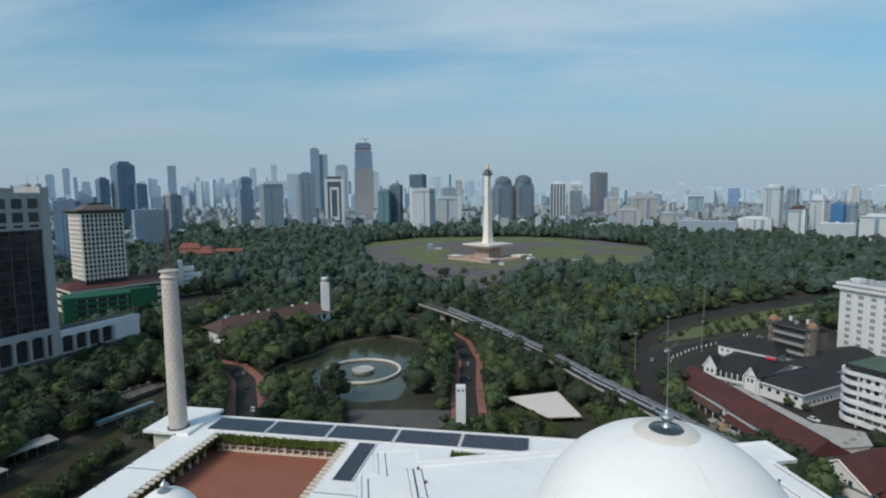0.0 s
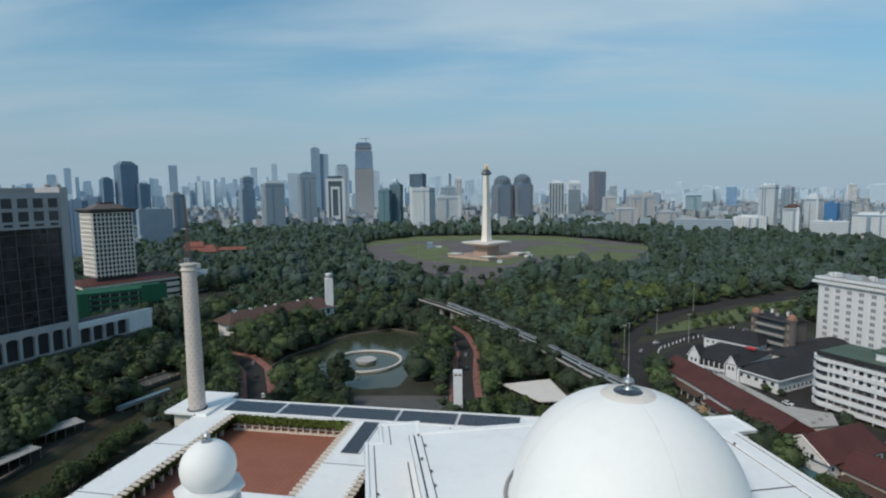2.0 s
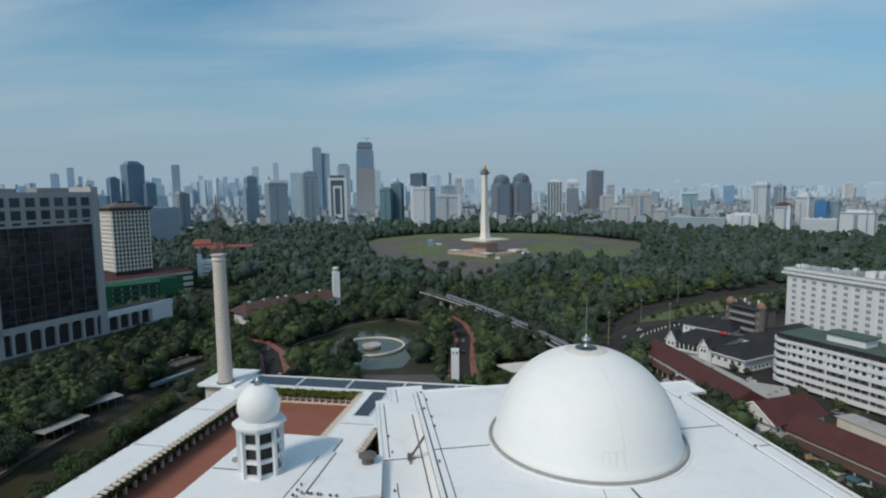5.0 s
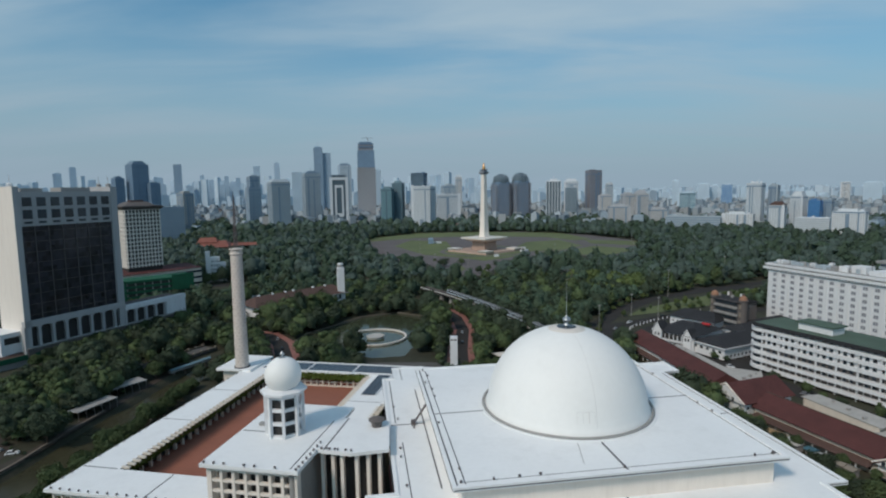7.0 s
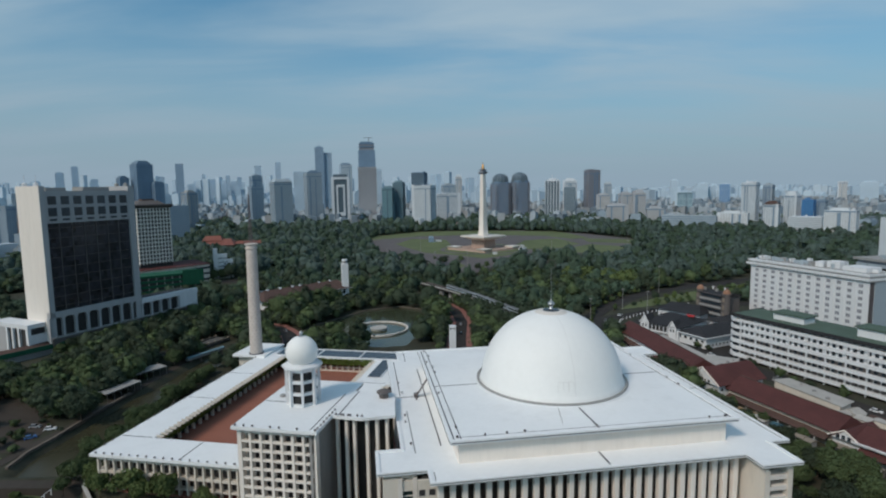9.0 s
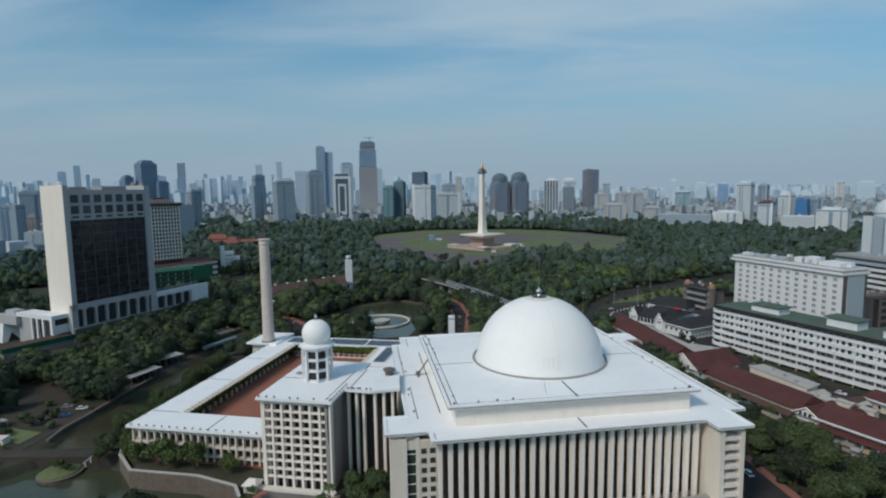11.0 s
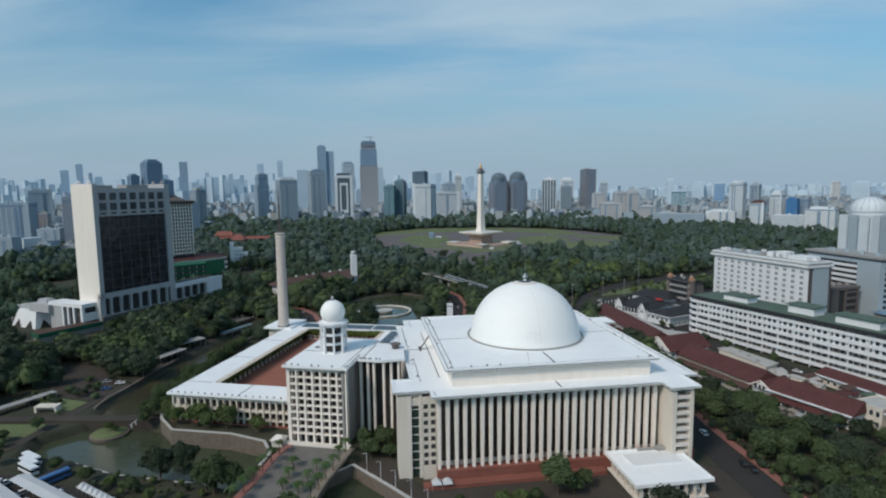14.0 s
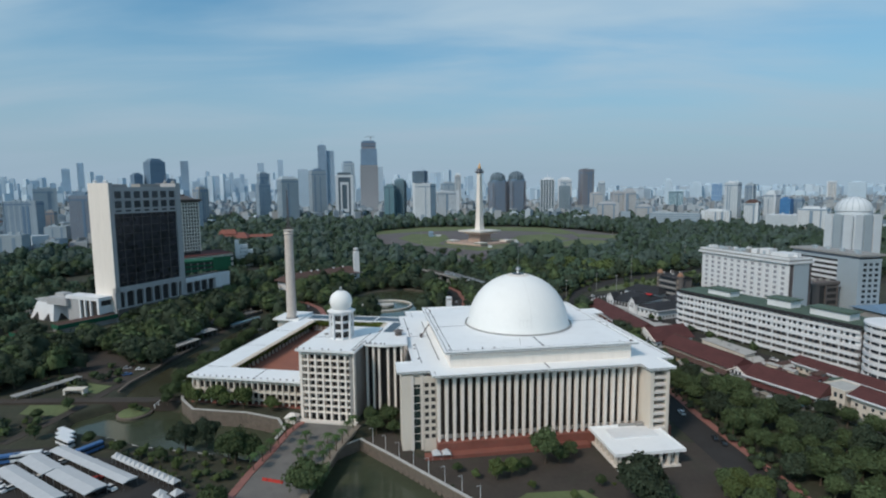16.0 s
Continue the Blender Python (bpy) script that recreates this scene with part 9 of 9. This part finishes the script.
for i in range(46):
    u = cr.random()
    copy_thing(CARS[cr.choice((0, 0, 1, 2, 2, 3))], pose(-184 + 74 * u + cr.uniform(-3, 3), -53 - 40 * u + cr.choice((-14, -9, 3)) + cr.uniform(-2, 2), 0.1, 0, 0, -28 + cr.choice((0, 90))) if i % 2 else pose(-205 + cr.uniform(-14, 10), -70 - cr.uniform(0, 40), 0.1, 0, 0, cr.choice((20, 110))))
for c in CARS:
    for o in (*c.children_recursive, c):
        bpy.data.objects.remove(o)


def lamp_post(x, y, z, h, deg, name="street_lamp", label="slim street lamp with one arm beside the moat", group="lamps along the moat"):
    t = thing(name, label, "lamp", pose(x, y, z, 0, 0, deg), group=group)
    part("pole", Mesh().bar((0, 0, 0), (0, 0, h), 0.11, r2=0.07), WHITE, t)
    part("arm", Mesh().bar((0, 0, h), (1.3, 0, h + 0.25), 0.06), WHITE, t)
    part("lamp_head", Mesh().box(1.0, 1.7, -0.16, 0.16, h + 0.15, h + 0.32), GREYWALL, t)


for i in range(8):
    lamp_post(-58 + 5.6 * i, -41 - 5.6 * i, 0.05, 6.0, 225)
for i, (x, y, h) in enumerate(((60, 205, 20), (150, 330, 24), (240, 420, 24), (-60, 470, 24), (-150, 560, 26), (-190, 470, 24), (90, 560, 26), (190, 560, 26), (-250, 640, 26), (300, 640, 26), (-120, 500, 24), (110, 240, 18), (-22, 470, 24), (-90, 640, 26), (230, 700, 26), (98, 262, 16))):
    t = thing("light_mast", "tall grey floodlight mast in the park", "lamp", pose(x, y, 0), group="park light masts")
    part("pole", Mesh().bar((0, 0, 0), (0, 0, h), 0.2, r2=0.1), GREYWALL, t)
    part("lamp_rack", Mesh().box(-1.0, 1.0, -0.2, 0.2, h, h + 0.5), GREYWALL, t)
# white bollards along the round street corner
KERB = [(70, 180), (76, 200), (87, 226), (110, 246), (134, 260), (165, 284)]
for i in range(30):
    x, y, _ = along(KERB, 4.6 * i + 0.5, 0.0)
    t = thing("bollard", "short white bollard along the kerb", "bollard", pose(x, y, 0), group="bollards at the corner")
    part("post", Mesh().lathe([(0.3, 0), (0.3, 1.2), (0.42, 1.3), (0.25, 1.7)], 8), WHITE, t)
# canal-side sheds and the small gatehouse
for x, y, w, d, deg, h in ((-224, 11.5, 30, 4.5, 66, 2.4), (-192, 80.5, 19, 6.5, 72, 4.0), (-194, 106, 18, 8.5, 59, 4.0)):
    t = thing("open_shed", "long open shed with a flat grey metal roof", "shed", pose(x, y, 0, 0, 0, deg), group="sheds by the canal")
    part("shed_roof", Mesh().box(-w / 2, w / 2, -d / 2, d / 2, h, h + 0.3), GREYWALL, t)
    for i in range(6):
        for s in (-1, 1):
            part("shed_post", Mesh().bar((-w / 2 + 0.4 + (w - 0.8) * i / 5, s * (d / 2 - 0.3), 0), (-w / 2 + 0.4 + (w - 0.8) * i / 5, s * (d / 2 - 0.3), h), 0.1), STEEL, t)
gh = thing("gatehouse", "small cream gatehouse with a flat roof and wide opening", "gatehouse", pose(-208, 8, 0, 0, 0, 3) @ Matrix.Diagonal((0.8, 0.8, 0.75, 1)))
part("gate_roof", Mesh().box(-6, 6, -2.5, 2.5, 3.0, 3.7), CREAM, gh)
part("gate_wall", Mesh().box(-6, -4.8, -2.3, 2.3, 0, 3.0).box(4.8, 6, -2.3, 2.3, 0, 3.0).box(-4.8, 4.8, 1.6, 2.3, 0, 3.0), CREAM, gh)
bt2 = thing("ticket_booth", "small pale booth with a pitched roof by the bridge", "booth", pose(-93, -27, 2.1, 0, 0, -8))
part("booth_wall", Mesh().box(-2, 2, -2, 2, 0, 2.6), MARBLE, bt2)
part("booth_roof", Mesh().gable(-2.5, 2.5, -2.5, 2.5, 2.6, 4.0, hip=1.5), MARBLE, bt2)
lb = thing("boundary_fence", "long pale railing along the arcade path", "fence", pose(0, 0, 0))
part("rail", Mesh().ribbon([(-160, -10), (-163.5, 40), (-161, 80)], 0.15, 1.6, 1.8), WHITE, lb)
for i in range(30):
    part("fence_post", Mesh().box(-160.2 - 0.08 * min(i, 16), -159.9 - 0.08 * min(i, 16), -9 + 3.0 * i, -8.8 + 3.0 * i, 0, 1.7), WHITE, lb)
# red barriers on the forecourt
for i, (x, y) in enumerate(((-88, -72), (-86, -72.5), (-84.2, -73), (-82.5, -73.4))):
    t = thing("road_barrier", "red plastic road barrier on the forecourt", "barrier", pose(x, y, 2.32, 0, 0, -15), group="barriers on the forecourt")
    part("barrier_body", Mesh().prism([(-0.9, -0.3), (0.9, -0.3), (0.9, 0.3), (-0.9, 0.3)], 0, 0.9, top=[(-0.85, -0.1), (0.85, -0.1), (0.85, 0.1), (-0.85, 0.1)]), material("red_plastic", (0.45, 0.04, 0.03), 0.5) if i == 0 else bpy.data.materials["red_plastic"], t)
